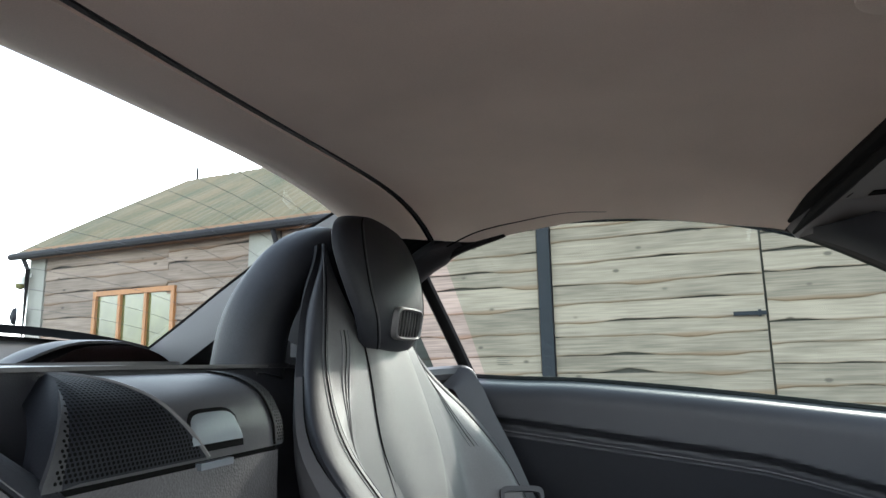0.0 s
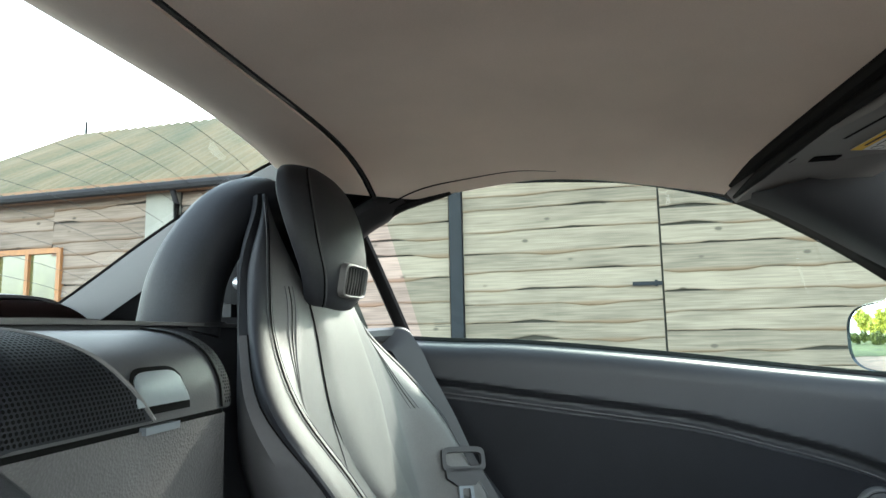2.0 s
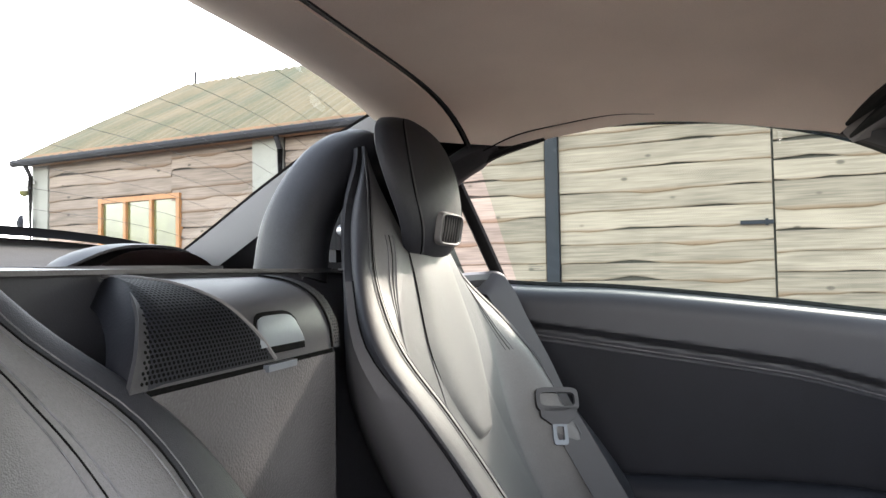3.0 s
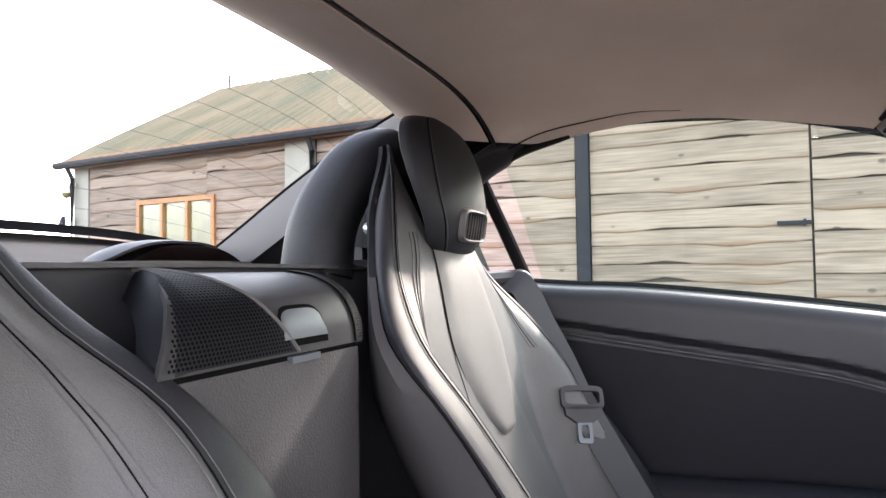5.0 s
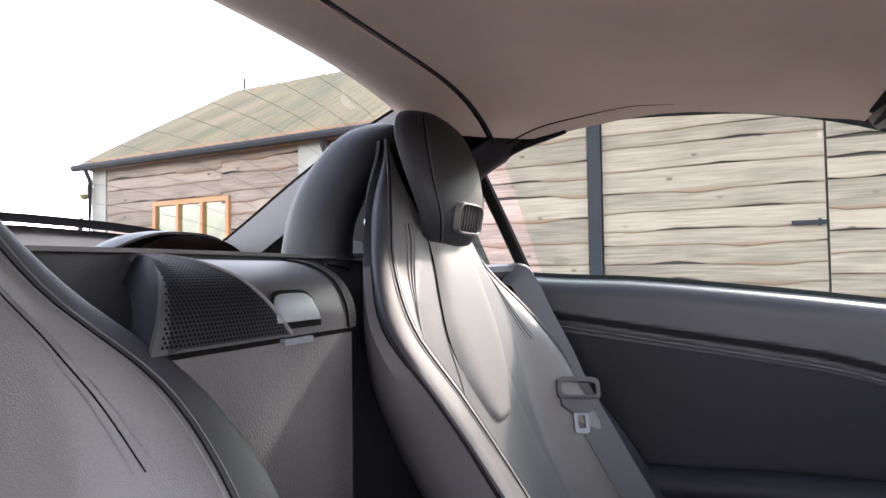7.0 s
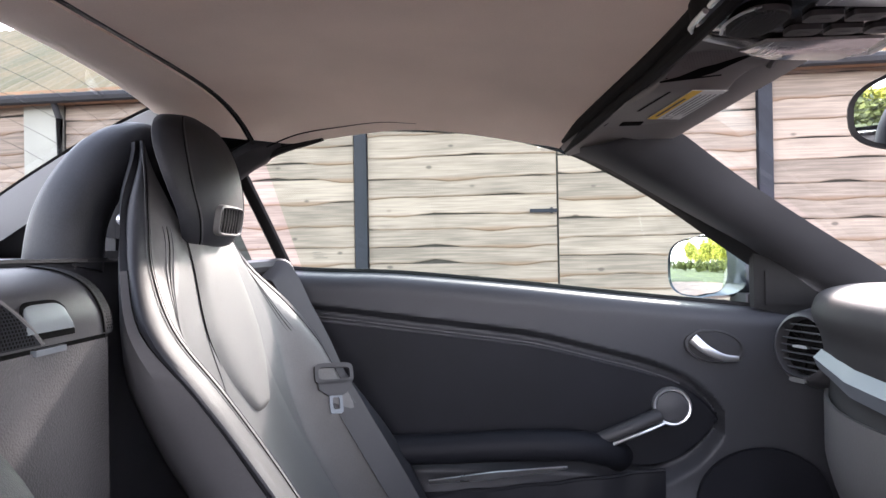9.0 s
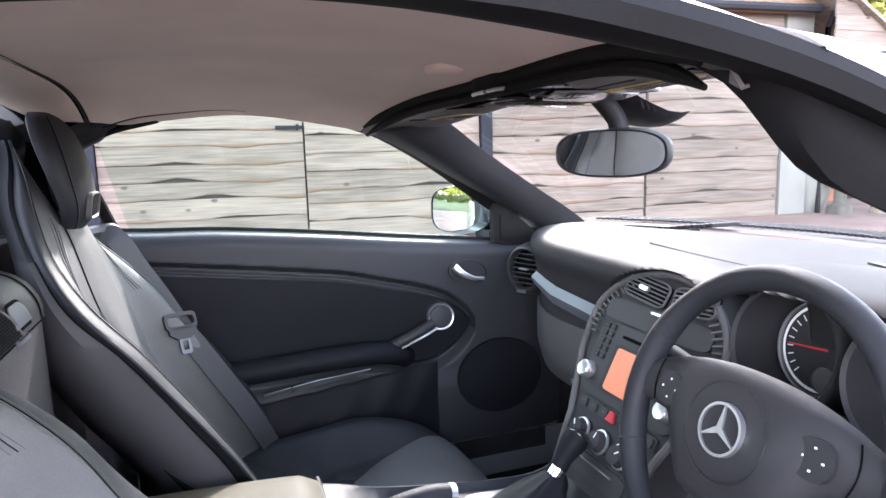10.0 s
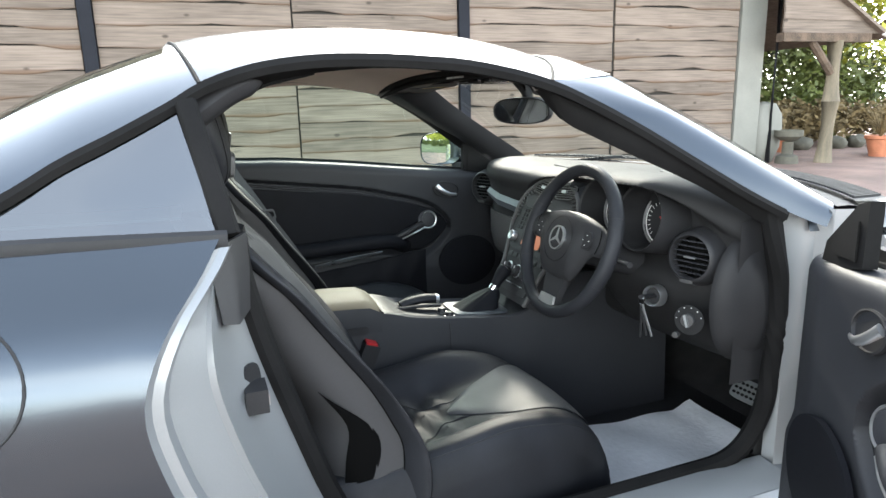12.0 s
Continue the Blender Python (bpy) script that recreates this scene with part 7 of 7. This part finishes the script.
# sun visors folded up against the header
V_REAR = curve_fn([(0.142, 0.619), (0.157, 0.604), (0.183, 0.597), (0.30, 0.571), (0.461, 0.546), (0.495, 0.552)])
V_FRONT = curve_fn([(0.142, 0.685), (0.157, 0.701), (0.180, 0.708), (0.192, 0.694), (0.204, 0.686), (0.225, 0.682), (0.413, 0.682), (0.455, 0.668), (0.495, 0.641)])
V_Z = lambda y: 1.185 + 0.027 * sstep(0.24, 0.145, y)
for sg in (1, -1):
    vs = thing("sun_visor", "folded black sun visor with yellow and white warning label", "sun visor", group="sun visors")
    rows = []
    for i in range(41):
        y = 0.142 + 0.353 * i / 40
        a, b, z = V_REAR(y), V_FRONT(y), V_Z(y)
        e = 0.004 * (1 - min(1, i / 2, (40 - i) / 2))
        rows.append([Vector((x, sg * y, z + h)) for x, h in ((a + 0.004, 0.014), (a, 0.010), (a, 0.005), (a + 0.0025, 0.001 + e), (a + 0.006, e), ((a + b) / 2, e), (b - 0.005, e), (b - 0.0015, 0.0015 + e), (b, 0.006), (b - 0.001, 0.011), (b - 0.005, 0.014))])
    part("visor_pad", grid(rows, closed=True, caps=True), M_VISOR, vs, "charcoal visor pad")
    quad = lambda name, x0, x1, y0, y1, sk, mt, parent, up, label="": part(name, loft([[(x0, sg * y0, V_Z(y0) - up), (x0 + sk, sg * y1, V_Z(y1) - up)], [(x1, sg * y0, V_Z(y0) - up), (x1 + sk, sg * y1, V_Z(y1) - up)]], 8, thick=0.0005), mt, parent, label)
    lab = part("warning_label", loft([[(0.621, sg * 0.393, 1.1842), (0.633, sg * 0.220, 1.1842)], [(0.672, sg * 0.405, 1.1842), (0.679, sg * 0.227, 1.1842)]], 6, thick=0.0005), M_WHITE, vs, "white warning label")
    part("label_band", loft([[(0.621, sg * 0.392, 1.1835), (0.633, sg * 0.221, 1.1835)], [(0.635, sg * 0.396, 1.1835), (0.646, sg * 0.223, 1.1835)]], 6, thick=0.0004), M_YELLOW, lab, "yellow band")
    for k in range(5):
        quad("print_line", 0.643 + 0.0062 * k, 0.6441 + 0.0062 * k, 0.375 - 0.012 * (k % 2), 0.245, 0.008, M_GREY_TRIM, lab, 0.0014)
    quad("print_line", 0.6275, 0.6305, 0.370, 0.262, 0.0075, M_DARK, lab, 0.0022)
    part("print_sign", lathe([(0.0075, 0.0), (0.0075, 0.0006), (0.006, 0.0006)], pose(0.650, sg * 0.388, 1.1832), 20), M_GREY_TRIM, lab)
    quad("visor_slot", 0.593, 0.5965, 0.338, 0.231, 0.0135, M_HOLE, vs, 0.0006)
    quad("clip_line", 0.566, 0.5675, 0.445, 0.20, 0.030, M_HOLE, vs, 0.0004)
    part("fold_line", tube([(x, sg * y, V_Z(y) - 0.0002) for x, y in ((0.590, 0.208), (0.625, 0.203), (0.66, 0.198))], 0.0011, 4), M_HOLE, vs)
    edge = [(0.594, 0.206), (0.612, 0.204), (0.632, 0.2015), (0.650, 0.193), (0.668, 0.178), (0.684, 0.164)]
    part("grip_recess", grid([[(x, sg * y, V_Z(y) - 0.0005), (x - 0.001, sg * (y - w), V_Z(y - w) - 0.0005)] for (x, y), w in zip(edge, (0.001, 0.006, 0.017, 0.015, 0.010, 0.003))], thick=0.0004), M_HOLE, vs, "dark finger recess")
    dots = bmesh.new()
    for a in range(14):
        for b in range(10):
            x, y = 0.610 + 0.0034 * a + 0.0017 * (b % 2), 0.152 + 0.0036 * b
            if 0.196 - (x - 0.608) * 0.5 > y:
                dots.faces.new([dots.verts.new((x + 0.0009 * math.cos(q), sg * (y + 0.0009 * math.sin(q)), V_Z(y) - 0.0006)) for q in [math.pi * n / 3 for n in range(6)]])
    tagged(part("perforation", dots, M_HOLE, vs), kind="stuff")
    part("visor_clip", tube(spline([(0.704, sg * 0.146, 1.213), (0.711, sg * 0.166, 1.211), (0.716, sg * 0.196, 1.206)], 5), 0.0055, 8), M_GREY_TRIM, vs, "grey pivot clip")
    part("outer_clip", box(0.590, 0.622, sg * 0.432 - 0.012, sg * 0.432 + 0.012, 1.1835, 1.1862), M_HOLE, vs)
lamp = thing("roof_lamp_cap", "small white round cap on the headliner", "cap", (0.516, 0.006, 1.2345))
part("cap", lathe([(0.031, 0.006), (0.030, -0.001), (0.026, -0.0045), (0.015, -0.0065), (0.0, -0.007)], Matrix.Identity(4), 32), M_LINER, lamp)

# ---- footwell ----
mat_t = thing("paper_floor_mat", "white protective paper mat in the driver's footwell", "floor mat")
mc = [Vector(c) for c in ((0.722, -0.500, 0), (1.255, -0.508, 0), (0.786, -0.203, 0), (1.272, -0.231, 0))]
part("paper", grid([[mc[0].lerp(mc[1], i / 24).lerp(mc[2].lerp(mc[3], i / 24), j / 16) + Vector((0, 0, 0.170 + 0.004 * math.sin(i * 0.55 + j * 0.3) + 0.03 * sstep(0.85, 1.0, i / 24))) for j in range(17)] for i in range(25)]), M_PAPER, mat_t)
for y, x0, w in ((-0.505, 1.225, 0.055),):
    ped = thing("pedal", "studded steel pedal with rubber pips", "pedal", group="pedals")
    pm = frame_to((x0, y, 0.345), (-0.80, -0.05, 0.60))
    part("pedal_plate", prism(oval(w, 0.030, 24, 6), pm, 0.008), M_SILVER, ped, bevel=0.002)
    part("pedal_arm", tube([(x0 + 0.01, y, 0.34), (x0 + 0.10, y + 0.01, 0.42), (x0 + 0.12, y + 0.01, 0.56)], 0.012, 8), M_DARK, ped)
    for a in range(-3, 4):
        for b in (-1, 0, 1):
            part("pip", prism(oval(0.005, 0.004, 8), pm @ pose(a * w / 4, b * 0.015, 0.008), 0.003), M_RUBBER, ped)

# ---- porch, pots and planting beyond the barn; hedge and trees behind the car ----
def leaf_cloud(centre, size, n, leaf, seed, mound=1.0):
    """Many small leaves over an uneven crown: clumps with gaps between them."""
    rnd = random.Random(seed)
    clumps = []
    for _ in range(max(6, n // 90)):
        v = Vector((rnd.gauss(0, 1), rnd.gauss(0, 1), rnd.gauss(0, 1))).normalized() * rnd.uniform(0.45, 1.0)
        clumps.append((Vector((v.x * size[0], v.y * size[1], v.z * size[2] * mound)), rnd.uniform(0.14, 0.30) * min(size)))
    verts, faces = [], []
    for _ in range(n):
        c, r = rnd.choice(clumps)
        p = Vector(centre) + c + Vector((rnd.gauss(0, r), rnd.gauss(0, r), rnd.gauss(0, r)))
        a = Vector((rnd.uniform(-1, 1), rnd.uniform(-1, 1), rnd.uniform(-0.7, 0.7))).normalized()
        b = a.cross(Vector((rnd.uniform(-1, 1), rnd.uniform(-1, 1), rnd.uniform(-1, 1)))).normalized()
        l = leaf * rnd.uniform(0.6, 1.4)
        k = len(verts)
        verts += [p - a * l, p + b * l * 0.5, p + a * l, p - b * l * 0.5]
        faces.append((k, k + 1, k + 2, k + 3))
    me = bpy.data.meshes.new("leaves")
    me.from_pydata([tuple(v) for v in verts], [], faces)
    return me


def leaf_part(name, me, material, parent=None):
    me.materials.append(material)
    o = new(name, me)
    if parent:
        o.parent = parent
    return o


def make_tree(at, h, r, seed, material, label, n=5000, leaf=0.12):
    t = thing("tree", label, "tree", at)
    rnd = random.Random(seed)
    trunk = tube([(0, 0, 0), (0.05, 0, h * 0.25), (-0.04, 0.05, h * 0.5), (0.0, 0.0, h * 0.85)], 0.05 * h ** 0.8, 9, taper=lambda k: 1 - 0.8 * k)
    for k in range(7):
        a, z0 = rnd.uniform(0, 6.28), h * rnd.uniform(0.28, 0.6)
        e = Vector((math.cos(a) * r * 0.75, math.sin(a) * r * 0.75, z0 + h * rnd.uniform(0.15, 0.3)))
        tube([(0, 0, z0), tuple(e * 0.5 + Vector((0, 0, z0 * 0.5))), tuple(e)], 0.022 * h ** 0.8, 6, taper=lambda k: 1 - 0.75 * k, bm=trunk)
    part("trunk", trunk, M_BARK, t)
    leaf_part("crown", leaf_cloud((0, 0, h * 0.66), (r, r, h * 0.36), n, leaf, seed), material, t)
    return t


# porch: log posts under a boarded gable end
porch = thing("porch", "timber porch with boarded gable and log posts", "porch", barn(-0.48, 0, 0))
porch.rotation_euler = (0, 0, BA)
for u, v in ((11.45, -0.55), (10.75, 1.6)):
    part("log_post", tube([(u, v, 0), (u + 0.03, v, 1.0), (u, v, 1.95)], 0.135, 14, taper=lambda t: 1.06 - 0.12 * t), M_LOG, porch, "pale log post")
part("beam", box(10.3, 12.1, -0.65, -0.50, 1.93, 2.06), M_BARK, porch, bevel=0.02)
part("brace", tube([(11.42, -0.55, 1.45), (10.95, -0.55, 1.95)], 0.065, 8), M_BARK, porch)
for k in range(7):
    z = 2.06 + 0.19 * k
    part("gable_board", prism([(10.28, z + 0.01 * (k % 2)), (12.25 - 0.36 * k, z), (12.05 - 0.36 * k, z + 0.20), (10.28, z + 0.20)], Matrix(((1, 0, 0, 0), (0, 0, -1, -0.62 - 0.012 * (k % 2)), (0, 1, 0, 0), (0, 0, 0, 1))), 0.03), M_BOARD, porch, smooth=False)
part("porch_roof", grid([[(12.42, v, 2.02), (11.2, v, 2.70), (10.25, v, 3.28)] for v in (-0.75, 2.5)], thick=0.05), M_BOARD, porch)
lm_ = thing("bulkhead_lamp", "small white lamp on the porch corner", "lamp", barn(11.82, -0.72, 2.06))
part("lamp_glass", lathe([(0.0, 0.06), (0.05, 0.03), (0.05, -0.03), (0.0, -0.06)], Matrix.Identity(4), 14), M_WHITE, lm_)
# dish leaning at the wall end, stone bird bath, flower pots
ds = thing("round_tank", "pale round drum against the barn end", "drum", barn(10.3, 0.15, 0.0))
part("drum", lathe([(0.0, 1.02), (0.20, 0.98), (0.30, 0.80), (0.32, 0.55), (0.30, 0.25), (0.22, 0.05), (0.2, 0.0)], Matrix.Identity(4), 24), M_BLOCK, ds)
bb = thing("stone_bird_bath", "mossy grey stone bird bath", "bird bath", barn(10.4, -0.35, 0.0))
part("bowl", lathe([(0.0, 0.50), (0.19, 0.50), (0.22, 0.55), (0.22, 0.45), (0.12, 0.38), (0.0, 0.36)], Matrix.Identity(4), 20), M_STONE, bb)
part("foot", lathe([(0.0, 0.0), (0.18, 0.0), (0.17, 0.12), (0.09, 0.16), (0.085, 0.36), (0.0, 0.37)], Matrix.Identity(4), 16), M_STONE, bb)
grp = random.Random(3)
for u, v, s, mt in ((13.1, -0.2, 1.0, M_POT), (13.55, 0.15, 0.85, M_STONE), (12.5, 1.4, 0.7, M_POT)):
    pt = thing("flower_pot", "terracotta pot with dry grassy plant" if mt == M_POT else "grey stone pot with dry grassy plant", "flower pot", barn(u - 0.45, v, 0.0), group="flower pots")
    part("pot", lathe([(0.0, 0.02), (0.15 * s, 0.0), (0.22 * s, 0.30 * s), (0.25 * s, 0.32 * s), (0.25 * s, 0.37 * s), (0.20 * s, 0.36 * s), (0.0, 0.33 * s)], Matrix.Identity(4), 24), mt, pt)
    stems = bmesh.new()
    for k in range(46):
        a, r = grp.uniform(0, 6.28), grp.uniform(0.1, 0.42) * s
        tube([(0, 0, 0.33 * s), (math.cos(a) * r * 0.45, math.sin(a) * r * 0.45, 0.33 * s + 0.30 * s), (math.cos(a) * r, math.sin(a) * r, 0.33 * s + grp.uniform(0.3, 0.62) * s)], 0.005, 3, bm=stems)
    tagged(part("dry_plant", stems, M_DRY, pt), kind="stuff")
rk = random.Random(8)
for k in range(9):
    r = thing("rock", "grey mossy edging stone of the flower bed", "rock", barn(11.6 + 0.62 * k + rk.uniform(-0.1, 0.1), 1.9 + rk.uniform(-0.2, 0.2) - 0.10 * k, 0.0), group="bed stones")
    b = bmesh.new()
    bmesh.ops.create_icosphere(b, subdivisions=2, radius=0.21)
    for v in b.verts:
        v.co *= 1 + 0.35 * noise.noise(v.co * 4 + Vector((k * 7.1, 0, 0)))
        v.co.z = v.co.z * 0.75 + 0.13
    part("stone", b, M_STONE, r)
bed = leaf_part("bed_plants", leaf_cloud(barn(14.0, 2.4, 0.55), (3.4, 0.9, 0.42), 6000, 0.07, 21), M_DRY)
tagged(bed, "dry tangled plants in the flower bed", "plants", kind="stuff")
hb = leaf_part("garden_shrubs", leaf_cloud(barn(14.5, 4.6, 1.2), (5.0, 1.6, 1.3), 16000, 0.085, 4), M_LEAF)
tagged(hb, "dense dark green shrubs behind the flower bed", "shrubs", kind="stuff")
make_tree(barn(13.2, 4.2, 0), 5.2, 2.1, 12, M_LEAF, "leafy green garden tree", 9000, 0.09)
make_tree(barn(16.8, 4.6, 0), 6.5, 2.6, 13, M_LEAF_Y, "tree with yellowing autumn leaves", 9000, 0.10)
make_tree(barn(11.6, 6.2, 0), 5.0, 1.8, 14, M_LEAF, "leafy green garden tree", 6000, 0.09)
# behind the car: lane, verge, hedge, gate and trees
verge = tagged(part("verge", grid([[(x, y, 0.02 + 0.03 * math.sin(x + y)) for y in (-30, -20, -12, -6, -2, 1, 2.6 - 0.05 * (x + 17))] for x in (-60, -45, -32, -24, -20, -15)]), M_GRASS), "mown grass verge", "grass", kind="structure")
hd = leaf_part("hedge", leaf_cloud((-29.0, 2.0, 0.75), (1.0, 16.0, 0.62), 24000, 0.14, 31), M_LEAF)
tagged(hd, "clipped green hedge behind the verge", "hedge", kind="stuff")
hd2 = leaf_part("hedge_far", leaf_cloud((-46.0, -4.0, 0.9), (1.2, 14.0, 0.9), 9000, 0.2, 32), M_LEAF_Y)
tagged(hd2, "yellow-green hedge along the far side of the yard", "hedge", kind="stuff")
make_tree((-35.0, 2.0, 0), 5.2, 2.2, 41, M_LEAF_Y, "tall yellowing autumn tree behind the hedge", 8000, 0.2)
make_tree((-41.0, 8.6, 0), 3.6, 1.9, 42, M_LEAF_Y, "small yellowing autumn tree behind the gate", 6000, 0.2)
for at, h, seed in (((-38.0, -3.5, 0), 6.0, 51), ((-37.0, 5.6, 0), 5.0, 52), ((-45.0, 12.5, 0), 5.5, 53)):
    make_tree(at, h, 2.4, seed, M_LEAF_Y if seed != 51 else M_LEAF, "yellow-green tree behind the hedge", 6000, 0.2)
gate = thing("field_gate", "white five-bar field gate in the hedge", "gate", (-36.0, 7.6, 0))
for k in range(5):
    part("bar", box(-0.04, 0.04, -1.1, 1.1, 0.25 + 0.2 * k, 0.33 + 0.2 * k), M_WHITE, gate)
for y in (-1.1, 1.1):
    part("gate_post", box(-0.08, 0.08, y - 0.08, y + 0.08, 0, 1.35), M_WHITE, gate)
# camera and dish on the barn's far corner
cc = thing("security_camera", "white dome security camera on the barn corner", "security camera", barn(U0 - 0.14, -0.10, 2.55))
part("bracket", box(-0.02, 0.2, -0.03, 0.13, 0.10, 0.16), M_WHITE, cc)
part("camera_body", lathe([(0.0, 0.16), (0.09, 0.14), (0.10, 0.0), (0.09, -0.02)], Matrix.Identity(4), 20), M_WHITE, cc)
part("dome", lathe([(0.085, -0.02), (0.07, -0.09), (0.0, -0.12)], Matrix.Identity(4), 20), M_PANE, cc)
dl = thing("round_vent_cover", "grey round cover on the barn corner", "vent cover", barn(U0 - 0.1, -0.16, 1.95))
part("cover", lathe([(0.0, 0.10), (0.13, 0.06), (0.16, 0.0), (0.0, -0.01)], frame_to((0, 0, 0), (-0.6, -1, 0)), 20), M_POST, dl)
aer = thing("roof_aerial", "short dark aerial on the barn ridge", "aerial", barn(U0 + 0.05, 3.8, EAVE + 2.28))
part("mast", tube([(0, 0, 0), (0, 0, 0.35)], 0.03, 6), M_GUTTER, aer)

# ---- the barn's boards, one by one ----
board_cache = {}
for k, (u, w, z, h) in enumerate(BOARDS):
    key = (round(w, 2), round(h, 2), k % 7)
    if key not in board_cache:
        me = board_mesh(k + 11, w - 0.004, h)
        me.materials.append(M_BOARD)
        board_cache[key] = me
    ob = new("board", board_cache[key])
    ob.parent = wall
    ob.matrix_basis = pose(u + 0.002, 0.0, z)
